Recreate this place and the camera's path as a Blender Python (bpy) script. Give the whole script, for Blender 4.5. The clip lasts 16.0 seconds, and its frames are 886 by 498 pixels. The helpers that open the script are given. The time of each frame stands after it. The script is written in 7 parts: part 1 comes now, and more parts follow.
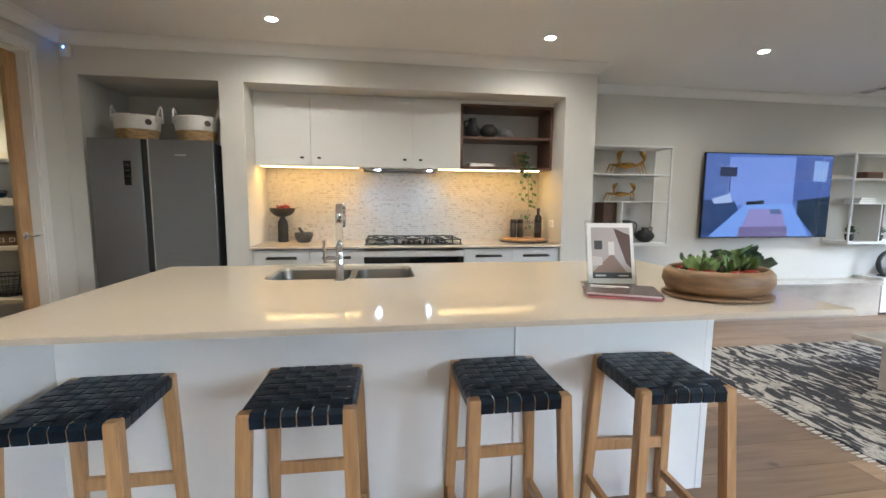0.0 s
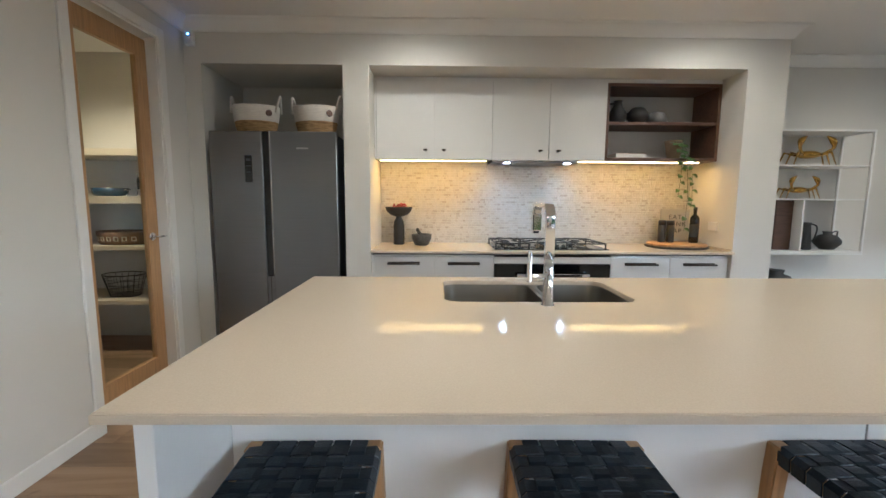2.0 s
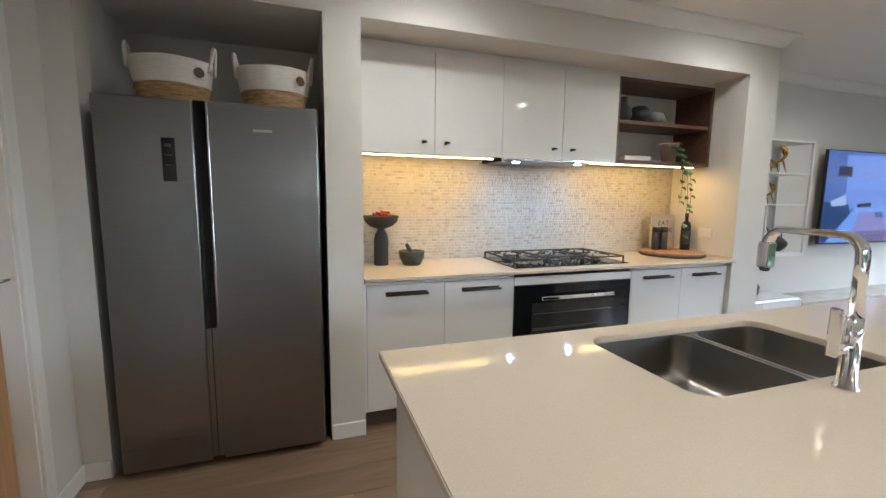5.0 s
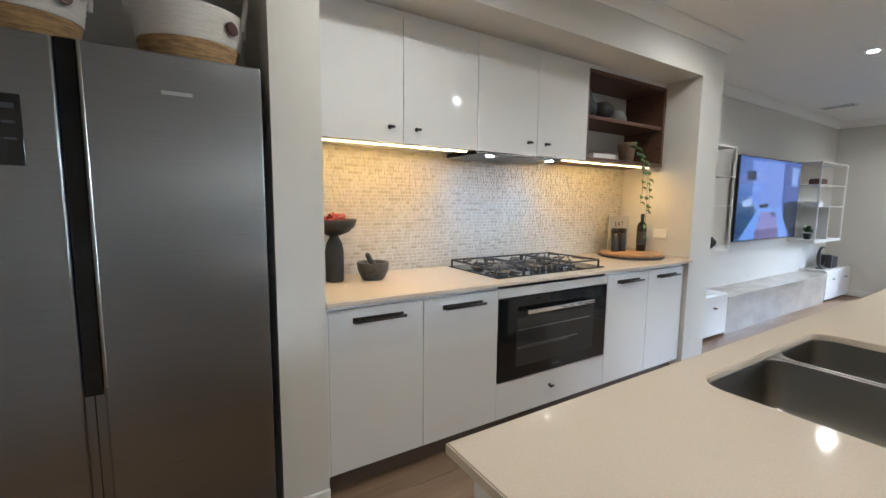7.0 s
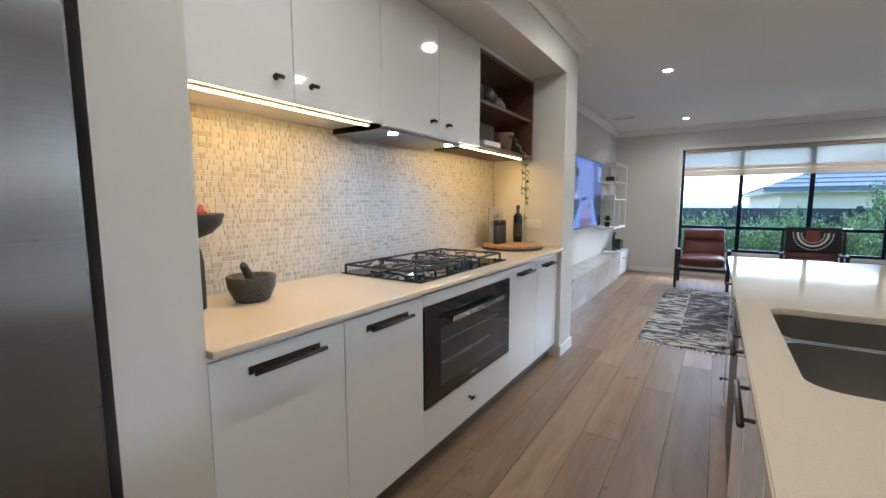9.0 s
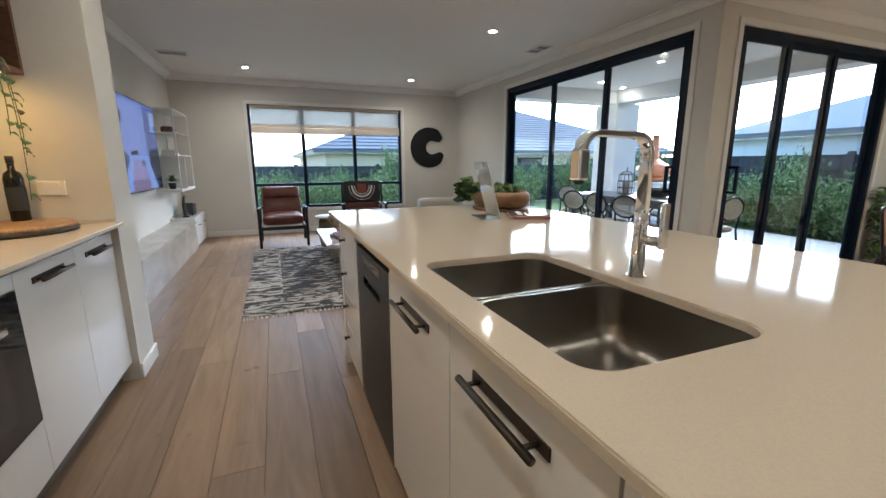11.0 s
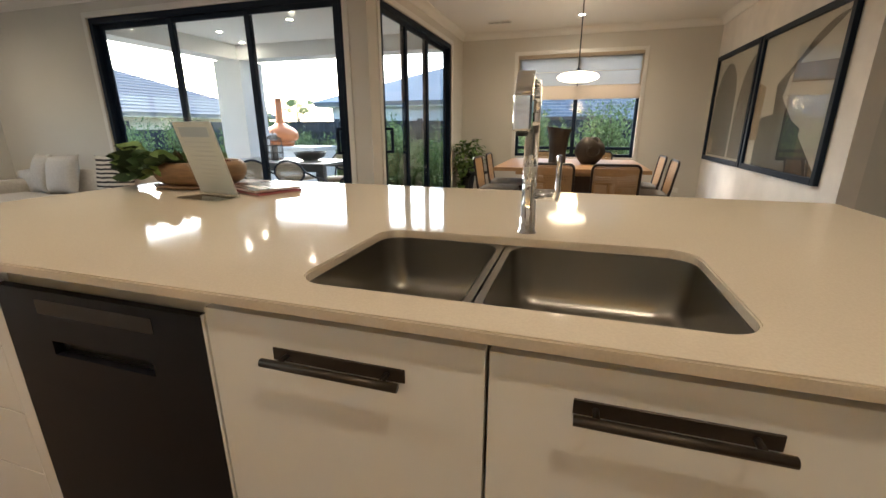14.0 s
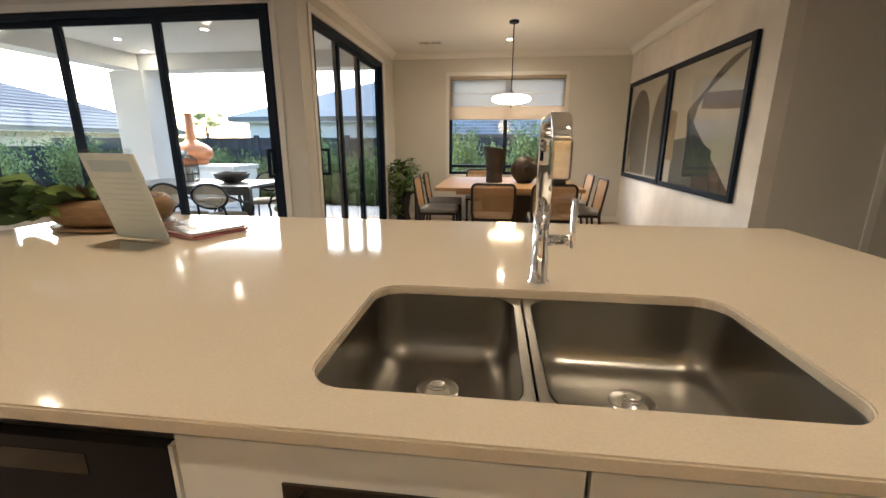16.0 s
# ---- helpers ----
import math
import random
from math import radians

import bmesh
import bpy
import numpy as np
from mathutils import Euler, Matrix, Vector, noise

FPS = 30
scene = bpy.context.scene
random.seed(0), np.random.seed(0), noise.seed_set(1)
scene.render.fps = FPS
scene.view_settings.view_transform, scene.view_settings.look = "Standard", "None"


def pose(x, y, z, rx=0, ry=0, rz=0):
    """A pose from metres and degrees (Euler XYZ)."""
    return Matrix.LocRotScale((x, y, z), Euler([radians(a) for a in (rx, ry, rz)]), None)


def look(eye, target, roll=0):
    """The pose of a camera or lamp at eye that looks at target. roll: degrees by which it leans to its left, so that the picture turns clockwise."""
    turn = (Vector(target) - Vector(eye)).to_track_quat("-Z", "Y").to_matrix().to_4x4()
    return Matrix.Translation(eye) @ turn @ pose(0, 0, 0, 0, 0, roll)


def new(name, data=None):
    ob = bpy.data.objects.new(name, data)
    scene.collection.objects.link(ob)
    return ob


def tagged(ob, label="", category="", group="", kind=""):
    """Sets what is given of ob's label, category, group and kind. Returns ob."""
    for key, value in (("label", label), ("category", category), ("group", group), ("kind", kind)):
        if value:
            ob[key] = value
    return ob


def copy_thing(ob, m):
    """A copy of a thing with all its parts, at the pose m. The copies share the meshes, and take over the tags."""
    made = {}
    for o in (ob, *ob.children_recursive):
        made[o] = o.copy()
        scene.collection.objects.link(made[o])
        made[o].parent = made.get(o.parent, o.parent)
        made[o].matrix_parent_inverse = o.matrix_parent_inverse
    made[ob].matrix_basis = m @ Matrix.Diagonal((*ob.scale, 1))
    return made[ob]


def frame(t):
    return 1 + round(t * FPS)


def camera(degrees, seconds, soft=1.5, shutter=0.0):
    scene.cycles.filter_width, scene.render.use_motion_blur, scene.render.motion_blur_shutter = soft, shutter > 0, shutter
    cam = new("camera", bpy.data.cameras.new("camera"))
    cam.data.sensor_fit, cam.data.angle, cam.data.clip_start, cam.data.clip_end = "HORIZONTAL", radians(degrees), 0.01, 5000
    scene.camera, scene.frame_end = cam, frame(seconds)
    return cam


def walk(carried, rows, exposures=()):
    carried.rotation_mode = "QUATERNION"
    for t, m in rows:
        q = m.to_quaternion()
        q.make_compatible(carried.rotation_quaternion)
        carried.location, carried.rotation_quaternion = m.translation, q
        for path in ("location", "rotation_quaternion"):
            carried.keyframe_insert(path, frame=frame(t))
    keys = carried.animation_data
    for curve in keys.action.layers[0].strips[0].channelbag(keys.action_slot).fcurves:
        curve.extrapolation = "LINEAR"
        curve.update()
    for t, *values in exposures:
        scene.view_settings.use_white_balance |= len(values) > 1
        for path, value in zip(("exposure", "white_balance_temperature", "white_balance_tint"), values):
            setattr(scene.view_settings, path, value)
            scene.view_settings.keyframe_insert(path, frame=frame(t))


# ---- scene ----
cam = camera(93.9, 16.0)
PATH = [
    (0, (0.053, 0.026, 1.302), (0.342, 1.993, 1.084), 0.4),
    (0.5, (-0.075, 0.149, 1.301), (0.166, 2.121, 1.072), 0.4),
    (1, (-0.249, 0.356, 1.303), (-0.08, 2.336, 1.072), 0.4),
    (1.5, (-0.401, 0.497, 1.297), (-0.309, 2.481, 1.062), 0.4),
    (2, (-0.564, 0.592, 1.305), (-0.536, 2.578, 1.072), 0.4),
    (2.5, (-0.734, 0.707, 1.334), (-0.732, 2.693, 1.094), 0.4),
    (3, (-0.91, 0.893, 1.352), (-0.867, 2.879, 1.116), 0.4),
    (3.5, (-1.058, 1.012, 1.364), (-0.918, 2.991, 1.114), 0.5),
    (4, (-1.205, 1.103, 1.37), (-0.919, 3.066, 1.115), 0.6),
    (4.5, (-1.3, 1.317, 1.372), (-0.841, 3.247, 1.119), 0.6),
    (5, (-1.387, 1.494, 1.367), (-0.751, 3.374, 1.123), 0.6),
    (7.5, (-1.616, 2.234, 1.329), (-0.48, 3.866, 1.119), 0.3),
    (8, (-1.672, 2.395, 1.317), (-0.421, 3.943, 1.121), -0.1),
    (10.3, (-1.172, 2.979, 1.25), (0.801, 2.932, 0.926), -0.3),
    (10.5, (-1.085, 2.968, 1.253), (0.869, 2.721, 0.905), -0.5),
    (11, (-0.964, 2.974, 1.224), (0.852, 2.242, 0.817), -0.2),
    (11.5, (-0.848, 3.058, 1.225), (0.751, 1.946, 0.769), 0.1),
    (12, (-0.683, 3.087, 1.22), (0.678, 1.706, 0.727), 0.2),
    (12.5, (-0.518, 3.068, 1.208), (0.604, 1.495, 0.692), 0.3),
    (13, (-0.406, 3.105, 1.208), (0.505, 1.407, 0.673), 0.2),
    (13.5, (-0.302, 3.169, 1.209), (0.416, 1.386, 0.655), 0.2),
    (14, (-0.26, 3.17, 1.19), (0.311, 1.338, 0.627), -0.1),
    (14.5, (-0.242, 3.191, 1.206), (0.204, 1.326, 0.638), -0.1),
    (15, (-0.195, 3.22, 1.248), (0.171, 1.334, 0.691), -0.0),
    (15.5, (-0.147, 3.127, 1.234), (0.156, 1.223, 0.701), 0.2),
    (16, (-0.04, 3.054, 1.247), (0.191, 1.131, 0.749), 0.1),
]
walk(cam, [(t, look(eye, target, roll)) for t, eye, target, roll in PATH], [(0, 3.18, 5250, 8), (2.0, 3.05, 5180, 8), (3.5, 3.03, 5130, 8), (5, 3.13, 5060, 8), (8, 3.08, 4980, 8), (10.5, 2.78, 5250, 9), (12.5, 2.72, 5900, 10), (16, 2.88, 6450, 12)])

# ---- light ----
world = bpy.data.worlds.new("world")
scene.world = world
world.use_nodes = True
wn = world.node_tree
sky = wn.nodes.new("ShaderNodeTexSky")
sky.sky_type, sky.sun_disc, sky.sun_elevation, sky.sun_rotation = "NISHITA", False, radians(32), radians(135)
sky.air_density, sky.dust_density = 1.0, 1.6
wn.links.new(sky.outputs[0], wn.nodes["Background"].inputs[0])
wn.nodes["Background"].inputs[1].default_value = 0.15
sun = new("sun", bpy.data.lights.new("sun", "SUN"))
sun.data.energy, sun.data.angle, sun.data.color = 1.5, radians(70), (0.92, 0.965, 1)
sun.matrix_world = look((0, 0, 6), (-7, 7, 0), 0)


# ---- materials ----
def links(tree, a, b):
    tree.links.new(a, b)


def mat(name, color, rough=0.5, metal=0.0, vary=0.0, scale=6.0, bump=0.0, bscale=60.0, stretch=(1, 1, 1), color2=None, coat=0.0, spread=0.0, spec=0.5):
    """Principled paint, wood, metal or stone with noise at two scales."""
    m = bpy.data.materials.new(name)
    m.use_nodes = True
    t = m.node_tree
    b = t.nodes["Principled BSDF"]
    b.inputs["Base Color"].default_value = (*color, 1)
    b.inputs["Roughness"].default_value = rough
    b.inputs["Metallic"].default_value = metal
    b.inputs["Coat Weight"].default_value = coat
    b.inputs["Specular IOR Level"].default_value = spec
    co = t.nodes.new("ShaderNodeTexCoord")
    mp = t.nodes.new("ShaderNodeMapping")
    mp.inputs["Scale"].default_value = stretch
    links(t, co.outputs["Object"], mp.inputs[0])
    out = None
    if vary or color2:
        n = t.nodes.new("ShaderNodeTexNoise")
        n.inputs["Scale"].default_value, n.inputs["Detail"].default_value = scale, 6
        links(t, mp.outputs[0], n.inputs[0])
        ramp = t.nodes.new("ShaderNodeValToRGB")
        c2 = color2 or [c * (1 - vary) for c in color]
        ramp.color_ramp.elements[0].position, ramp.color_ramp.elements[1].position = 0.3, 0.7
        ramp.color_ramp.elements[0].color = (*c2, 1)
        ramp.color_ramp.elements[1].color = (*[min(1, c * (1 + vary * 0.5)) for c in color], 1)
        links(t, n.outputs[0], ramp.inputs[0])
        out = ramp.outputs[0]
        rr = t.nodes.new("ShaderNodeMapRange")
        rr.inputs[3].default_value, rr.inputs[4].default_value = max(0.02, rough * 0.8), min(1, rough * 1.2)
        links(t, n.outputs[0], rr.inputs[0])
        links(t, rr.outputs[0], b.inputs["Roughness"])
    if spread:
        oi = t.nodes.new("ShaderNodeObjectInfo")
        hsv = t.nodes.new("ShaderNodeHueSaturation")
        mr = t.nodes.new("ShaderNodeMapRange")
        mr.inputs[3].default_value, mr.inputs[4].default_value = 1 - spread, 1 + spread
        links(t, oi.outputs["Random"], mr.inputs[0])
        links(t, mr.outputs[0], hsv.inputs["Value"])
        hsv.inputs["Color"].default_value = (*color, 1)
        if out:
            links(t, out, hsv.inputs["Color"])
        out = hsv.outputs[0]
    if out:
        links(t, out, b.inputs["Base Color"])
    if bump:
        n2 = t.nodes.new("ShaderNodeTexNoise")
        n2.inputs["Scale"].default_value, n2.inputs["Detail"].default_value = bscale, 4
        links(t, mp.outputs[0], n2.inputs[0])
        bp = t.nodes.new("ShaderNodeBump")
        bp.inputs["Strength"].default_value, bp.inputs["Distance"].default_value = bump, 0.01
        links(t, n2.outputs[0], bp.inputs["Height"])
        links(t, bp.outputs[0], b.inputs["Normal"])
    return m


def glow(name, color, strength):
    m = bpy.data.materials.new(name)
    m.use_nodes = True
    b = m.node_tree.nodes["Principled BSDF"]
    b.inputs["Base Color"].default_value = (0.8, 0.8, 0.8, 1)
    b.inputs["Emission Color"].default_value = (*color, 1)
    b.inputs["Emission Strength"].default_value = strength
    return m


def pane_glass(name, tint=(0.95, 0.97, 0.96)):
    m = bpy.data.materials.new(name)
    m.use_nodes = True
    t = m.node_tree
    t.nodes.clear()
    o = t.nodes.new("ShaderNodeOutputMaterial")
    mix, tr, gl, lw, pw, fr = [t.nodes.new("ShaderNode" + k) for k in ("MixShader", "BsdfTransparent", "BsdfGlossy", "LayerWeight", "Math", "Math")]
    lw.inputs[0].default_value = 0.5
    pw.operation, fr.operation = "POWER", "MULTIPLY_ADD"
    pw.inputs[1].default_value, fr.inputs[1].default_value, fr.inputs[2].default_value = 4.0, 0.7, 0.03
    links(t, lw.outputs["Facing"], pw.inputs[0])
    links(t, pw.outputs[0], fr.inputs[0])
    tr.inputs[0].default_value = (*tint, 1)
    gl.inputs["Roughness"].default_value = 0.01
    links(t, fr.outputs[0], mix.inputs[0])
    links(t, tr.outputs[0], mix.inputs[1])
    links(t, gl.outputs[0], mix.inputs[2])
    links(t, mix.outputs[0], o.inputs[0])
    return m


WALL = mat("wall_paint", (0.64, 0.62, 0.575), 0.65, vary=0.03, scale=1.5, bump=0.04, bscale=300)
CEIL = mat("ceiling_paint", (0.78, 0.77, 0.74), 0.7, vary=0.02, scale=1.2)
TRIM = mat("trim_gloss_paint", (0.75, 0.74, 0.71), 0.35)
LIMEWASH = mat("limewash_plaster", (0.74, 0.70, 0.65), 0.8, vary=0.16, scale=2.2, bump=0.1, bscale=14)
CAB = mat("white_gloss_cabinet", (0.74, 0.735, 0.72), 0.07, coat=0.3)
BENCH = mat("stone_benchtop", (0.575, 0.50, 0.40), 0.075, vary=0.05, scale=220, coat=0.0, spec=0.14)
BLACKF = mat("black_powder_coat", (0.004, 0.011, 0.026), 0.5, spec=0.2)
STEEL = mat("brushed_steel", (0.25, 0.255, 0.268), 0.30, 1.0, vary=0.05, scale=3, stretch=(1, 1, 60))
grain = STEEL.node_tree.nodes.new("ShaderNodeCombineXYZ")
grain.inputs[0].default_value = 1.0
STEEL.node_tree.nodes["Principled BSDF"].inputs["Anisotropic"].default_value = 0.75
links(STEEL.node_tree, grain.outputs[0], STEEL.node_tree.nodes["Principled BSDF"].inputs["Tangent"])
GLASS = pane_glass("window_glass")
CHROME = mat("chrome", (0.85, 0.85, 0.86), 0.05, 1.0)
BRONZE = mat("dark_bronze", (0.06, 0.05, 0.042), 0.38, 0.8)
SATIN = mat("satin_sink_steel", (0.30, 0.285, 0.26), 0.3, 1.0)
BGLASS = mat("black_glass", (0.008, 0.009, 0.01), 0.06)
MATTE = mat("matte_black_ceramic", (0.018, 0.018, 0.019), 0.55, vary=0.3, scale=20, bump=0.08, bscale=60)
IRON = mat("cast_iron", (0.016, 0.016, 0.017), 0.45, bump=0.1, bscale=120)
WALNUT = mat("walnut_board", (0.115, 0.058, 0.035), 0.45, vary=0.35, scale=4, stretch=(2, 10, 14), bump=0.03, bscale=30)
LEATHER = mat("navy_leather", (0.004, 0.011, 0.021), 0.36, vary=0.4, scale=30, bump=0.12, bscale=160, spread=0.3, spec=0.3)
KICK = mat("bronze_kickboard", (0.10, 0.075, 0.06), 0.4)
CREAM = mat("cream_melamine", (0.66, 0.58, 0.44), 0.5)
SEAGRASS = mat("seagrass", (0.42, 0.27, 0.12), 0.8, vary=0.5, scale=18, stretch=(1, 1, 5), bump=0.6, bscale=50)
COTTON = mat("white_cotton_rope", (0.72, 0.69, 0.64), 0.85, vary=0.1, scale=20, stretch=(1, 1, 8), bump=0.4, bscale=70)
LEAF = mat("houseplant_leaf", (0.055, 0.13, 0.028), 0.4, vary=0.5, scale=12, spread=0.25)
WHITEM = mat("white_powder_coat", (0.72, 0.72, 0.70), 0.4)
PAPER = mat("paper", (0.78, 0.77, 0.75), 0.6)
# near-black for hidden bodies, and for shade drawn in gap and vent
DARK = mat("dark_body_and_shade", (0.015, 0.015, 0.016), 0.5)
OAK = mat("honey_oak", (0.46, 0.27, 0.12), 0.4, vary=0.22, scale=5, stretch=(14, 14, 1), bump=0.05, bscale=40)


# ---- mesh helpers ----
def part(name, bm, material, parent=None, label="", smooth=False):
    me = bpy.data.meshes.new(name)
    bm.to_mesh(me)
    bm.free()
    for mt in (material if isinstance(material, (list, tuple)) else [material]):
        me.materials.append(mt)
    if smooth:
        for p in me.polygons:
            p.use_smooth = True
    ob = new(name, me)
    ob.parent = parent
    if label:
        tagged(ob, label)
    return ob


def thing(name, label, category, at=(0, 0, 0), rz=0, group=""):
    ob = new(name)
    ob.empty_display_size = 0.1
    ob.matrix_basis = pose(*at, 0, 0, rz)
    return tagged(ob, label, category, group)


def box(bm, x0, y0, z0, x1, y1, z1, bevel=0.0, segs=2, mi=0):
    r = bmesh.ops.create_cube(bm, size=1, matrix=Matrix.LocRotScale(((x0 + x1) / 2, (y0 + y1) / 2, (z0 + z1) / 2), None, (abs(x1 - x0), abs(y1 - y0), abs(z1 - z0))))
    vs = r["verts"]
    fs = {f for v in vs for f in v.link_faces}
    if bevel:
        es = list({e for v in vs for e in v.link_edges})
        g = bmesh.ops.bevel(bm, geom=es, offset=bevel, segments=segs, profile=0.5, affect="EDGES")
        fs |= set(g["faces"])
    for f in fs:
        if f.is_valid:
            f.material_index = mi
    return bm


def boxes(*rows, bevel=0.0):
    bm = bmesh.new()
    for r in rows:
        box(bm, *r, bevel=bevel)
    return bm


def struct(name, bm, material, label, smooth=False):
    return tagged(part(name, bm, material, None, "", smooth), label, kind="structure")


def prism(bm, pts, z0, z1):
    """An upright prism over a plan outline."""
    lo = [bm.verts.new((x, y, z0)) for x, y in pts]
    hi = [bm.verts.new((x, y, z1)) for x, y in pts]
    bm.faces.new(lo[::-1])
    bm.faces.new(hi)
    n = len(pts)
    for i in range(n):
        bm.faces.new((lo[i], lo[(i + 1) % n], hi[(i + 1) % n], hi[i]))
    return bm


def lathe(bm, prof, segs=32, m=None):
    """Turns a profile of (radius, height) about z."""
    rings = []
    for r, z in prof:
        rings.append([bm.verts.new((r * math.cos(2 * math.pi * i / segs), r * math.sin(2 * math.pi * i / segs), z)) if r > 1e-5 else None for i in range(segs)])
        if r <= 1e-5:
            rings[-1] = [bm.verts.new((0, 0, z))] * segs
    for a, b in zip(rings, rings[1:]):
        for i in range(segs):
            j = (i + 1) % segs
            vs = []
            for v in (a[i], a[j], b[j], b[i]):
                if v not in vs:
                    vs.append(v)
            if len(vs) > 2:
                bm.faces.new(vs)
    if m is not None:
        made = {v for r in rings for v in r}
        bmesh.ops.transform(bm, matrix=m, verts=list(made))
    return bm


def tube(bm, pts, r, segs=10, cap=True, flat=1.0):
    """A round bar along points; flat squeezes it."""
    pts = [Vector(p) for p in pts]
    rings = []
    prev = None
    for i, p in enumerate(pts):
        d = (pts[min(i + 1, len(pts) - 1)] - pts[max(i - 1, 0)]).normalized()
        u = d.cross(Vector((0, 0, 1))) if prev is None else (prev - d * prev.dot(d))
        if u.length < 1e-3:
            u = d.cross(Vector((0, 1, 0)))
        u.normalize()
        prev = u
        w = d.cross(u)
        rr = r[i] if isinstance(r, (list, tuple)) else r
        rings.append([bm.verts.new(p + (u * math.cos(2 * math.pi * k / segs) + w * math.sin(2 * math.pi * k / segs) * flat) * rr) for k in range(segs)])
    for a, b in zip(rings, rings[1:]):
        for k in range(segs):
            bm.faces.new((a[k], a[(k + 1) % segs], b[(k + 1) % segs], b[k]))
    if cap:
        bm.faces.new(rings[0][::-1])
        bm.faces.new(rings[-1])
    return bm


# ---- the house: floor, walls, ceiling ----
CH = 2.59
WT = 0.12
struct("ground", boxes((-500, -500, -0.35, 500, 500, -0.17)), mat("soil", (0.09, 0.1, 0.05), 0.9, vary=0.3, scale=2), "flat green and brown ground round the house")
struct("floor", boxes((-6, -3.98, -0.12, 1.70, 4.6, -0.016), (1.70, -0.64, -0.12, 7.07, 4.5, -0.016)), mat("underfloor", (0.12, 0.09, 0.06), 0.8), "timber underfloor beneath the oak boards")


def wall(name, label, rows, material=None):
    return struct(name, boxes(*rows), material or WALL, label)


# kitchen front wall with its two niches
KY, KB = 3.776, 4.40
wall("wall_kitchen", "greige painted kitchen wall with a refrigerator niche and a cooking niche", [
    (-2.50, KY, 0, -2.30, 4.52, CH), (-2.30, KY, 2.29, -1.268, 4.52, CH), (-1.268, KY, 0, -1.077, 4.52, CH), (-1.077, KY, 2.29, 1.745, 4.52, CH),
    (1.745, KY, 0, 2.05, 4.52, CH), (-2.30, 4.44, 0, -1.268, 4.52, 2.29), (-1.077, KB, 0, 1.745, 4.52, 2.29)])
wall("wall_television", "greige painted wall behind the television", [(2.05, KB, 0, 7.07, 4.52, CH)])
wall("wall_living", "greige painted living room wall with a wide window", [
    (6.95, -0.52, 0, 7.07, 0.64, CH), (6.95, 3.30, 0, 7.07, KB, CH), (6.95, 0.64, 0, 7.07, 3.30, 0.44), (6.95, 0.64, 2.20, 7.07, 3.30, CH)])
wall("wall_alfresco", "greige painted wall with a wide sliding door to the patio", [
    (5.00, -0.64, 0, 7.07, -0.52, CH), (1.83, -0.64, 2.352, 5.00, -0.52, CH), (1.592, -0.64, 0, 1.83, -0.52, CH)])
wall("wall_side", "greige painted wall with a sliding door to the patio", [
    (1.592, -0.775, 0, 1.712, -0.64, CH), (1.592, -3.22, 2.352, 1.712, -0.775, CH), (1.592, -3.98, 0, 1.712, -3.22, CH)])
wall("wall_dining", "greige painted dining room wall with a window", [
    (-2.15, -3.98, 0, -1.10, -3.86, CH), (0.695, -3.98, 0, 1.592, -3.86, CH), (-1.10, -3.98, 0, 0.695, -3.86, 0.74), (-1.10, -3.98, 2.25, 0.695, -3.86, CH)])
wall("wall_picture", "limewashed feature wall beside the dining table", [(-2.15, -3.86, 0, -2.035, -0.40, CH)], LIMEWASH)
wall("wall_hall", "taupe painted wall of the passage", [(-5.5, -0.52, 0, -2.15, -0.40, CH)])
wall("wall_pantry_door", "greige painted wall with the pantry door", [
    (-2.54, 0.9, 0, -2.42, 2.80, CH), (-2.54, 2.80, 2.36, -2.42, 3.48, CH), (-2.54, 3.48, 0, -2.42, KY, CH)])
wall("wall_pantry", "cream painted walls round the pantry", [
    (-5.5, 0.9, 0, -2.54, 1.02, CH), (-5.5, 4.48, 0, -2.50, 4.60, CH), (-5.62, -0.52, 0, -5.5, 4.60, CH), (-2.56, 3.78, 0, -2.501, 4.48, CH)])
struct("ceiling", boxes((-5.62, -3.98, CH, 1.712, 4.60, CH + 0.15), (1.712, -0.64, CH, 7.07, 4.52, CH + 0.15)), CEIL, "flat white plaster ceiling with recessed downlights")


def casing(name, label, axis, at, a0, a1, z0, z1, side, w=0.055, d=0.014, sill=False):
    """A flat trim round an opening; axis is the wall's normal."""
    bars = [(a0 - w, z0 - (w if sill else 0), a0, z1 + w), (a1, z0 - (w if sill else 0), a1 + w, z1 + w), (a0, z1, a1, z1 + w)]
    if sill:
        bars.append((a0, z0 - w, a1, z0))
    bm = bmesh.new()
    for p, q, r, s in bars:
        if axis == "x":
            box(bm, at, p, q, at + side * d, r, s, 0.003, 1)
        else:
            box(bm, p, at, q, r, at + side * d, s, 0.003, 1)
    return struct(name, bm, TRIM, label)


casing("trim_patio_door", "white timber trim round the patio door", "y", -0.52, 1.83, 5.00, 0, 2.352, 1)
casing("trim_side_door", "white timber trim round the side sliding door", "x", 1.592, -3.22, -0.775, 0, 2.352, -1)
casing("trim_living_window", "white timber trim round the living room window", "x", 6.95, 0.64, 3.30, 0.44, 2.20, -1, sill=True)
casing("trim_dining_window", "white timber trim round the dining window", "y", -3.86, -1.10, 0.695, 0.74, 2.25, 1, sill=True)


def bars(label, bounds, z0, z1, d, name="baseboard"):
    """Lengths of trim: rows of (x0, y0, x1, y1) in plan."""
    bm = bmesh.new()
    for x0, y0, x1, y1 in bounds:
        box(bm, x0, y0, z0, x1, y1, z1, 0.004, 1)
    return struct(name, bm, TRIM, label)


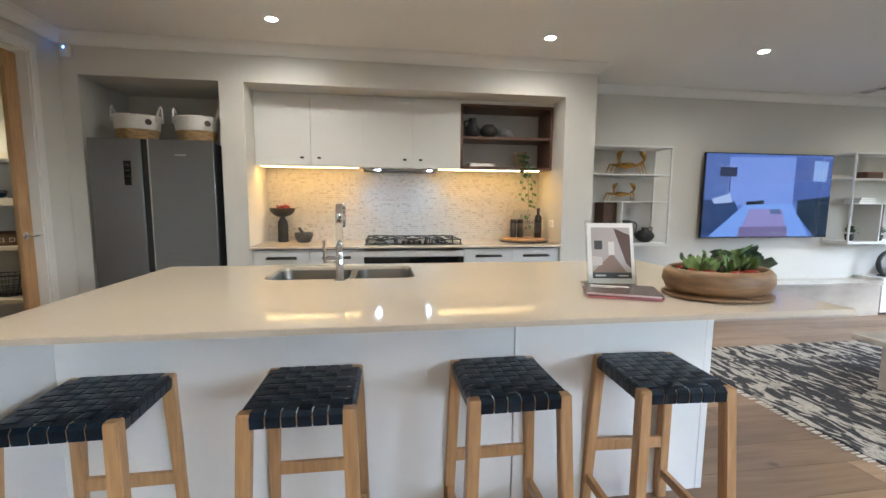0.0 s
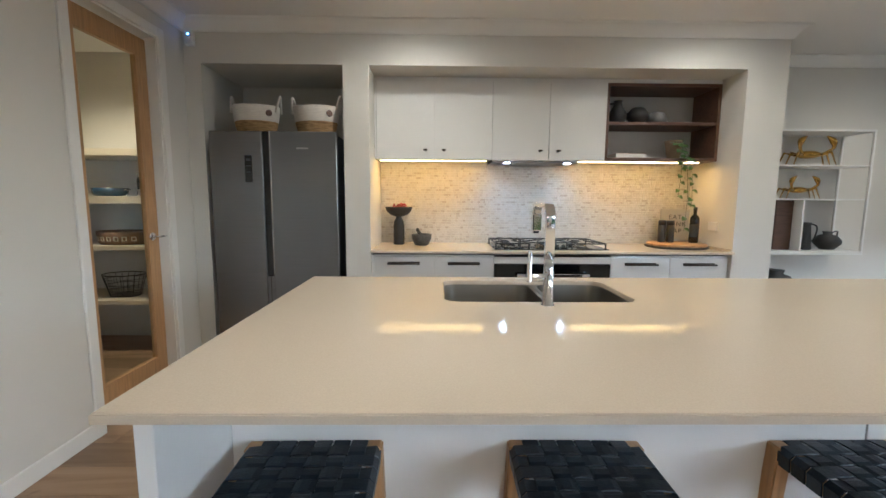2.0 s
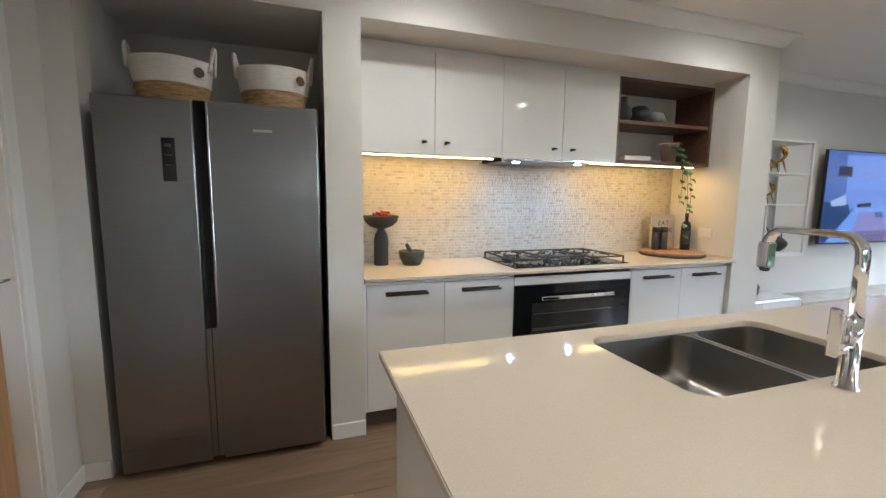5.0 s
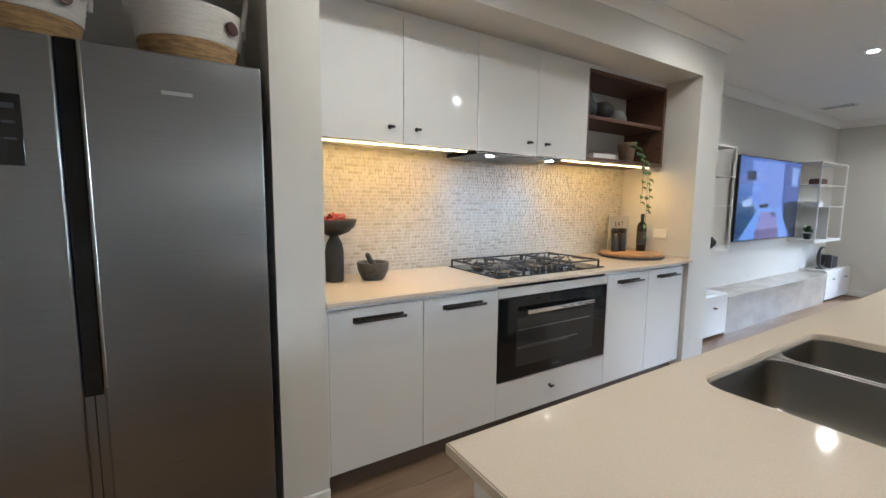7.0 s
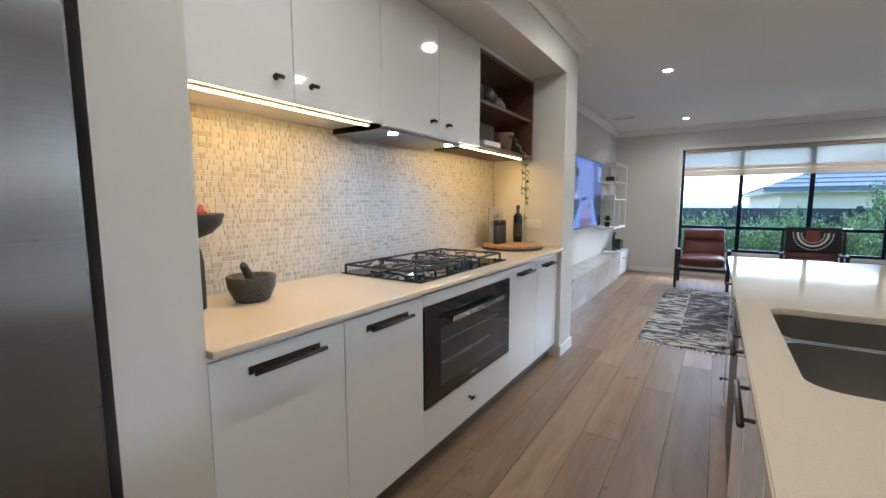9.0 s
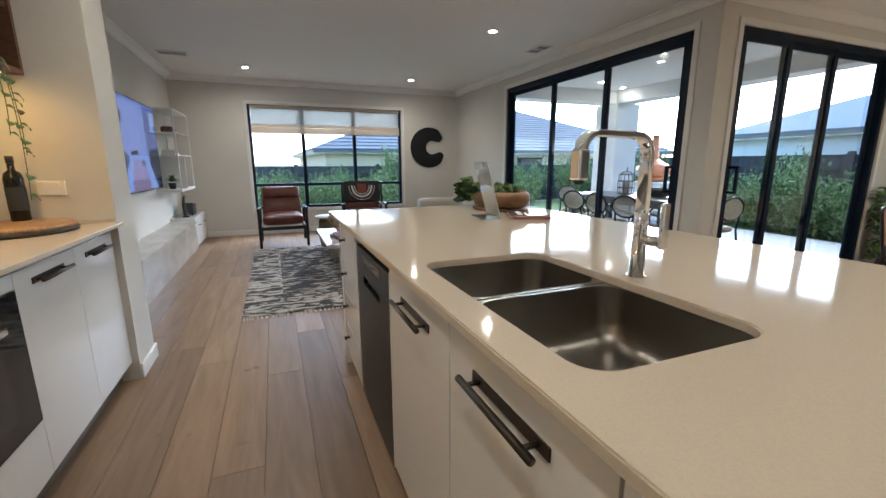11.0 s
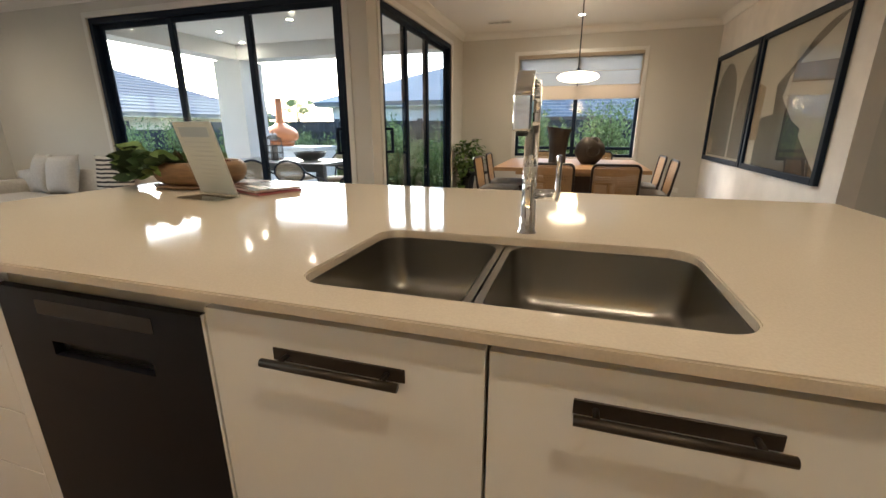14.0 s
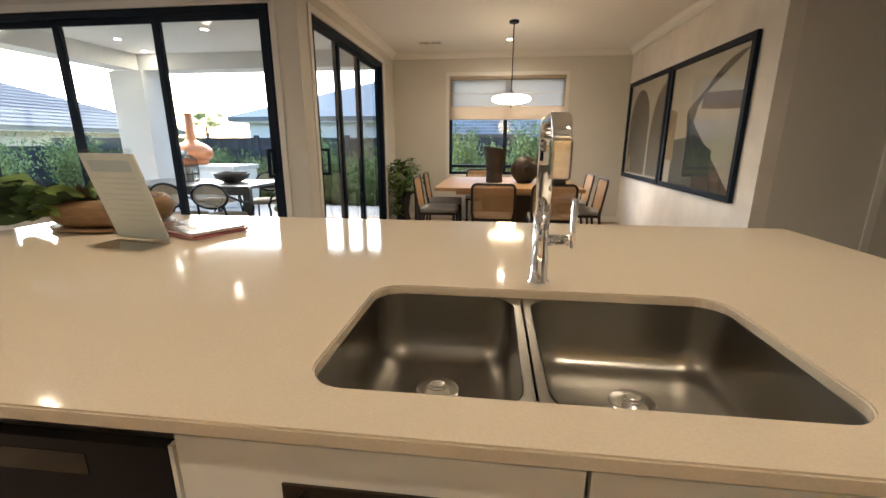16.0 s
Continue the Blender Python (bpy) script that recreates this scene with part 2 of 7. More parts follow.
SK = 0.014
bars("white painted timber skirting boards", [
    (-2.42, 0.9, -2.42 + SK, 2.745), (-2.42, 3.535, -2.42 + SK, KY), (-2.42, KY - SK, -2.30, KY), (-1.268, KY - SK, -1.077, KY),
    (1.745, KY - SK, 2.05 + SK, KY), (2.05, KY, 2.05 + SK, KB), (6.95 - SK, -0.52, 6.95, 4.40), (5.055, -0.52, 6.95, -0.52 + SK),
    (-2.035, -3.86, 1.592, -3.86 + SK), (1.592 - SK, -3.86, 1.592, -3.275), (1.592 - SK, -0.72, 1.592, -0.52), (1.592, -0.52, 1.775, -0.52 + SK),
    (-2.85, -0.40, -2.035, -0.40 + SK)], 0, 0.09, SK)


def cornice(runs):
    """A coved cornice; runs are (x0, y0, x1, y1) along the wall, walked with the room on the left-hand side."""
    bm = bmesh.new()
    prof = [(0, 0.085), (0.012, 0.085), (0.02, 0.07), (0.032, 0.045), (0.05, 0.025), (0.072, 0.014), (0.085, 0.012), (0.085, 0.0)]
    for x0, y0, x1, y1, e0, e1 in runs:
        d = Vector((x1 - x0, y1 - y0, 0)).normalized()
        nrm = Vector((-d.y, d.x, 0))
        a, b = [], []
        for u, v in prof:
            a.append(bm.verts.new(Vector((x0, y0, CH - v)) + nrm * u + d * u * e0))
            b.append(bm.verts.new(Vector((x1, y1, CH - v)) + nrm * u - d * u * e1))
        for k in range(len(prof) - 1):
            bm.faces.new((a[k], a[k + 1], b[k + 1], b[k]))
    return struct("cornice", bm, mat("cornice_paint", (0.78, 0.77, 0.74), 0.6), "white coved plaster cornice", True)


cornice([(2.05, KY, -2.42, KY, -1, 1), (2.05, KB, 2.05, KY, 1, -1), (6.95, KB, 2.05, KB, 1, 1), (6.95, -0.52, 6.95, KB, 1, 1), (1.592, -0.52, 6.95, -0.52, -1, 1),
         (1.592, -3.86, 1.592, -0.52, 1, -1), (-2.035, -3.86, 1.592, -3.86, 1, 1), (-2.035, -0.40, -2.035, -3.86, -1, 1), (-5.5, -0.40, -2.035, -0.40, 0, -1),
         (-2.42, KY, -2.42, 0.9, 1, 0)])


# ---- sliding doors and windows ----
def frame_bars(bm, axis, at0, at1, rows):
    """Bars in an opening; rows are (a0, z0, a1, z1)."""
    for a0, z0, a1, z1 in rows:
        if axis == "x":
            box(bm, at0, a0, z0, at1, a1, z1, 0.003, 1)
        else:
            box(bm, a0, at0, z0, a1, at1, z1, 0.003, 1)
    return bm


def ring(a0, z0, a1, z1, w):
    return [(a0, z0, a0 + w, z1), (a1 - w, z0, a1, z1), (a0 + w, z1 - w, a1 - w, z1), (a0 + w, z0, a1 - w, z0 + w)]


def pane(parent, axis, at, a0, z0, a1, z1):
    bm = bmesh.new()
    if axis == "x":
        box(bm, at - 0.003, a0, z0, at + 0.003, a1, z1)
    else:
        box(bm, a0, at - 0.003, z0, a1, at + 0.003, z1)
    ob = part("pane", bm, GLASS, parent)
    ob.visible_shadow = False
    return ob


def slider(name, label, axis, at, a0, a1, z1, edges, sgn, handle_at):
    """A stacking sliding door; edges are the sashes' borders, sgn the way the tracks step outward."""
    d = tagged(new(name), label, kind="structure")
    frame = frame_bars(bmesh.new(), axis, at - 0.05, at + 0.05, [(a0, 0, a0 + 0.05, z1), (a1 - 0.05, 0, a1, z1), (a0 + 0.05, z1 - 0.06, a1 - 0.05, z1), (a0 + 0.05, 0, a1 - 0.05, 0.03)])
    part("door_frame", frame, BLACKF, d)
    for k, (p, q) in enumerate(edges):
        o = at + sgn * (0.028 - 0.028 * k)
        sash = part("sash", frame_bars(bmesh.new(), axis, o - 0.014, o + 0.014, ring(p, 0.03, q, z1 - 0.05, 0.06)), BLACKF, d)
        pane(sash, axis, o, p + 0.055, 0.085, q - 0.055, z1 - 0.105)
    bm = bmesh.new()
    h0, h1, s_ = handle_at - 0.014, handle_at + 0.014, 1 if axis == "y" else -1
    for p, q, za, zb in ((0.02, 0.125, 0.94, 0.965), (0.02, 0.125, 1.165, 1.19), (0.10, 0.125, 0.965, 1.165), (0.02, 0.045, 0.965, 1.165)):
        frame_bars(bm, axis, min(at + s_ * p, at + s_ * q), max(at + s_ * p, at + s_ * q), [(h0, za, h1, zb)])
    part("door_handle", bm, BLACKF, d, "black square pull handle")


slider("door_1", "black aluminium three-panel sliding patio door", "y", -0.58, 1.83, 5.0, 2.352, [(3.86, 4.95), (2.86, 3.92), (1.88, 2.92)], -1, 1.93)
slider("door_2", "black aluminium stacked sliding door standing closed", "x", 1.652, -3.22, -0.775, 2.352, [(-3.17, -2.22), (-2.30, -1.44), (-1.52, -0.825)], 1, -0.87)

w1 = tagged(new("window_1"), "wide black aluminium living room window with awning sashes", kind="structure")
fb = ring(0.64, 0.44, 3.30, 2.20, 0.045) + [(1.50, 0.485, 1.56, 2.155), (2.40, 0.485, 2.46, 2.155), (0.685, 0.83, 1.50, 0.88), (1.56, 0.83, 2.40, 0.88), (2.46, 0.83, 3.255, 0.88)]
part("window_frame", frame_bars(bmesh.new(), "x", 6.99, 7.05, fb), BLACKF, w1)
for y0, y1 in ((0.68, 1.51), (1.55, 2.41), (2.45, 3.26)):
    for z0, z1 in ((0.48, 0.84), (0.87, 2.16)):
        pane(w1, "x", 7.02, y0, z0, y1, z1)
for yc in (1.09, 2.86):
    part("window_winder", boxes((6.965, yc - 0.07, 0.875, 6.99, yc + 0.07, 0.89), bevel=0.003), CHROME, w1)
part("window_sill", boxes((6.95, 0.64, 0.425, 7.0, 3.30, 0.44)), TRIM, w1)
w2 = tagged(new("window_2"), "black aluminium dining room window", kind="structure")
fb = ring(-1.10, 0.74, 0.695, 2.25, 0.045) + [(-0.232, 0.785, -0.172, 2.205), (-1.055, 0.85, -0.232, 0.895), (-0.172, 0.85, 0.65, 0.895)]
part("window_frame", frame_bars(bmesh.new(), "y", -3.96, -3.90, fb), BLACKF, w2)
for a0, a1 in ((-1.06, -0.225), (-0.18, 0.655)):
    for z0, z1 in ((0.78, 0.855), (0.89, 2.21)):
        pane(w2, "y", -3.93, a0, z0, a1, z1)
part("window_sill", boxes((-1.10, -3.90, 0.725, 0.695, -3.86, 0.74)), TRIM, w2)


# ---- roman blinds ----
def cloth(name, color, see):
    m = bpy.data.materials.new(name)
    m.use_nodes = True
    t = m.node_tree
    t.nodes.clear()
    o = t.nodes.new("ShaderNodeOutputMaterial")
    mix, tl, df, tr, mix2 = [t.nodes.new("ShaderNode" + k) for k in ("MixShader", "BsdfTranslucent", "BsdfDiffuse", "BsdfTransparent", "MixShader")]
    n, co, rp = t.nodes.new("ShaderNodeTexNoise"), t.nodes.new("ShaderNodeTexCoord"), t.nodes.new("ShaderNodeValToRGB")
    n.inputs["Scale"].default_value, n.inputs["Detail"].default_value = 160, 5
    links(t, co.outputs["Object"], n.inputs[0])
    rp.color_ramp.elements[0].color, rp.color_ramp.elements[1].color = (*[c * 0.85 for c in color], 1), (*color, 1)
    links(t, n.outputs[0], rp.inputs[0])
    for q in (tl, df):
        links(t, rp.outputs[0], q.inputs[0])
    mix.inputs[0].default_value = 0.5
    mix2.inputs[0].default_value = see
    links(t, tl.outputs[0], mix.inputs[1])
    links(t, df.outputs[0], mix.inputs[2])
    links(t, mix.outputs[0], mix2.inputs[1])
    links(t, tr.outputs[0], mix2.inputs[2])
    links(t, mix2.outputs[0], o.inputs[0])
    return m


LINEN, SHEER = cloth("linen_blind", (0.66, 0.56, 0.45), 0.02), cloth("sheer_blind", (0.45, 0.45, 0.435), 0.15)
rb = thing("roman_blind", "beige linen roman blind half raised over the living room window", "blind", (6.975, 1.97, 1.78))
part("headrail", boxes((-0.03, -1.29, 0.36, 0.012, 1.29, 0.41), bevel=0.004), LINEN, rb)
part("sheer_panel", boxes((-0.004, -1.28, 0.10, -0.002, 1.28, 0.36)), SHEER, rb)
part("folded_hem", boxes((-0.04, -1.29, -0.05, 0.0, 1.29, 0.05), (-0.032, -1.29, 0.053, 0.004, 1.29, 0.105), bevel=0.009), LINEN, rb)
rb = thing("roman_blind", "beige roman blind with sheer panel half lowered at the dining window", "blind", (-0.202, -3.885, 1.60))
part("headrail", boxes((-0.92, -0.012, 0.60, 0.92, 0.03, 0.67), bevel=0.004), LINEN, rb)
part("sheer_panel", boxes((-0.91, 0.0, 0.20, 0.91, 0.003, 0.60)), SHEER, rb)
for x in (-0.895, 0.895):
    part("side_border", boxes((x - 0.0175, 0.004, 0.20, x + 0.0175, 0.007, 0.60)), LINEN, rb)
part("batten", boxes((-0.91, 0.004, 0.395, 0.91, 0.012, 0.403), bevel=0.002), LINEN, rb)
part("folded_hem", boxes((-0.92, -0.005, 0.0, 0.92, 0.035, 0.20), bevel=0.008), LINEN, rb)


# ---- kitchen island ----
def rrect(x0, y0, x1, y1, r, n=8):
    pts = []
    for cx, cy, a in ((x1 - r, y1 - r, 0), (x0 + r, y1 - r, 90), (x0 + r, y0 + r, 180), (x1 - r, y0 + r, 270)):
        for k in range(n + 1):
            t = radians(a + 90 * k / n)
            pts.append((cx + r * math.cos(t), cy + r * math.sin(t)))
    return pts


def slab_with_hole(x0, y0, x1, y1, z0, z1, hole):
    """A slab with an opening: each point of the hole's outline joins the outer edge."""
    bm = bmesh.new()
    cx, cy = sum(p[0] for p in hole) / len(hole), sum(p[1] for p in hole) / len(hole)
    outer = []
    for px, py in hole:
        dx, dy = px - cx, py - cy
        k = min([((x1 if dx > 0 else x0) - cx) / dx if abs(dx) > 1e-9 else 1e9, ((y1 if dy > 0 else y0) - cy) / dy if abs(dy) > 1e-9 else 1e9])
        outer.append([cx + dx * k, cy + dy * k])
    for c in ((x0, y0), (x1, y0), (x1, y1), (x0, y1)):
        k = min(range(len(outer)), key=lambda i: (outer[i][0] - c[0]) ** 2 + (outer[i][1] - c[1]) ** 2)
        outer[k] = list(c)
    n = len(hole)
    V = {}
    for z in (z0, z1):
        V[z] = [bm.verts.new((*p, z)) for p in hole], [bm.verts.new((*p, z)) for p in outer]
    for i in range(n):
        j = (i + 1) % n
        bm.faces.new((V[z1][0][i], V[z1][1][i], V[z1][1][j], V[z1][0][j]))
        bm.faces.new((V[z0][0][j], V[z0][1][j], V[z0][1][i], V[z0][0][i]))
        bm.faces.new((V[z0][0][i], V[z1][0][i], V[z1][0][j], V[z0][0][j]))
        bm.faces.new((V[z0][1][j], V[z1][1][j], V[z1][1][i], V[z0][1][i]))
    edge = [e for e in bm.edges if all(v.co.z > z1 - 1e-6 for v in e.verts) and len(e.link_faces) == 2 and abs(e.link_faces[0].normal.z - e.link_faces[1].normal.z) > 0.5]
    bm.normal_update()
    edge = [e for e in bm.edges if all(abs(v.co.z - z1) < 1e-6 for v in e.verts) and len(e.link_faces) == 2 and min(abs(f.normal.z) for f in e.link_faces) < 0.5]
    bmesh.ops.bevel(bm, geom=edge, offset=0.003, segments=2, affect="EDGES", clamp_overlap=True)
    return bm


def pull(parent, cx, cy, cz, out, L=0.22, label="dark bronze bar pull on a back plate"):
    """A flat back plate with a round bar in front; out is +1 or -1 along y."""
    h = part("bar_handle", box(bmesh.new(), cx - L / 2, min(cy, cy + out * 0.004), cz - 0.012, cx + L / 2, max(cy, cy + out * 0.004), cz + 0.012, 0.001, 1), BRONZE, parent, label)
    bm = bmesh.new()
    for s in (-1, 1):
        tube(bm, [(cx + s * (L / 2 - 0.03), cy, cz), (cx + s * (L / 2 - 0.03), cy + out * 0.034, cz)], 0.005, 8)
    tube(bm, [(cx - L / 2, cy + out * 0.034, cz), (cx + L / 2, cy + out * 0.034, cz)], 0.0075, 12)
    part("bar", bm, BRONZE, h, "", True)


def knob(parent, cx, cy, cz, out, label="small dark bronze T knob"):
    bm = tube(bmesh.new(), [(cx, cy, cz), (cx, cy + out * 0.024, cz)], 0.0055, 10)
    lathe(bm, [(0, 0), (0.011, 0), (0.011, 0.003), (0, 0.003)], 12, pose(cx, cy, cz, -90 * out, 0, 0))
    tube(bm, [(cx - 0.016, cy + out * 0.024, cz), (cx + 0.016, cy + out * 0.024, cz)], 0.0075, 10)
    part("knob", bm, BRONZE, parent, label, True)


HOLE = rrect(-0.535, 2.145, 0.22, 2.568, 0.062)
top = thing("stone_benchtop", "pale cream engineered stone benchtop on the kitchen island", "benchtop", (0.305, 1.975, 0.88))
bm = slab_with_hole(-1.188, 1.302, 1.81, 2.660, 0.90, 0.92, HOLE)
bmesh.ops.translate(bm, verts=bm.verts, vec=(-0.305, -1.975, -0.88))
part("slab", bm, BENCH, top)

ib = thing("island_cabinet", "white kitchen island back panel and carcass with end panels", "kitchen island", (0.18, 2.1, 0))
X, Y = 0.18, 2.1
part("carcass", boxes((-1.125 - X, 1.64 - Y, 0.10, -0.64 - X, 2.60 - Y, 0.87), (-0.64 - X, 1.64 - Y, 0.10, 0.99 - X, 2.12 - Y, 0.87), (0.40 - X, 2.12 - Y, 0.10, 0.99 - X, 2.575 - Y, 0.86), (0.99 - X, 1.64 - Y, 0.10, 1.47 - X, 2.60 - Y, 0.87), (-0.64 - X, 2.12 - Y, 0.10, 0.40 - X, 2.60 - Y, 0.62)), CAB, ib)
part("top_rail", boxes((-1.10 - X, 2.57 - Y, 0.872, 1.47 - X, 2.59 - Y, 0.899)), CAB, ib)
for x0, x1 in ((-1.10, 0.588), (0.592, 1.47)):
    part("back_panel", boxes((x0 - X, 1.622 - Y, 0.0, x1 - X, 1.64 - Y, 0.899), bevel=0.0015), CAB, ib)
part("end_panel", boxes((-1.14 - X, 1.34 - Y, 0, -1.102 - X, 2.640 - Y, 0.899), bevel=0.0015), CAB, ib)
part("end_panel", boxes((1.472 - X, 1.622 - Y, 0, 1.505 - X, 2.640 - Y, 0.899), bevel=0.0015), CAB, ib)
part("kickboard", boxes((-1.10 - X, 2.53 - Y, 0, 1.47 - X, 2.545 - Y, 0.10)), KICK, ib)


def unit(name, label, x0, x1, y, z0, z1, out, handle, cat="cabinet", group=""):
    """A cabinet front with its handle; y is the face, out its way."""
    t = thing(name, label, cat, ((x0 + x1) / 2, y, z0), 0, group)
    w = (x1 - x0) / 2 - 0.0015
    part("door", boxes((-w, min(0, -out * 0.018), 0.0015, w, max(0, -out * 0.018), z1 - z0 - 0.0015), bevel=0.0012), CAB, t)
    handle(t, w, z1 - z0)
    return t


IY = 2.636
G = "doors and drawers of the island"
unit("cupboard_door", "white gloss bin cupboard front under the sink", -0.16, 0.366, IY, 0.11, 0.878, 1, lambda t, w, h: pull(t, -0.008, 0, h - 0.070, 1, 0.25), group=G)
unit("cupboard_door", "white gloss cupboard front with long bronze pull", -0.663, -0.163, IY, 0.11, 0.878, 1, lambda t, w, h: pull(t, 0.0, 0, h - 0.066, 1, 0.252), group=G)
unit("cupboard_door", "plain white gloss cupboard front at the end of the island", -1.10, -0.666, IY, 0.11, 0.878, 1, lambda t, w, h: pull(t, 0.0, 0, h - 0.11, 1, 0.2), group=G)
for k in range(4):
    unit("drawer", "narrow white gloss drawer front with one knob", 1.02, 1.47, IY, 0.11 + k * 0.192, 0.11 + (k + 1) * 0.192, 1, lambda t, w, h: knob(t, 0.09, 0, h - 0.07, 1), "drawer", "drawers of the island")

dw = thing("dishwasher", "black glass-fronted built-in dishwasher under the island top", "dishwasher", (0.675, IY, 0.098))
DWB = mat("black_steel_door", (0.008, 0.0085, 0.012), 0.3, spec=0.12)
part("door", boxes((-0.297, -0.02, 0.0, 0.297, 0.0, 0.60)), DWB, dw)
for x0, z0, x1 in ((-0.297, 0.60, -0.15), (0.15, 0.60, 0.297), (-0.15, 0.635, 0.15)):
    part("fascia_panel", boxes((x0, -0.02, z0, x1, 0.0, 0.755)), DWB, dw)
part("control_strip", boxes((-0.17, -0.0005, 0.70, 0.17, 0.001, 0.735)), BGLASS, dw)
part("handle_recess", boxes((-0.15, -0.038, 0.60, 0.15, -0.03, 0.635)), DARK, dw)
part("side_filler", boxes((-0.305, -0.02, 0.0, -0.2985, 0.0, 0.76)), CAB, dw)
part("side_filler", boxes((0.2985, -0.02, 0.0, 0.344, 0.0, 0.76)), CAB, dw)


# ---- double sink and tap ----
def bowl(x0, y0, x1, y1, depth, r):
    """A deep drawn bowl: a rounded well with a soft floor."""
    bm = bmesh.new()
    rings = []
    for inset, z in ((0, 0), (0.004, -depth * 0.5), (0.010, -depth * 0.8), (0.022, -depth * 0.94), (0.05, -depth), (0.12, -depth - 0.004)):
        rings.append([bm.verts.new((x, y, z)) for x, y in rrect(x0 + inset, y0 + inset, x1 - inset, y1 - inset, max(0.02, r - inset * 0.2), 8)])
    for a, b in zip(rings, rings[1:]):
        for i in range(len(a)):
            j = (i + 1) % len(a)
            bm.faces.new((a[j], a[i], b[i], b[j]))
    c = bm.verts.new(((x0 + x1) / 2, (y0 + y1) / 2, -depth - 0.006))
    for i in range(len(rings[-1])):
        j = (i + 1) % len(rings[-1])
        bm.faces.new((rings[-1][j], rings[-1][i], c))
    bmesh.ops.recalc_face_normals(bm, faces=bm.faces)
    bmesh.ops.reverse_faces(bm, faces=bm.faces)
    return bm


sk = thing("double_sink", "undermounted satin steel double bowl kitchen sink", "sink", (-0.157, 2.3565, 0.90))
rim = slab_with_hole(-0.405, -0.24, 0.0455, 0.24, -0.003, -0.001, rrect(-0.376, -0.211, 0.027, 0.211, 0.06))
part("rim", rim, SATIN, sk)
part("rim", slab_with_hole(0.0465, -0.24, 0.405, 0.24, -0.003, -0.001, rrect(0.065, -0.211, 0.376, 0.211, 0.06)), SATIN, sk)
for x0, x1 in ((-0.3765, 0.0275), (0.0645, 0.3765)):
    b = part("bowl", bowl(x0, -0.2115, x1, 0.2115, 0.155, 0.06), SATIN, sk, "", True)
    bm = lathe(bmesh.new(), [(0.0, 0.0045), (0.016, 0.004), (0.018, 0.009), (0.022, 0.008), (0.034, 0.001), (0.043, 0.003), (0.046, 0.0)], 32, pose((x0 + x1) / 2, -0.07, -0.158))
    part("drain", bm, CHROME, b, "chrome basket waste", True)

tap = thing("mixer_tap", "square necked chrome pull-out kitchen mixer tap", "tap", (-0.155, 2.085, 0.92))
part("base", lathe(bmesh.new(), [(0, 0), (0.026, 0), (0.026, 0.006), (0.020, 0.010), (0.018, 0.13), (0.018, 0.175), (0, 0.176)], 32), CHROME, tap, "", True)
path = [(0, 0, 0.17), (0, 0, 0.325)] + [(0, 0.045 - 0.045 * math.cos(radians(a)), 0.325 + 0.045 * math.sin(radians(a))) for a in range(12, 90, 12)] + [(0, 0.045, 0.37), (0, 0.17, 0.372)]
path += [(0, 0.17 + 0.04 * math.sin(radians(a)), 0.332 + 0.04 * math.cos(radians(a))) for a in range(12, 90, 12)] + [(0, 0.212, 0.33)]
bm = bmesh.new()
sec = rrect(-0.0175, -0.0085, 0.0175, 0.0085, 0.004, 3)
prev = []
for i, p in enumerate(path):
    d = (Vector(path[min(i + 1, len(path) - 1)]) - Vector(path[max(i - 1, 0)])).normalized()
    w = Vector((1, 0, 0)).cross(d)
    cur = [bm.verts.new(Vector(p) + Vector((1, 0, 0)) * u + w * v) for u, v in sec]
    if prev:
        for k in range(len(sec)):
            bm.faces.new((prev[k], prev[(k + 1) % len(sec)], cur[(k + 1) % len(sec)], cur[k]))
    else:
        bm.faces.new(cur)
    prev = cur
bm.faces.new(prev[::-1])
bmesh.ops.recalc_face_normals(bm, faces=bm.faces)
part("neck", bm, CHROME, tap, "", True)
head = part("spray_head", boxes((-0.0185, 0.197, 0.262, 0.0185, 0.227, 0.335), bevel=0.005), CHROME, tap)
part("spray_nozzle", lathe(bmesh.new(), [(0, 0), (0.010, 0), (0.0125, 0.004), (0.0125, 0.0085), (0, 0.0085)], 20, pose(0, 0.212, 0.253)), MATTE, head, "", True)
bm = tube(bmesh.new(), [(-0.016, 0, 0.105), (-0.062, 0, 0.105)], 0.014, 20)
part("side_valve", bm, CHROME, tap, "", True)
part("lever", boxes((-0.078, -0.012, 0.088, -0.064, 0.012, 0.205), bevel=0.005), CHROME, tap, "flat upright chrome lever")


# ---- woven stools ----
def ribbon(pts, w, side, th=0.003):
    """A strap along points, side the way of its width."""
    bm = bmesh.new()
    s = Vector(side) * w / 2
    prev = None
    for i, p in enumerate(pts):
        p = Vector(p)
        d = (Vector(pts[min(i + 1, len(pts) - 1)]) - Vector(pts[max(i - 1, 0)])).normalized()
        n = Vector(side).cross(d) * th / 2
        cur = [bm.verts.new(p + s - n), bm.verts.new(p + s * 0.94 + n), bm.verts.new(p - s * 0.94 + n), bm.verts.new(p - s - n)]
        if prev:
            for k in range(4):
                bm.faces.new((prev[k], prev[(k + 1) % 4], cur[(k + 1) % 4], cur[k]))
        else:
            bm.faces.new(cur[::-1])
        prev = cur
    bm.faces.new(prev)
    bmesh.ops.recalc_face_normals(bm, faces=bm.faces)
    return bm


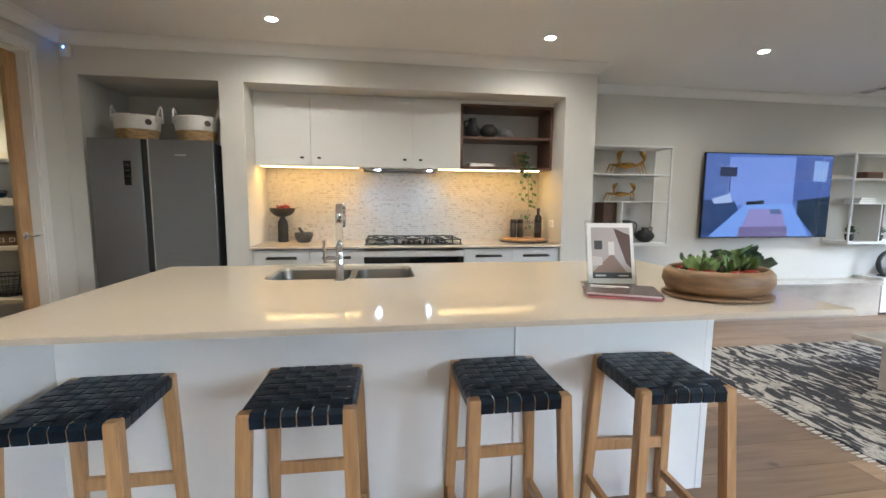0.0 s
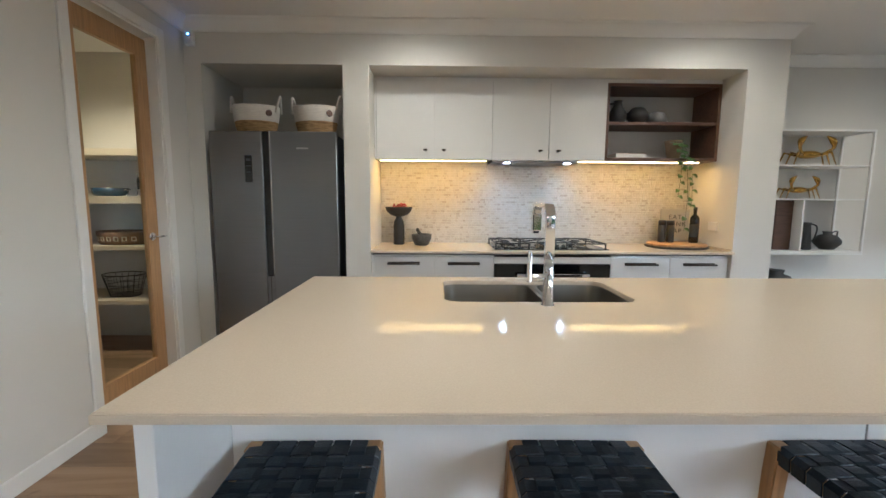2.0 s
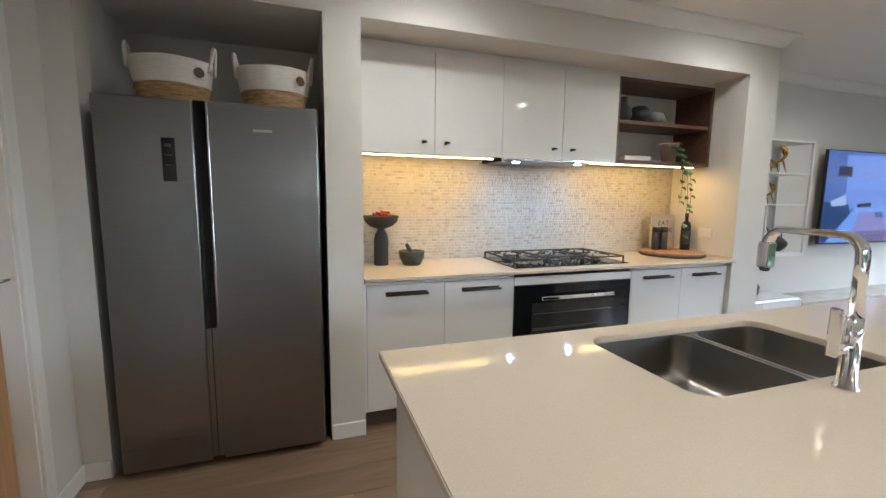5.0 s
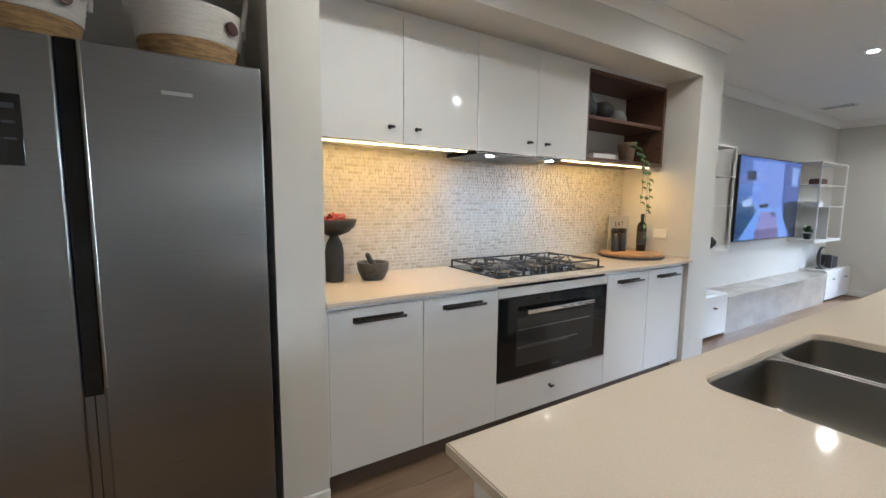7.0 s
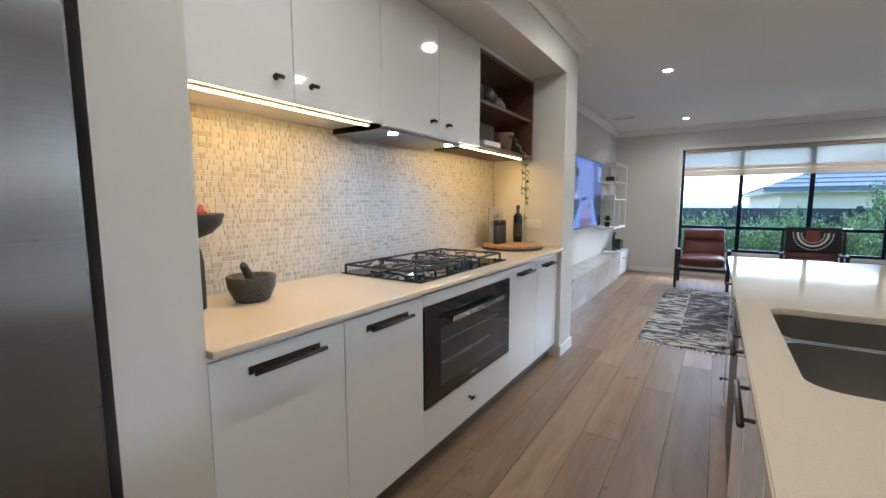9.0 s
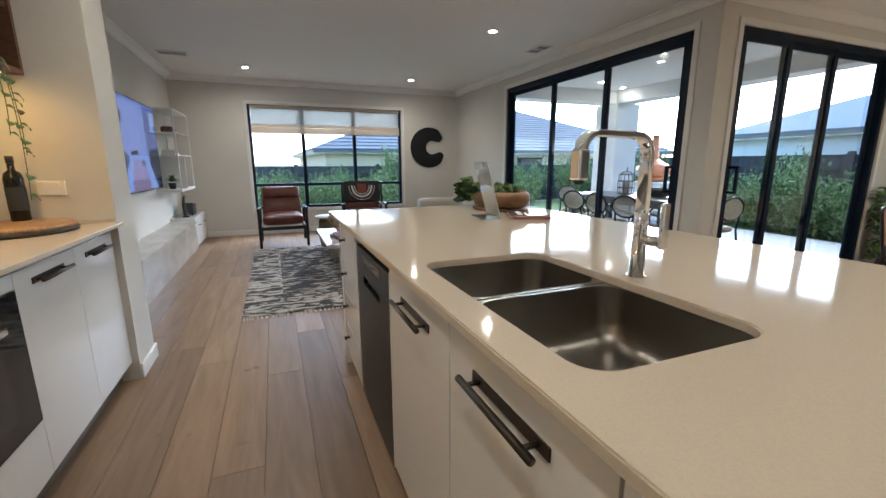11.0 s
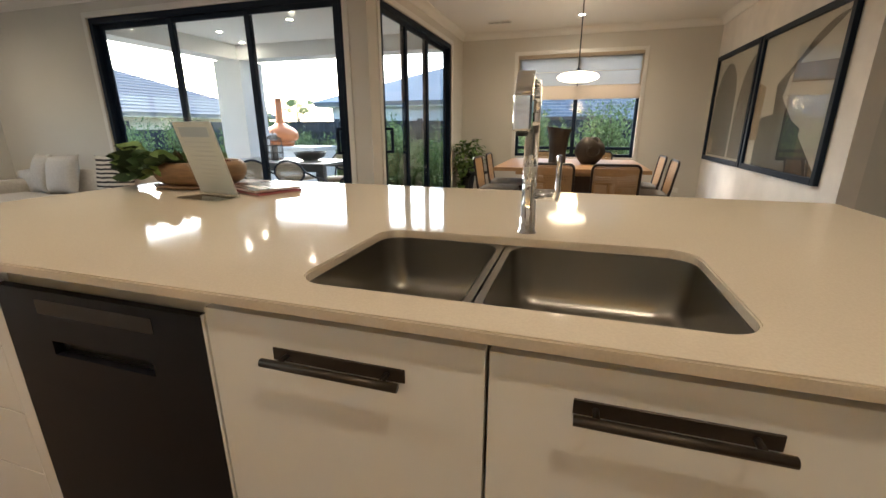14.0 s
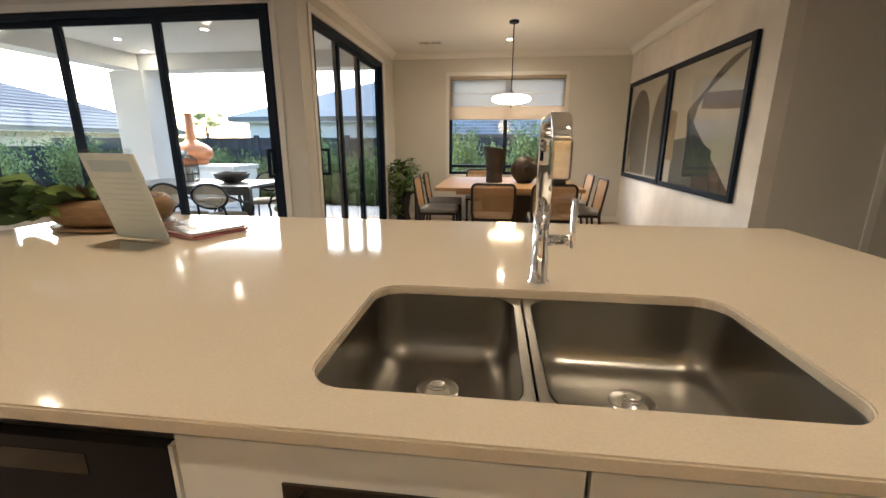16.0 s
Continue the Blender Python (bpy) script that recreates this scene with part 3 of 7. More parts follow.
def stool():
    t = thing("bar_stool", "honey oak bar stool with woven navy leather seat beside the island", "stool", (0, 0, 0), 0, "stools at the island")
    W, D, H = 0.155, 0.168, 0.675
    for sx in (-1, 1):
        for sy in (-1, 1):
            bm = bmesh.new()
            tx, ty, bx, by = sx * (W - 0.002), sy * (D - 0.006), sx * (W + 0.022), sy * (D + 0.03)
            a = [bm.verts.new((bx + u * 0.021, by + v * 0.021, 0)) for u, v in ((-1, -1), (1, -1), (1, 1), (-1, 1))]
            b = [bm.verts.new((tx + u * 0.021, ty + v * 0.021, H)) for u, v in ((-1, -1), (1, -1), (1, 1), (-1, 1))]
            bm.faces.new(a[::-1])
            bm.faces.new(b)
            for k in range(4):
                bm.faces.new((a[k], a[(k + 1) % 4], b[(k + 1) % 4], b[k]))
            bmesh.ops.bevel(bm, geom=bm.edges[:], offset=0.004, segments=2, affect="EDGES")
            part("leg", bm, OAK, t)
    part("seat_rail", boxes((-W + 0.02, -D - 0.012, H - 0.042, W - 0.02, -D + 0.014, H - 0.014), (-W + 0.02, D - 0.014, H - 0.042, W - 0.02, D + 0.012, H - 0.014), (-W - 0.012, -D + 0.02, H - 0.042, -W + 0.014, D - 0.02, H - 0.014), (W - 0.014, -D + 0.02, H - 0.042, W + 0.012, D - 0.02, H - 0.014), bevel=0.003), OAK, t)
    for s in (-1, 1):
        part("side_stretcher", boxes((s * (W + 0.017) - 0.012, -D, 0.10, s * (W + 0.017) + 0.012, D, 0.14), bevel=0.003), OAK, t)
        part("foot_stretcher", boxes((-W, s * (D + (0.016 if s < 0 else 0.010)) - 0.012, 0.16 if s < 0 else 0.245, W, s * (D + (0.016 if s < 0 else 0.010)) + 0.012, 0.205 if s < 0 else 0.295), bevel=0.003), OAK, t)
    nx, ny, z = 6, 7, H + 0.002
    px, py = (2 * W - 0.034) / nx, (2 * D - 0.034) / ny
    for k in range(nx):
        x = -W + 0.017 + (k + 0.5) * px
        pts = [(x, -D - 0.014, H - 0.045), (x, -D - 0.017, H - 0.01), (x, -D - 0.006, z)]
        for j in range(ny):
            y = -D + 0.017 + (j + 0.5) * py
            up = 0.0032 if (j + k) % 2 else -0.0032
            pts += [(x, y - py * 0.22, z + up), (x, y + py * 0.22, z + up)]
        pts += [(x, D + 0.006, z), (x, D + 0.017, H - 0.01), (x, D + 0.014, H - 0.045)]
        part("strap", ribbon(pts, px * 0.93, (1, 0, 0)), LEATHER, t)
    for j in range(ny):
        y = -D + 0.017 + (j + 0.5) * py
        pts = [(-W - 0.014, y, H - 0.045), (-W - 0.017, y, H - 0.01), (-W - 0.006, y, z)]
        for k in range(nx):
            x = -W + 0.017 + (k + 0.5) * px
            up = -0.0032 if (j + k) % 2 else 0.0032
            pts += [(x - px * 0.22, y, z + up), (x + px * 0.22, y, z + up)]
        pts += [(W + 0.006, y, z), (W + 0.017, y, H - 0.01), (W + 0.014, y, H - 0.045)]
        part("strap", ribbon(pts, py * 0.93, (0, -1, 0)), LEATHER, t)
    return t


st = stool()
st.matrix_basis = pose(-0.875, 1.44, 0, 0, 0, 1)
for x, y, r in ((-0.205, 1.44, -1), (0.495, 1.44, 0.5), (1.095, 1.42, -3)):
    copy_thing(st, pose(x, y, 0, 0, 0, r))

# ---- refrigerator ----
fr = thing("refrigerator", "grey brushed steel side-by-side refrigerator in its wall niche", "refrigerator", (-1.772, 3.71, 0))
part("cabinet_body", boxes((-0.455, 0.05, 0.03, 0.455, 0.66, 1.785), bevel=0.004), mat("dark_grey_cabinet", (0.05, 0.052, 0.055), 0.4, 0.3), fr)
for x0, x1 in ((-0.466, -0.082), (-0.030, 0.466)):
    d = part("door", boxes((x0, 0.0, 0.035, x1, 0.047, 1.80), bevel=0.007), STEEL, fr)
    if x0 > -0.2:
        part("edge_grip", boxes((-0.0305, -0.003, 0.74, -0.018, 0.03, 1.80), bevel=0.004), mat("grip_trim", (0.45, 0.45, 0.46), 0.2, 1.0), d)
part("handle_recess", boxes((-0.0815, 0.008, 0.72, -0.0315, 0.045, 1.80), bevel=0.004), BGLASS, fr, "black vertical grip recess")
part("lower_strip", boxes((-0.0815, 0.010, 0.05, -0.0305, 0.04, 0.735)), STEEL, fr)
# solid dark strip standing in for the shade between the doors
part("door_gap", boxes((-0.058, 0.0085, 0.05, -0.054, 0.012, 0.735)), DARK, fr)
pn = part("control_panel", boxes((-0.212, -0.0025, 1.43, -0.158, 0.0, 1.625), bevel=0.001), BGLASS, fr, "black glass touch panel")
part("display", boxes((-0.200, -0.0032, 1.585, -0.172, -0.0026, 1.60), (-0.200, -0.0032, 1.545, -0.172, -0.0026, 1.552), (-0.200, -0.0032, 1.50, -0.172, -0.0026, 1.506)), mat("panel_marks", (0.06, 0.065, 0.07), 0.4), pn)
part("badge", boxes((0.17, -0.0015, 1.672, 0.255, 0.0, 1.684)), mat("badge_grey", (0.55, 0.55, 0.56), 0.3, 0.8), fr)
for x in (-0.40, 0.40):
    part("foot", lathe(bmesh.new(), [(0, 0), (0.022, 0), (0.022, 0.012), (0.012, 0.014), (0.012, 0.035), (0, 0.035)], 16, pose(x, 0.07, 0)), CHROME, fr)


# ---- baskets on the refrigerator ----
def basket():
    t = thing("storage_basket", "white cotton and seagrass basket with loop handles, on the refrigerator", "basket", (0, 0, 0), 0, "baskets on the refrigerator")
    rng = random.Random(3)

    def coil(z0, z1, r0, r1, step):
        bm = bmesh.new()
        n = round((z1 - z0) / step)
        prof = []
        for k in range(n + 1):
            z, r = z0 + (z1 - z0) * k / n, r0 + (r1 - r0) * k / n
            prof += [(r + (0.004 if k % 2 else 0), z)]
        lathe(bm, prof + [(prof[-1][0] - 0.01, z1), (r0 - 0.012, z0 + 0.01), (0, z0 + 0.008)], 40)
        bmesh.ops.scale(bm, verts=bm.verts, vec=(1, 0.78, 1))
        return bm
    part("seagrass_base", coil(0, 0.095, 0.142, 0.162, 0.008), SEAGRASS, t, "", True)
    part("cotton_band", coil(0.095, 0.212, 0.164, 0.180, 0.010), COTTON, t, "", True)
    for s in (-1, 1):
        pts = [(s * (0.176 + 0.016 * math.sin(math.pi * k / 12)), -0.045 + 0.09 * k / 12 * 1.0, 0.165 + 0.125 * math.sin(math.pi * k / 12)) for k in range(13)]
        part("handle", tube(bmesh.new(), pts, 0.009, 8), COTTON, t, "", True)
    part("button", lathe(bmesh.new(), [(0, 0), (0.024, 0), (0.024, 0.007), (0, 0.009)], 16, pose(0.142, -0.092, 0.150, 82, 0, 48)), mat("coconut_button", (0.06, 0.025, 0.014), 0.4), t)
    return t


b1 = basket()
b1.matrix_basis = pose(-1.975, 3.93, 1.80, 0, 0, -4)
copy_thing(b1, pose(-1.51, 3.93, 1.80, 0, 0, -8))

# ---- kitchen run ----
bt = thing("stone_benchtop", "pale cream stone benchtop along the kitchen wall", "benchtop", (0.334, 4.07, 0.88))
part("slab", boxes((-1.411, -0.325, 0.02, 1.411, 0.33, 0.04), bevel=0.003), BENCH, bt)
part("side_upstand", boxes((1.396, -0.29, 0.0405, 1.4105, 0.05, 0.055)), BENCH, bt)
kc = thing("base_carcass", "white base cabinet carcasses with a dark bronze kickboard", "cabinet", (0.334, 4.1, 0))
part("carcass", boxes((-1.411, -0.27, 0.10, -0.445, 0.29, 0.88), (0.475, -0.27, 0.10, 1.411, 0.29, 0.88), (-0.4445, -0.265, 0.10, 0.4745, 0.29, 0.30), bevel=0.001), CAB, kc)
part("filler", boxes((-1.411, -0.29, 0.11, -1.394, -0.272, 0.879)), CAB, kc)
part("kickboard", boxes((-1.411, -0.23, 0.0, 1.411, -0.215, 0.10)), KICK, kc)
G = "cupboards along the kitchen wall"
for x0, x1 in ((-1.06, -0.59), (-0.59, -0.12), (0.81, 1.278), (1.278, 1.742)):
    unit("cupboard_door", "white gloss base cupboard front with bronze bar pull", x0, x1, KY + 0.034, 0.11, 0.868, -1, lambda t, w, h: pull(t, 0, 0, h - 0.055, -1, 0.25), group=G)
unit("drawer", "shallow white drawer front under the oven", -0.12, 0.81, KY + 0.034, 0.11, 0.325, -1, lambda t, w, h: knob(t, -0.045, 0, 0.12, -1), "drawer")
rl = thing("filler_panel", "white filler rail above the oven", "cabinet panel", (0.345, KY + 0.034, 0.815))
part("panel", boxes((-0.463, 0, 0, 0.463, 0.018, 0.053), bevel=0.001), CAB, rl)

ov = thing("oven", "wide black glass built-in oven with a steel handle", "oven", (0.345, KY + 0.034, 0.33))
part("body", boxes((-0.455, 0.022, 0.0, 0.455, 0.53, 0.48)), DARK, ov)
part("door_glass", boxes((-0.4595, -0.004, 0.0, 0.4595, 0.02, 0.48), bevel=0.002), BGLASS, ov)
part("door_window", boxes((-0.33, -0.0048, 0.07, 0.33, -0.0041, 0.36)), mat("oven_window", (0.035, 0.036, 0.036), 0.07), ov)
part("rack_line", boxes((-0.32, -0.0055, 0.285, 0.30, -0.0049, 0.289), (-0.32, -0.0055, 0.185, 0.18, -0.0049, 0.189), (-0.32, -0.0055, 0.175, 0.10, -0.0049, 0.178)), mat("rack_chrome", (0.3, 0.3, 0.3), 0.3, 0.8), ov)
h = part("handle", boxes((-0.285, -0.05, 0.385, 0.285, -0.036, 0.41), bevel=0.004), CHROME, ov, "polished steel bar handle")
part("bracket", boxes((-0.27, -0.037, 0.39, -0.25, -0.0045, 0.405), (0.25, -0.037, 0.39, 0.27, -0.0045, 0.405)), CHROME, h)
part("badge", boxes((-0.03, -0.0050, 0.03, 0.03, -0.0042, 0.037)), mat("badge_dim", (0.25, 0.25, 0.25), 0.4), ov)

# gas hob
ck = thing("gas_cooktop", "five burner black glass gas cooktop with cast iron trivets", "cooktop", (0.345, 4.085, 0.9205))
part("glass_plate", boxes((-0.455, -0.255, 0, 0.455, 0.255, 0.008), bevel=0.003), BGLASS, ck)
BUR = [(-0.31, 0.12, 0.036), (-0.31, -0.10, 0.045), (0.0, 0.02, 0.062), (0.29, 0.13, 0.045), (0.29, -0.09, 0.03)]
for x, y, r in BUR:
    b = part("burner", lathe(bmesh.new(), [(0, 0.008), (r + 0.014, 0.008), (r + 0.014, 0.015), (r + 0.004, 0.018), (r, 0.028), (0, 0.028)], 28, pose(x, y, 0)), mat("burner_ring", (0.35, 0.34, 0.33), 0.25, 1.0), ck, "", True)
    part("burner_cap", lathe(bmesh.new(), [(r - 0.002, 0.0285), (r, 0.034), (r - 0.006, 0.038), (0, 0.038)], 28, pose(x, y, 0)), IRON, b, "", True)
for x0, x1 in ((-0.44, -0.17), (-0.155, 0.155), (0.17, 0.44)):
    bm = bmesh.new()
    y0, y1, z = -0.215 if x0 != -0.155 else -0.13, 0.235, 0.048
    for p, q in (((x0, y0), (x1, y0)), ((x1, y0), (x1, y1)), ((x1, y1), (x0, y1)), ((x0, y1), (x0, y0))):
        tube(bm, [(*p, z), (*q, z)], 0.006, 6)
    for cx in (x0, x1):
        for cy in (y0, y1):
            tube(bm, [(cx, cy, 0.008), (cx, cy, z)], 0.007, 6)
    for bx, by, r in BUR:
        if x0 <= bx <= x1:
            for a in (0, 90, 180, 270):
                c, sn = math.cos(radians(a + 45)), math.sin(radians(a + 45))
                tube(bm, [(bx + c * 0.025, by + sn * 0.025, z + 0.012), (bx + c * 0.09, by + sn * 0.09, z + 0.008), (bx + c * 0.1, by + sn * 0.1, z - 0.002)], [0.004, 0.006, 0.006], 6)
            tube(bm, [(x0, by, z), (bx - 0.06, by, z + 0.006)], 0.006, 6)
            tube(bm, [(x1, by, z), (bx + 0.06, by, z + 0.006)], 0.006, 6)
    part("trivet", bm, IRON, ck)
for k in range(5):
    part("control_knob", lathe(bmesh.new(), [(0, 0.008), (0.019, 0.008), (0.018, 0.013), (0.015, 0.015), (0.0145, 0.036), (0, 0.037)], 20, pose(-0.10 + 0.052 * k, -0.19, 0)), mat("knob_black", (0.03, 0.03, 0.032), 0.25, 0.5), ck, "", True)

# mosaic splashback
sp = struct("splashback", boxes((-1.077, 4.389, 0.92, 1.745, 4.399, 1.66)), mat("mosaic_grout", (0.60, 0.565, 0.51), 0.8), "pale grouted wall behind the mosaic tiles")
rng = random.Random(7)
V, F, z, row = [], [], 0.9225, 0
while z < 1.645:
    hgt = 0.0212
    x = -1.075 - rng.random() * 0.02
    while x < 1.742:
        w = rng.choice((0.016, 0.022, 0.030, 0.038, 0.046))
        a0, a1 = max(x, -1.0765) + 0.0011, min(x + w, 1.7445) - 0.0011
        if a1 - a0 > 0.004:
            y = 4.3862 - rng.random() * 0.0016
            i = len(V)
            tl = rng.uniform(-0.0006, 0.0006)
            V += [(a0, 4.389, z), (a1, 4.389, z), (a1, 4.389, z + hgt - 0.002), (a0, 4.389, z + hgt - 0.002), (a0 + 0.0006, y + tl, z + 0.0006), (a1 - 0.0006, y - tl, z + 0.0006), (a1 - 0.0006, y - tl, z + hgt - 0.0026), (a0 + 0.0006, y + tl, z + hgt - 0.0026)]
            F += [(i + 4, i + 5, i + 6, i + 7), (i, i + 1, i + 5, i + 4), (i + 1, i + 2, i + 6, i + 5), (i + 2, i + 3, i + 7, i + 6), (i + 3, i, i + 4, i + 7)]
        x += w
    z += hgt
SHELL = mat("shell_mosaic", (0.55, 0.52, 0.47), 0.36)
t = SHELL.node_tree
gi, rp = t.nodes.new("ShaderNodeNewGeometry"), t.nodes.new("ShaderNodeValToRGB")
e = rp.color_ramp.elements
e[0].color, e[1].color = (0.41, 0.375, 0.32, 1), (0.54, 0.515, 0.475, 1)
for p, c in ((0.12, (0.465, 0.435, 0.385, 1)), (0.45, (0.50, 0.475, 0.43, 1)), (0.05, (0.40, 0.37, 0.32, 1))):
    q = e.new(p)
    q.color = c
links(t, gi.outputs["Random Per Island"], rp.inputs[0])
links(t, rp.outputs[0], t.nodes["Principled BSDF"].inputs["Base Color"])
me = bpy.data.meshes.new("mosaic_tiles")
me.from_pydata(V, [], F)
me.materials.append(SHELL)
ms = new("mosaic_tiles", me)
ms.parent = sp
tagged(ms, "small pale shell mosaic tiles in brick bond", kind="stuff")

# overhead cupboards
G = "overhead cupboards"
for k, (x0, x1) in enumerate(((-1.06, -0.59), (-0.59, -0.122), (-0.122, 0.343), (0.343, 0.805))):
    t = thing("overhead_cupboard", "white gloss overhead cupboard with a small bronze knob", "cupboard", ((x0 + x1) / 2, 4.03, 1.65), 0, G)
    w = (x1 - x0) / 2
    part("carcass", boxes((-w, 0.02, 0.0, w, 0.352, 0.60)), CAB, t)
    part("door", boxes((-w + 0.0015, 0, -0.012, w - 0.0015, 0.018, 0.60), bevel=0.0012), CAB, t)
    knob(t, (w - 0.075) * (1 if k % 2 == 0 else -1), 0, 0.062, -1)
fp = thing("filler_panel", "white filler round the overhead cupboards", "cabinet panel", (0.334, 4.04, 1.64))
part("side_strip", boxes((-1.411, 0.0, 0.0, -1.396, 0.345, 0.612)), CAB, fp)
part("top_strip", boxes((-1.411, 0.012, 0.614, 1.411, 0.35, 0.648)), CAB, fp)
hd = thing("range_hood", "slim stainless slide-out range hood under the cupboards", "range hood", (0.11, 4.05, 1.615))
part("body", boxes((-0.23, -0.01, 0.004, 0.47, 0.31, 0.034), bevel=0.003), STEEL, hd)
part("front_lip", boxes((-0.23, -0.035, 0.010, 0.47, -0.012, 0.022), bevel=0.003), CHROME, hd)
HOODGLOW = glow("hood_led", (0.75, 0.9, 1.0), 14)
for x in (-0.10, 0.40):
    part("light", lathe(bmesh.new(), [(0, 0.0), (0.022, 0.0), (0.024, 0.0035), (0, 0.0035)], 20, pose(x, 0.03, 0)), HOODGLOW, hd)

# walnut display shelf
ws = thing("walnut_shelf_unit", "open walnut shelf unit with one middle shelf and a pale back", "shelf unit", (1.272, 4.04, 1.64))
w = 0.467
part("side_board", boxes((-w, 0, 0, -w + 0.025, 0.345, 0.615), bevel=0.001), WALNUT, ws)
part("side_board", boxes((w - 0.025, 0, 0, w, 0.345, 0.615), bevel=0.001), WALNUT, ws)
part("bottom_board", boxes((-w + 0.025, 0, 0, w - 0.025, 0.345, 0.025), bevel=0.001), WALNUT, ws)
part("top_board", boxes((-w + 0.025, 0, 0.59, w - 0.025, 0.345, 0.615), bevel=0.001), WALNUT, ws)
part("middle_shelf", boxes((-w + 0.025, 0.012, 0.29, w - 0.025, 0.34, 0.315), bevel=0.001), WALNUT, ws)
part("back_board", boxes((-w + 0.025, 0.341, 0.025, w - 0.025, 0.349, 0.59)), WALL, ws)

# led strips
STRIP = glow("led_strip", (1.0, 0.62, 0.20), 3.5)
for x0, x1 in ((-1.04, -0.16), (0.60, 1.62)):
    ls = thing("led_strip", "warm white recessed LED strip under the cupboards", "LED strip light", ((x0 + x1) / 2, 4.08, 1.628))
    h = (x1 - x0) / 2
    part("channel", boxes((-h, -0.01, 0.004, h, 0.012, 0.012)), CHROME, ls)
    part("diffuser", boxes((-h + 0.005, -0.006, 0.0, h - 0.005, 0.008, 0.004)), STRIP, ls)
    la = new("strip_lamp", bpy.data.lights.new("strip_lamp", "AREA"))
    la.data.shape, la.data.size, la.data.size_y, la.data.energy, la.data.color = "RECTANGLE", x1 - x0 - 0.02, 0.01, 0.50, (1.0, 0.50, 0.085)
    la.matrix_world = look(((x0 + x1) / 2, 4.09, 1.626), ((x0 + x1) / 2, 4.20, 1.2))
for x in (0.01, 0.51):
    la = new("hood_lamp", bpy.data.lights.new("hood_lamp", "SPOT"))
    la.data.energy, la.data.color, la.data.spot_size, la.data.spot_blend, la.data.shadow_soft_size = 0.62, (0.36, 0.70, 1.0), radians(120), 0.9, 0.02
    la.matrix_world = look((x, 4.09, 1.605), (x, 4.25, 1.0))

# ---- downlights ----
DL = glow("downlight_glow", (1.0, 0.88, 0.68), 30)


def downlight(x, y, z=CH, power=6.0, lit=True):
    t = thing("downlight", "recessed round white LED downlight in the ceiling", "downlight", (x, y, z), 0, "ceiling downlights")
    part("bezel", lathe(bmesh.new(), [(0.036, 0.0), (0.050, -0.001), (0.052, -0.004), (0.046, -0.006), (0.036, -0.003)], 28), TRIM, t, "", True)
    part("lens", lathe(bmesh.new(), [(0, -0.001), (0.036, -0.001), (0.036, -0.0025), (0, -0.0025)], 24), DL, t)
    if power:
        la = new("downlight_lamp", bpy.data.lights.new("downlight_lamp", "SPOT"))
        la.data.energy, la.data.color, la.data.spot_size, la.data.spot_blend, la.data.shadow_soft_size = power * 1.15, (1, 0.82, 0.58), radians(165), 1.0, 0.05
        la.location = (x, y, z - 0.012)


for x, y in ((-0.71, 3.25), (1.36, 3.25), (3.23, 3.23), (6.04, 3.23), (3.26, 0.69), (6.10, 0.70), (-0.72, 1.57), (1.34, 1.60), (-0.20, -3.08), (-0.22, -1.25)):
    downlight(x, y, CH, 8.0 if x > 2.5 else 9.0 if y < 0 else 5.5)


def vent(x, y, a):
    t = thing("ceiling_vent", "rectangular white air vent in the ceiling", "air vent", (x, y, CH), a, "ceiling vents")
    part("frame", boxes((-0.17, -0.085, -0.010, 0.17, -0.068, 0), (-0.17, 0.068, -0.010, 0.17, 0.085, 0), (-0.17, -0.068, -0.010, -0.153, 0.068, 0), (0.153, -0.068, -0.010, 0.17, 0.068, 0), (-0.006, -0.068, -0.010, 0.006, 0.068, 0), bevel=0.002), TRIM, t)
    # flat dark sheet under the ceiling, painted for the shade behind the slats
    part("duct", boxes((-0.153, -0.068, -0.002, 0.153, 0.068, -0.0005)), DARK, t)
    for k in range(3):
        part("slat", boxes((-0.152, -0.036 + k * 0.034, -0.007, 0.152, -0.032 + k * 0.034, -0.004)), TRIM, t)


vent(5.48, 4.03, 90)
vent(3.68, -0.17, 0)
vent(0.89, -3.16, 0)

# ---- pantry door ----
d3 = tagged(new("door_3"), "oak framed clear glass pantry door standing shut", kind="structure")
bm = boxes((-2.52, 2.815, 0.01, -2.485, 2.915, 2.33), (-2.52, 3.365, 0.01, -2.485, 3.465, 2.33), (-2.52, 2.915, 2.21, -2.485, 3.365, 2.33), (-2.52, 2.915, 0.01, -2.485, 3.365, 0.22), bevel=0.003)
part("door_frame", bm, OAK, d3)
pane(d3, "x", -2.5025, 2.91, 0.21, 3.37, 2.22)
bm = tube(bmesh.new(), [(-2.485, 3.395, 1.05), (-2.44, 3.395, 1.05), (-2.432, 3.402, 1.05), (-2.430, 3.49, 1.05)], 0.008, 10)
lathe(bm, [(0, 0), (0.027, 0), (0.027, 0.007), (0, 0.007)], 24, pose(-2.485, 3.395, 1.05, 0, 90, 0))
part("door_handle", bm, CHROME, d3, "satin chrome lever handle", True)
struct("door_jamb", boxes((-2.54, 2.80, 0, -2.42, 2.812, 2.348), (-2.54, 3.468, 0, -2.42, 3.48, 2.348), (-2.54, 2.80, 2.348, -2.42, 3.48, 2.36)), TRIM, "white painted door jamb of the pantry")
casing("trim_pantry_door", "white timber trim round the pantry door", "x", -2.42, 2.80, 3.48, 0, 2.36, 1, 0.06, 0.016)
casing("trim_hall_door", "white timber trim at the end of the passage wall", "y", -0.40, -4.2, -2.91, 0, 2.10, 1, 0.06, 0.016)


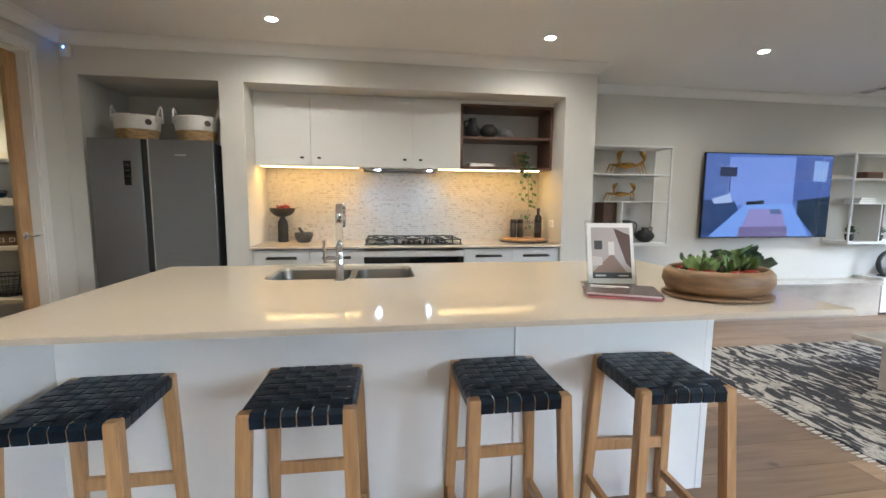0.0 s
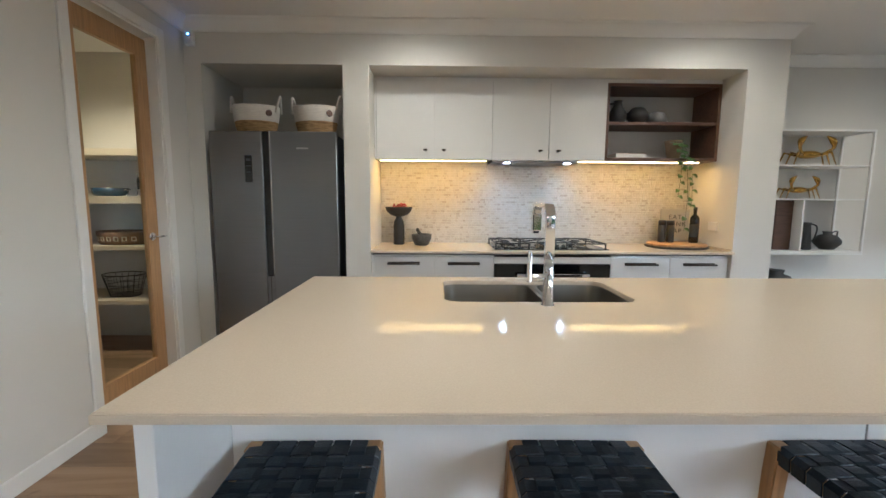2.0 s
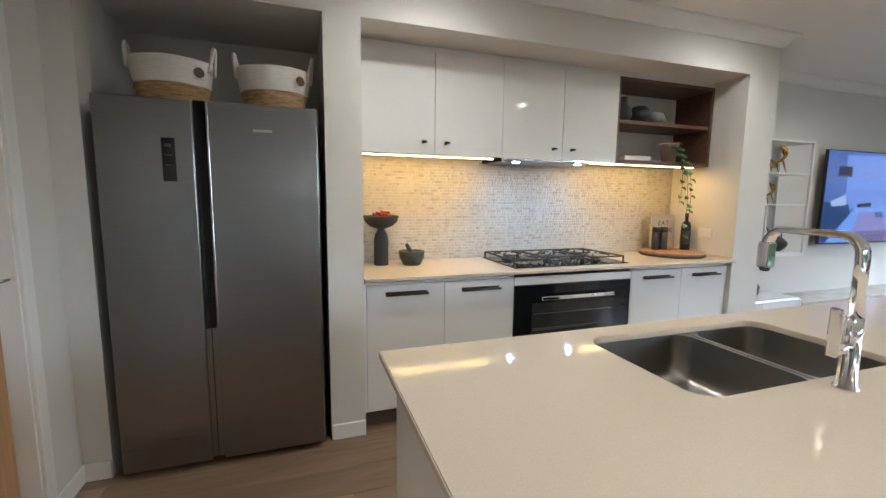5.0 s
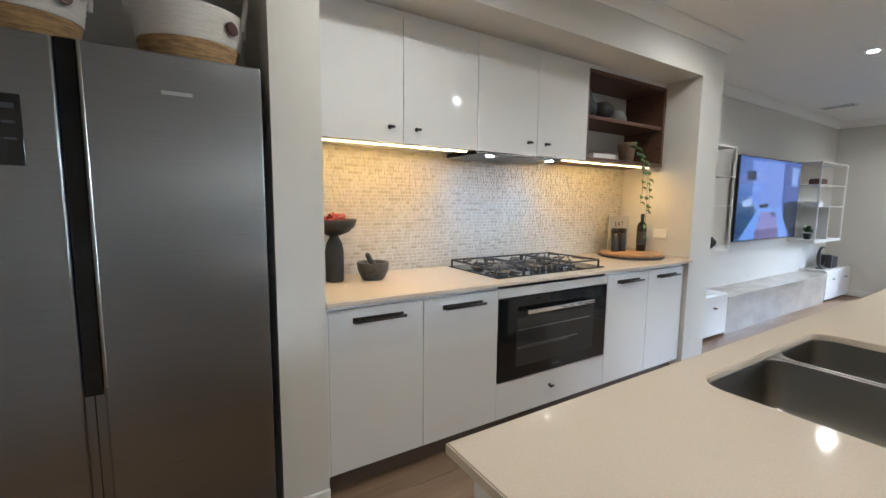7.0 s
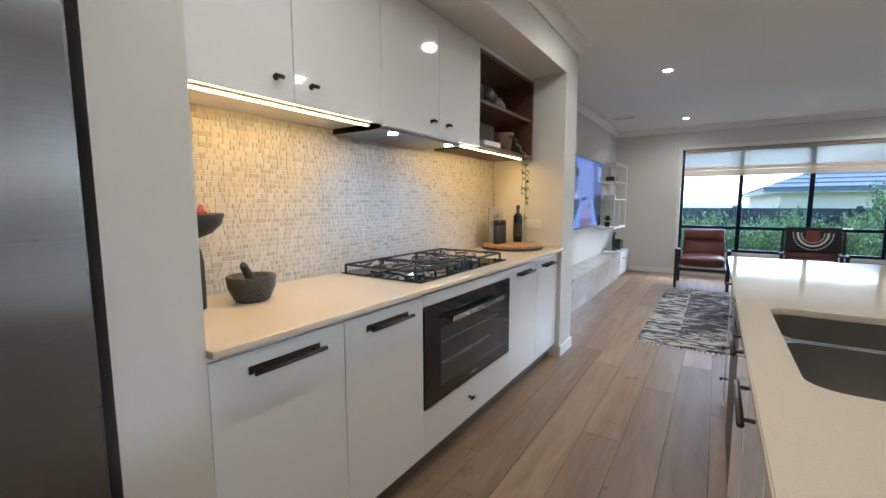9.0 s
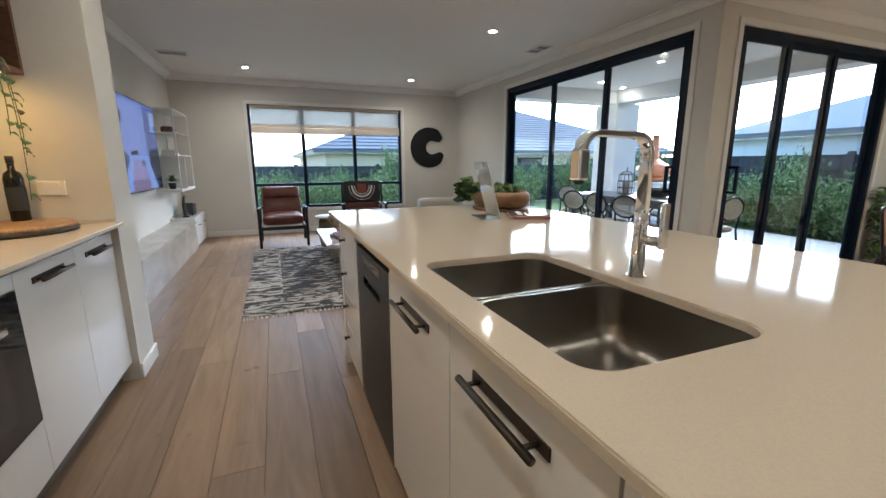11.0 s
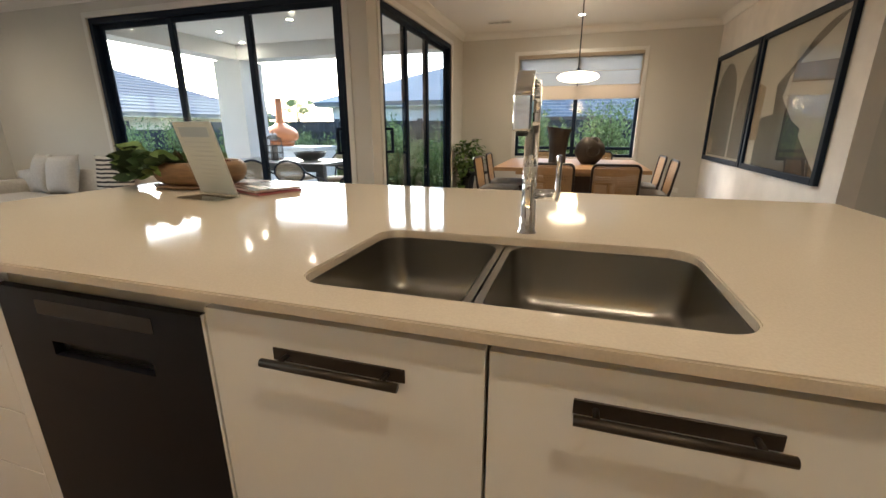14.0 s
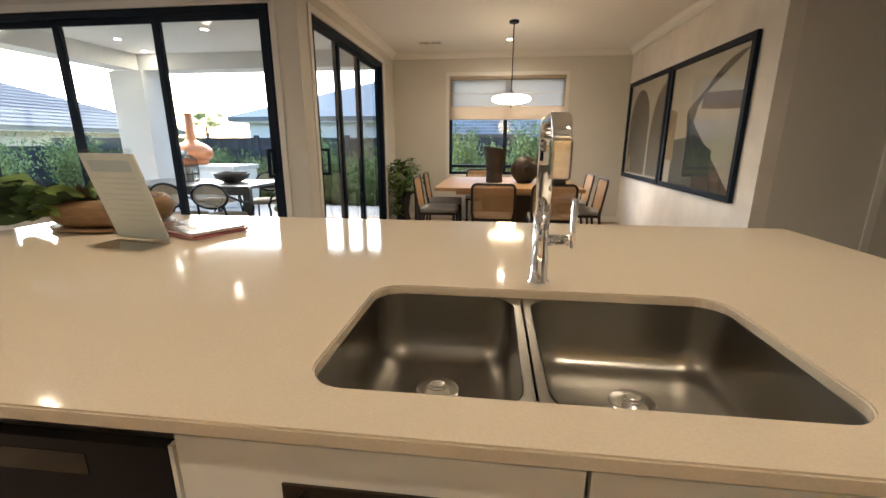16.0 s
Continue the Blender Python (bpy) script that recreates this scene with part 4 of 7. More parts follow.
# ---- small things in the kitchen ----
def bez(pts, n=8):
    """A smooth run through points."""
    pts = [Vector(p) for p in pts]
    out = []
    for i in range(len(pts) - 1):
        a, b, c, d = pts[max(i - 1, 0)], pts[i], pts[i + 1], pts[min(i + 2, len(pts) - 1)]
        for k in range(n):
            t = k / n
            out.append(0.5 * ((2 * b) + (c - a) * t + (2 * a - 5 * b + 4 * c - d) * t * t + (3 * b - a - 3 * c + d) * t ** 3))
    return out + [pts[-1]]


def leaf_mesh(bm, at, way, up, L, W, fold=0.25, lobes=0):
    """One leaf: a folded blade, wavy or lobed at its edge."""
    way, up = Vector(way).normalized(), Vector(up).normalized()
    side = way.cross(up).normalized()
    up = side.cross(way)
    at = Vector(at)
    n = 7 if not lobes else 11
    mid, le, ri = [], [], []
    for k in range(n):
        t = k / (n - 1)
        w = W * 0.5 * math.sin(math.pi * min(1, t * 0.93 + 0.07)) ** 0.7
        if lobes:
            w *= 1 + 0.28 * math.cos(k * 3.1)
        c = at + way * L * t + up * (0.12 * L * math.sin(math.pi * t) - 0.25 * L * t * t)
        mid.append(bm.verts.new(c))
        le.append(bm.verts.new(c + side * w + up * w * fold))
        ri.append(bm.verts.new(c - side * w + up * w * fold))
    for k in range(n - 1):
        bm.faces.new((mid[k], mid[k + 1], le[k + 1], le[k]))
        bm.faces.new((mid[k + 1], mid[k], ri[k], ri[k + 1]))


st2 = thing("fruit_stand", "matte black pedestal bowl filled with red chillies", "bowl", (-0.90, 4.22, 0.92))
st2.scale = (1.08, 1.08, 1.3)
part("pedestal", lathe(bmesh.new(), [(0, 0), (0.042, 0), (0.044, 0.004), (0.044, 0.125), (0.038, 0.155), (0.022, 0.18), (0.02, 0.19)], 32), MATTE, st2, "", True)
part("dish", lathe(bmesh.new(), [(0.0, 0.186), (0.03, 0.187), (0.07, 0.20), (0.098, 0.222), (0.11, 0.25), (0.106, 0.252), (0.09, 0.226), (0.05, 0.207), (0, 0.203)], 36), MATTE, st2, "", True)
RED = mat("chilli_red", (0.24, 0.012, 0.012), 0.3, spread=0.4)
rng = random.Random(5)
for k in range(14):
    a, b = rng.random() * 6.3, rng.random() * 6.3
    c = Vector((math.cos(a) * 0.045, math.sin(a) * 0.045, 0.235 + rng.random() * 0.025))
    d = Vector((math.cos(b), math.sin(b), rng.uniform(-0.1, 0.5))) * 0.035
    part("chilli", tube(bmesh.new(), bez([c - d, c + Vector((0, 0, 0.012)), c + d], 4), [0.002, 0.004, 0.006, 0.007, 0.007, 0.007, 0.006, 0.004, 0.002], 6), RED, st2, "", True)
mo = thing("mortar", "dark grey stone mortar on the kitchen benchtop", "mortar and pestle", (-0.70, 4.18, 0.92))
mo.scale = (1.15, 1.15, 1.15)
GRAN = mat("granite_grey", (0.05, 0.052, 0.05), 0.5, vary=0.6, scale=90, bump=0.15, bscale=140)
part("bowl", lathe(bmesh.new(), [(0, 0), (0.045, 0), (0.055, 0.008), (0.072, 0.045), (0.076, 0.08), (0.072, 0.083), (0.06, 0.078), (0.045, 0.04), (0, 0.022)], 36), GRAN, mo, "", True)
part("pestle", tube(bmesh.new(), [(0.02, 0.01, 0.03), (-0.03, -0.01, 0.115), (-0.036, -0.012, 0.125)], [0.016, 0.012, 0.008], 14), GRAN, mo, "", True)
ls = thing("lazy_susan", "round timber serving board with a dark rim", "serving board", (1.485, 4.10, 0.92))
part("base_ring", lathe(bmesh.new(), [(0, 0), (0.235, 0), (0.243, 0.006), (0.243, 0.018), (0, 0.018)], 48), mat("charred_rim", (0.03, 0.024, 0.02), 0.5), ls, "", True)
part("board", lathe(bmesh.new(), [(0, 0.018), (0.228, 0.018), (0.232, 0.022), (0.232, 0.034), (0.227, 0.038), (0, 0.038)], 48), mat("acacia", (0.40, 0.23, 0.10), 0.4, vary=0.4, scale=5, stretch=(3, 18, 1)), ls, "", True)
for x, y in ((-0.10, -0.06), (-0.03, -0.07)):
    t = thing("pepper_mill", "matte black pepper mill on the serving board", "pepper mill", (1.505 + x, 4.25 + y, 0.958), 0, "mills on the serving board")
    part("body", lathe(bmesh.new(), [(0, 0), (0.029, 0), (0.031, 0.003), (0.031, 0.145), (0, 0.145)], 24), MATTE, t, "", True)
    part("cap", lathe(bmesh.new(), [(0, 0.147), (0.031, 0.147), (0.031, 0.183), (0.027, 0.188), (0, 0.188)], 24), MATTE, t, "", True)
bo = thing("oil_bottle", "dark glass oil bottle on the serving board", "bottle", (1.645, 4.12, 0.958))
part("bottle", lathe(bmesh.new(), [(0, 0), (0.035, 0), (0.037, 0.004), (0.037, 0.20), (0.031, 0.225), (0.014, 0.24), (0.0135, 0.27), (0, 0.27)], 28), BGLASS, bo, "", True)
part("label", lathe(bmesh.new(), [(0.0375, 0.05), (0.0375, 0.16)], 28), mat("dark_label", (0.03, 0.032, 0.035), 0.6), bo)
part("stopper", lathe(bmesh.new(), [(0, 0.2705), (0.015, 0.2705), (0.015, 0.305), (0, 0.306)], 20), MATTE, bo, "", True)
INK = mat("printed_ink", (0.03, 0.03, 0.03), 0.6)
bk = thing("recipe_board", "small grey board with dark lettering leaning on the wall", "board", (1.56, 4.285, 0.958), 0)
part("panel", boxes((-0.125, -0.006, 0, 0.135, 0.006, 0.285), bevel=0.002), mat("board_grey", (0.42, 0.40, 0.36), 0.7, vary=0.1, scale=10), bk)
for k, word in enumerate(("EAT", "DRINK", "NAP")):
    cu = bpy.data.curves.new("words", "FONT")
    cu.body, cu.size, cu.align_x, cu.extrude = word, 0.058, "CENTER", 0.0004
    o = new("words", cu)
    o.data.materials.append(INK)
    o.parent = bk
    o.matrix_basis = pose(0.005, -0.007, 0.195 - 0.062 * k, 90, 0, 0)
    o.data.space_character = 1.25

# potted vine on the walnut shelf
vi = thing("trailing_plant", "trailing vine in a clay pot hanging from the walnut shelf", "houseplant", (1.44, 4.16, 1.665))
part("pot", lathe(bmesh.new(), [(0, 0), (0.048, 0), (0.070, 0.14), (0.075, 0.155), (0.066, 0.155), (0.058, 0.12), (0, 0.11)], 28), mat("aged_clay", (0.36, 0.26, 0.17), 0.8, vary=0.3, scale=14, bump=0.3, bscale=60), vi, "", True)
rng = random.Random(11)
ends = [((0.03, -0.15, -0.02), (0.05, -0.165, -0.30), (0.045, -0.16, -0.60)), ((0.07, -0.14, -0.03), (0.09, -0.155, -0.22), (0.095, -0.155, -0.40)), ((-0.01, -0.14, 0.0), (-0.015, -0.165, -0.16), (-0.03, -0.165, -0.32))]
for a, b, c in ends:
    pts = bez([(0, 0, 0.11), (a[0] * 0.5, -0.06, 0.13), a, b, c], 9)
    v = part("vine", tube(bmesh.new(), pts, 0.0018, 5), mat("vine_stem", (0.05, 0.07, 0.02), 0.6), vi)
    for k in range(5, len(pts), 3):
        bm = bmesh.new()
        sgn = 1 if k % 2 else -1
        leaf_mesh(bm, pts[k], (sgn * 0.8 + rng.uniform(-0.3, 0.3), -0.5, -0.45), (0, -0.7, 0.7), rng.uniform(0.035, 0.052), rng.uniform(0.034, 0.045))
        part("leaf", bm, LEAF, v)
for k in range(26):
    bm = bmesh.new()
    a = rng.random() * 6.3
    leaf_mesh(bm, (math.cos(a) * 0.02, math.sin(a) * 0.02 - 0.01, 0.11 + rng.random() * 0.03), (math.cos(a), math.sin(a) - 0.3, rng.uniform(0, 0.9)), (0, 0, 1), rng.uniform(0.04, 0.075), 0.045)
    part("leaf", bm, LEAF, vi)


def jug(name, label, at, prof, handle=None, cat="vase", material=None, group=""):
    t = thing(name, label, cat, at, 0, group)
    part("body", lathe(bmesh.new(), prof, 32), material or MATTE, t, "", True)
    if handle:
        part("handle", tube(bmesh.new(), bez(handle, 6), 0.006, 8), material or MATTE, t, "", True)
    return t


big = jug("jug", "small matte black ceramic jug on the walnut shelf", (0.945, 4.16, 1.955), [(0, 0), (0.04, 0), (0.056, 0.03), (0.057, 0.06), (0.03, 0.10), (0.024, 0.125), (0.03, 0.135), (0.025, 0.135), (0.0, 0.12)], [(-0.024, 0, 0.12), (-0.06, 0, 0.11), (-0.052, 0, 0.06)], "jug")
low = jug("vase", "low rounded black stoneware vase on the walnut shelf", (1.115, 4.16, 1.955), [(0, 0), (0.045, 0), (0.078, 0.035), (0.078, 0.06), (0.045, 0.092), (0.028, 0.096), (0.028, 0.09), (0, 0.085)])
big.scale, low.scale = (1.3, 1.3, 1.38), (1.12, 1.12, 1.4)
bw = jug("stone_ornament", "grey half-round stone ornament on the walnut shelf", (1.285, 4.17, 1.955), [(0, 0), (0.085, 0.0), (0.082, 0.045), (0.055, 0.09), (0.0, 0.108)], None, "ornament", mat("grey_stone", (0.16, 0.155, 0.15), 0.8, vary=0.3, scale=20))
bo2 = thing("book", "pale pink hardback book lying on the walnut shelf", "book", (1.03, 4.13, 1.666))
part("pages", boxes((-0.125, -0.08, 0.003, 0.12, 0.08, 0.033)), PAPER, bo2)
part("cover", boxes((-0.13, -0.085, 0.0, 0.125, 0.085, 0.0025), (-0.13, -0.085, 0.0335, 0.125, 0.085, 0.036), bevel=0.0008), mat("pink_cloth", (0.56, 0.40, 0.38), 0.7), bo2)
for x in (1.7445,):
    t = thing("power_point", "white double power point on the niche wall", "power outlet", (x, 4.02, 1.07), 0)
    part("plate", boxes((-0.010, -0.058, 0, -0.0005, 0.058, 0.072), bevel=0.002), TRIM, t)
    for s in (-1, 1):
        part("switch", boxes((-0.0125, s * 0.03 - 0.006, 0.048, -0.0102, s * 0.03 + 0.006, 0.064), bevel=0.0005), TRIM, t)
t = thing("power_point", "white power point on the dining room wall", "power outlet", (-1.73, -3.86, 0.24))
part("plate", boxes((-0.058, 0.0005, 0, 0.058, 0.009, 0.072), bevel=0.002), TRIM, t)
t = thing("motion_sensor", "white alarm motion sensor with a small blue indicator light", "alarm sensor", (-2.355, KY, 2.40))
part("housing", boxes((-0.032, -0.045, 0, 0.032, -0.001, 0.105), bevel=0.01), mat("white_plastic", (0.7, 0.7, 0.7), 0.35), t)
part("indicator", lathe(bmesh.new(), [(0, 0), (0.004, 0), (0.004, 0.0015), (0, 0.002)], 12, pose(0, -0.045, 0.075, 90, 0, 0)), glow("blue_led", (0.1, 0.35, 1.0), 12), t)

# brochure stand, magazines and wooden bowl on the island
ds = thing("brochure_stand", "clear acrylic stand holding a printed brochure on the island", "brochure stand", (1.13, 1.84, 0.92), -9)
ACRYL = pane_glass("clear_acrylic", (0.93, 0.95, 0.95))
a = part("acrylic_back", boxes((-0.082, -0.02, 0.002, 0.082, -0.017, 0.30)), ACRYL, ds)
part("acrylic_foot", boxes((-0.082, -0.02, 0.0, 0.082, 0.085, 0.003)), ACRYL, ds)
part("acrylic_front", boxes((-0.082, -0.030, 0.0, 0.082, -0.0285, 0.05)), ACRYL, ds)
br = part("brochure", boxes((-0.078, -0.0275, 0.012, 0.078, -0.021, 0.285), bevel=0.001), PAPER, ds, "white brochure with a photo of a hallway")
pm = lambda n, c: mat(n, c, 0.35)
for rows, c, nm in (([(-0.064, 0.035, 0.066, 0.265)], (0.42, 0.38, 0.37), "print_wall"), ([(-0.064, 0.035, 0.066, 0.062)], (0.06, 0.06, 0.065), "print_band")):
    for k, (x0, z0, x1, z1) in enumerate(rows):
        part("print", boxes((x0, -0.0281 - (0.0004 if nm == "print_band" else 0), z0, x1, -0.0276, z1)), pm(nm, c), br)


def flat(parent, pts, y, c, nm, name="print"):
    bm = bmesh.new()
    bm.faces.new([bm.verts.new((x, y, z)) for x, z in pts])
    return part(name, bm, pm(nm, c), parent)


flat(br, [(-0.064, 0.063), (0.05, 0.063), (0.008, 0.14), (-0.002, 0.14)], -0.0284, (0.24, 0.17, 0.13), "print_floor")
flat(br, [(0.066, 0.08), (0.066, 0.23), (0.012, 0.262), (0.05, 0.10)], -0.0286, (0.10, 0.06, 0.045), "print_stair")
flat(br, [(-0.008, 0.14), (0.012, 0.14), (0.012, 0.20), (-0.008, 0.20)], -0.0288, (0.66, 0.63, 0.60), "print_door")
flat(br, [(-0.055, 0.165), (-0.028, 0.165), (-0.028, 0.205), (-0.055, 0.205)], -0.0287, (0.05, 0.05, 0.05), "print_frame")
flat(br, [(-0.064, 0.09), (-0.03, 0.095), (-0.03, 0.13), (-0.064, 0.135)], -0.0287, (0.55, 0.52, 0.50), "print_sofa")
flat(br, [(-0.055, 0.044), (-0.02, 0.044), (-0.02, 0.051), (-0.055, 0.051)], -0.0290, (0.6, 0.6, 0.6), "print_line")
flat(br, [(0.022, 0.044), (0.055, 0.044), (0.055, 0.050), (0.022, 0.050)], -0.0290, (0.6, 0.6, 0.6), "print_line2")
part("back_page", boxes((-0.076, -0.0205, 0.014, 0.076, -0.0202, 0.283)), PAPER, br)
for k in range(9):
    part("print", boxes((-0.06, -0.0200, 0.21 - k * 0.017, 0.06 - 0.02 * (k % 3), -0.0198, 0.213 - k * 0.017)), pm("print_grey", (0.5, 0.5, 0.52)), br)
part("print", boxes((-0.06, -0.0200, 0.23, 0.06, -0.0198, 0.265)), pm("print_blue", (0.45, 0.50, 0.56)), br)
for o_ in (ds, *ds.children_recursive):
    if o_.type == "MESH" and o_.name.split(".")[0] != "acrylic_foot":
        for v_ in o_.data.vertices:
            v_.co.x *= 1.42
            v_.co.y += 0.27 * v_.co.z
            v_.co.z *= 1.03
for v_ in [v for o_ in ds.children if o_.name.startswith("acrylic_foot") for v in o_.data.vertices]:
    v_.co.x *= 1.42
for k, (c, nm, r) in enumerate((((0.30, 0.035, 0.05), "crimson_cover", 0), ((0.10, 0.07, 0.065), "dark_cover", -5))):
    t = thing("magazine", ("crimson" if k == 0 else "dark photographic") + " covered magazine lying on the island top", "magazine", (1.06, 1.64, 0.92 + 0.0125 * k), -20 + r, "magazines on the island")
    part("pages", boxes((-0.142, -0.103, 0.0015, 0.142, 0.100, 0.0105), bevel=0.001), mat("page_edges", (0.70, 0.60, 0.58), 0.6) if k else mat("page_pink", (0.50, 0.20, 0.22), 0.6), t)
    part("cover", boxes((-0.146, -0.106, 0.0106, 0.146, 0.104, 0.012)), mat(nm, c, 0.25), t)
    if k:
        part("title", boxes((-0.12, 0.035, 0.01205, 0.04, 0.062, 0.0124)), PAPER, t)
        part("title", boxes((-0.12, 0.01, 0.01205, -0.02, 0.02, 0.0124)), PAPER, t)
wb = thing("wooden_bowl", "large oval honey timber bowl with a shallow base on the island", "bowl", (1.465, 1.58, 0.92))
WB = mat("turned_timber", (0.24, 0.14, 0.065), 0.5, vary=0.35, scale=4, stretch=(3, 3, 16), bump=0.05, bscale=30)
for nm, prof in (("base_dish", [(0, 0), (0.19, 0.0), (0.222, 0.006), (0.226, 0.014), (0.21, 0.016), (0, 0.016)]), ("bowl", [(0, 0.016), (0.17, 0.016), (0.207, 0.032), (0.226, 0.068), (0.222, 0.102), (0.202, 0.122), (0.189, 0.120), (0.196, 0.10), (0.19, 0.07), (0, 0.06)])):
    bm = lathe(bmesh.new(), prof, 48)
    bmesh.ops.scale(bm, verts=bm.verts, vec=(1, 0.78, 1))
    part(nm, bm, WB, wb, "", True)
rng = random.Random(21)
lt = thing("lettuce_display", "green lettuce leaves and red tomatoes filling the bowl", "vegetables", (1.465, 1.58, 0.998))
TOM = mat("tomato_red", (0.22, 0.02, 0.012), 0.15)
for k in range(8):
    a = k * 0.785
    part("tomato", lathe(bmesh.new(), [(0, -0.024), (0.02, -0.018), (0.033, 0), (0.027, 0.02), (0.01, 0.026), (0, 0.022)], 16, pose(0.135 * math.cos(a), 0.10 * math.sin(a), 0.018)), TOM, lt, "", True)
LET = mat("lettuce_leaf", (0.10, 0.17, 0.045), 0.6, vary=0.5, scale=22, bump=0.4, bscale=60, spread=0.35, color2=(0.14, 0.21, 0.06))
LET2 = mat("dark_lettuce_leaf", (0.030, 0.060, 0.022), 0.65, vary=0.5, scale=14, bump=0.3, bscale=40, spread=0.3, spec=0.25)
LETP = mat("purple_lettuce_leaf", (0.07, 0.045, 0.03), 0.5, vary=0.6, scale=18, bump=0.3, bscale=50, spread=0.4, color2=(0.10, 0.12, 0.04))


def frilly(base, aim, length, width, curl):
    """A frilled leaf: a fan of rows whose edge ripples more towards the tip and which curls back."""
    aim = Vector(aim).normalized()
    side = aim.cross(Vector((rng.uniform(-1, 1), rng.uniform(-1, 1), 0.2))).normalized()
    up = side.cross(aim)
    ph, fr = rng.random() * 6, rng.uniform(2.2, 3.4)
    bm, rows = bmesh.new(), []
    for i in range(8):
        f = i / 7
        w = width * (0.14 + 0.86 * math.sin(min(1, f * 1.25) * 1.571)) * (1 if f < 0.8 else 1 - (f - 0.8) * 1.6)
        mid = Vector(base) + aim * (length * (f - 0.30 * curl * f * f)) + up * (curl * length * f * f * 0.75)
        rows.append([bm.verts.new(mid + side * (w * u) + up * (0.32 * w * u * u + f * abs(u) * 0.30 * width * math.sin(fr * 3 * f + ph + u * 5)) + aim * (0.10 * length * f * math.sin(u * fr * 3 + ph))) for u in (-1, -0.75, -0.5, -0.25, 0, 0.25, 0.5, 0.75, 1)])
    for a, b in zip(rows, rows[1:]):
        for i in range(8):
            bm.faces.new((a[i], a[i + 1], b[i + 1], b[i]))
    for f in bm.faces:
        f.smooth = True
    return bm


for cx, cy, n, h, ms in ((-0.145, 0.0, 4, 0.025, (LETP, LET2)), (-0.085, -0.02, 9, 0.065, (LET, LETP, LET)), (-0.015, -0.01, 8, 0.07, (LET, LETP, LET)), (0.105, -0.01, 8, 0.075, (LET, LET, LETP)), (0.155, 0.0, 3, 0.02, (LETP, LET))):
    for k in range(n):
        a = k * 2.4 + cx * 30
        r = 0.010 + 0.010 * (k % 3)
        part("leaf", frilly((cx + r * math.cos(a), cy + r * math.sin(a), -0.005), (0.34 * math.cos(a), 0.34 * math.sin(a), 1.0), h * rng.uniform(0.8, 1.15) + 0.03, rng.uniform(0.022, 0.034), rng.uniform(0.1, 0.7)), ms[k % len(ms)], lt)
for k in range(9):
    x = -0.02 + 0.022 * k
    part("leaf", frilly((x, 0.07 + rng.random() * 0.03, 0.03), (rng.uniform(0.1, 0.8), 0.9, rng.uniform(0.0, 0.3)), rng.uniform(0.10, 0.14), rng.uniform(0.05, 0.07), rng.uniform(-0.3, 0.1)), (LET2, LET2, LET)[k % 3], lt)
for k in range(11):
    part("leaf", frilly((0.12 + 0.006 * k, 0.05 + rng.random() * 0.05, 0.03), (1.0, rng.uniform(0.2, 1.2), rng.uniform(-0.35, 0.35)), rng.uniform(0.13, 0.20), rng.uniform(0.055, 0.08), rng.uniform(-0.3, 0.15)), (LET2, LET, LET2)[k % 3], lt)

# ---- pantry ----
PX0, PX1 = -4.9, -2.561
for k, (z, th, d) in enumerate(((1.70, 0.055, 4.0), (1.32, 0.06, 3.98), (0.915, 0.035, 4.0), (0.457, 0.035, 4.0))):
    t = thing("pantry_shelf", "cream melamine pantry shelf fixed along the wall", "shelf", ((PX0 + PX1) / 2, 4.23, z), 0, "pantry shelves")
    part("board", boxes((PX0 - (PX0 + PX1) / 2, d - 4.23, -th, PX1 - (PX0 + PX1) / 2, 0.249, 0.0), bevel=0.002), CREAM, t)
t = thing("coffee_machine", "rounded black coffee machine on the pantry shelf", "coffee machine", (-2.74, 4.22, 1.321))
part("shell", boxes((-0.10, -0.13, 0, 0.13, 0.13, 0.29), bevel=0.045), mat("appliance_black", (0.010, 0.012, 0.018), 0.25), t)
part("drip_tray", boxes((-0.08, -0.155, 0.0, 0.11, -0.131, 0.02), bevel=0.004), CHROME, t)
t = thing("serving_plate", "large dark blue plate leaning behind the grinders in the pantry", "plate", (-2.98, 4.40, 1.321))
part("disc", lathe(bmesh.new(), [(0, 0), (0.10, 0.002), (0.155, 0.014), (0.155, 0.018), (0.10, 0.008), (0, 0.006)], 44, pose(0, 0.04, 0.153, 78, 0, 0)), mat("blue_black_glaze", (0.018, 0.035, 0.060), 0.2), t, "", True)
for x in (-3.07, -2.965):
    t = thing("spice_grinder", "dark glass grinder with silver cap and base in the pantry", "grinder", (x, 4.16, 1.321), 0, "grinders on the pantry shelf")
    part("base", lathe(bmesh.new(), [(0, 0), (0.030, 0), (0.031, 0.004), (0.031, 0.055), (0.027, 0.060), (0, 0.060)], 24), CHROME, t, "", True)
    part("jar", lathe(bmesh.new(), [(0.026, 0.061), (0.027, 0.14), (0.018, 0.160), (0, 0.161)], 24), BGLASS, t, "", True)
    part("cap", lathe(bmesh.new(), [(0, 0.162), (0.019, 0.162), (0.026, 0.172), (0.026, 0.196), (0.014, 0.208), (0, 0.209)], 24), CHROME, t, "", True)
t = thing("enamel_pot", "blue enamel casserole pot on the pantry shelf", "cooking pot", (-3.36, 4.20, 1.321))
part("body", lathe(bmesh.new(), [(0, 0), (0.10, 0), (0.125, 0.02), (0.13, 0.07), (0.125, 0.07), (0.12, 0.02), (0, 0.012)], 32), mat("blue_enamel", (0.02, 0.05, 0.09), 0.2), t, "", True)
part("handle", boxes((-0.155, -0.03, 0.05, -0.131, 0.03, 0.06), (0.131, -0.03, 0.05, 0.155, 0.03, 0.06), bevel=0.003), CHROME, t)
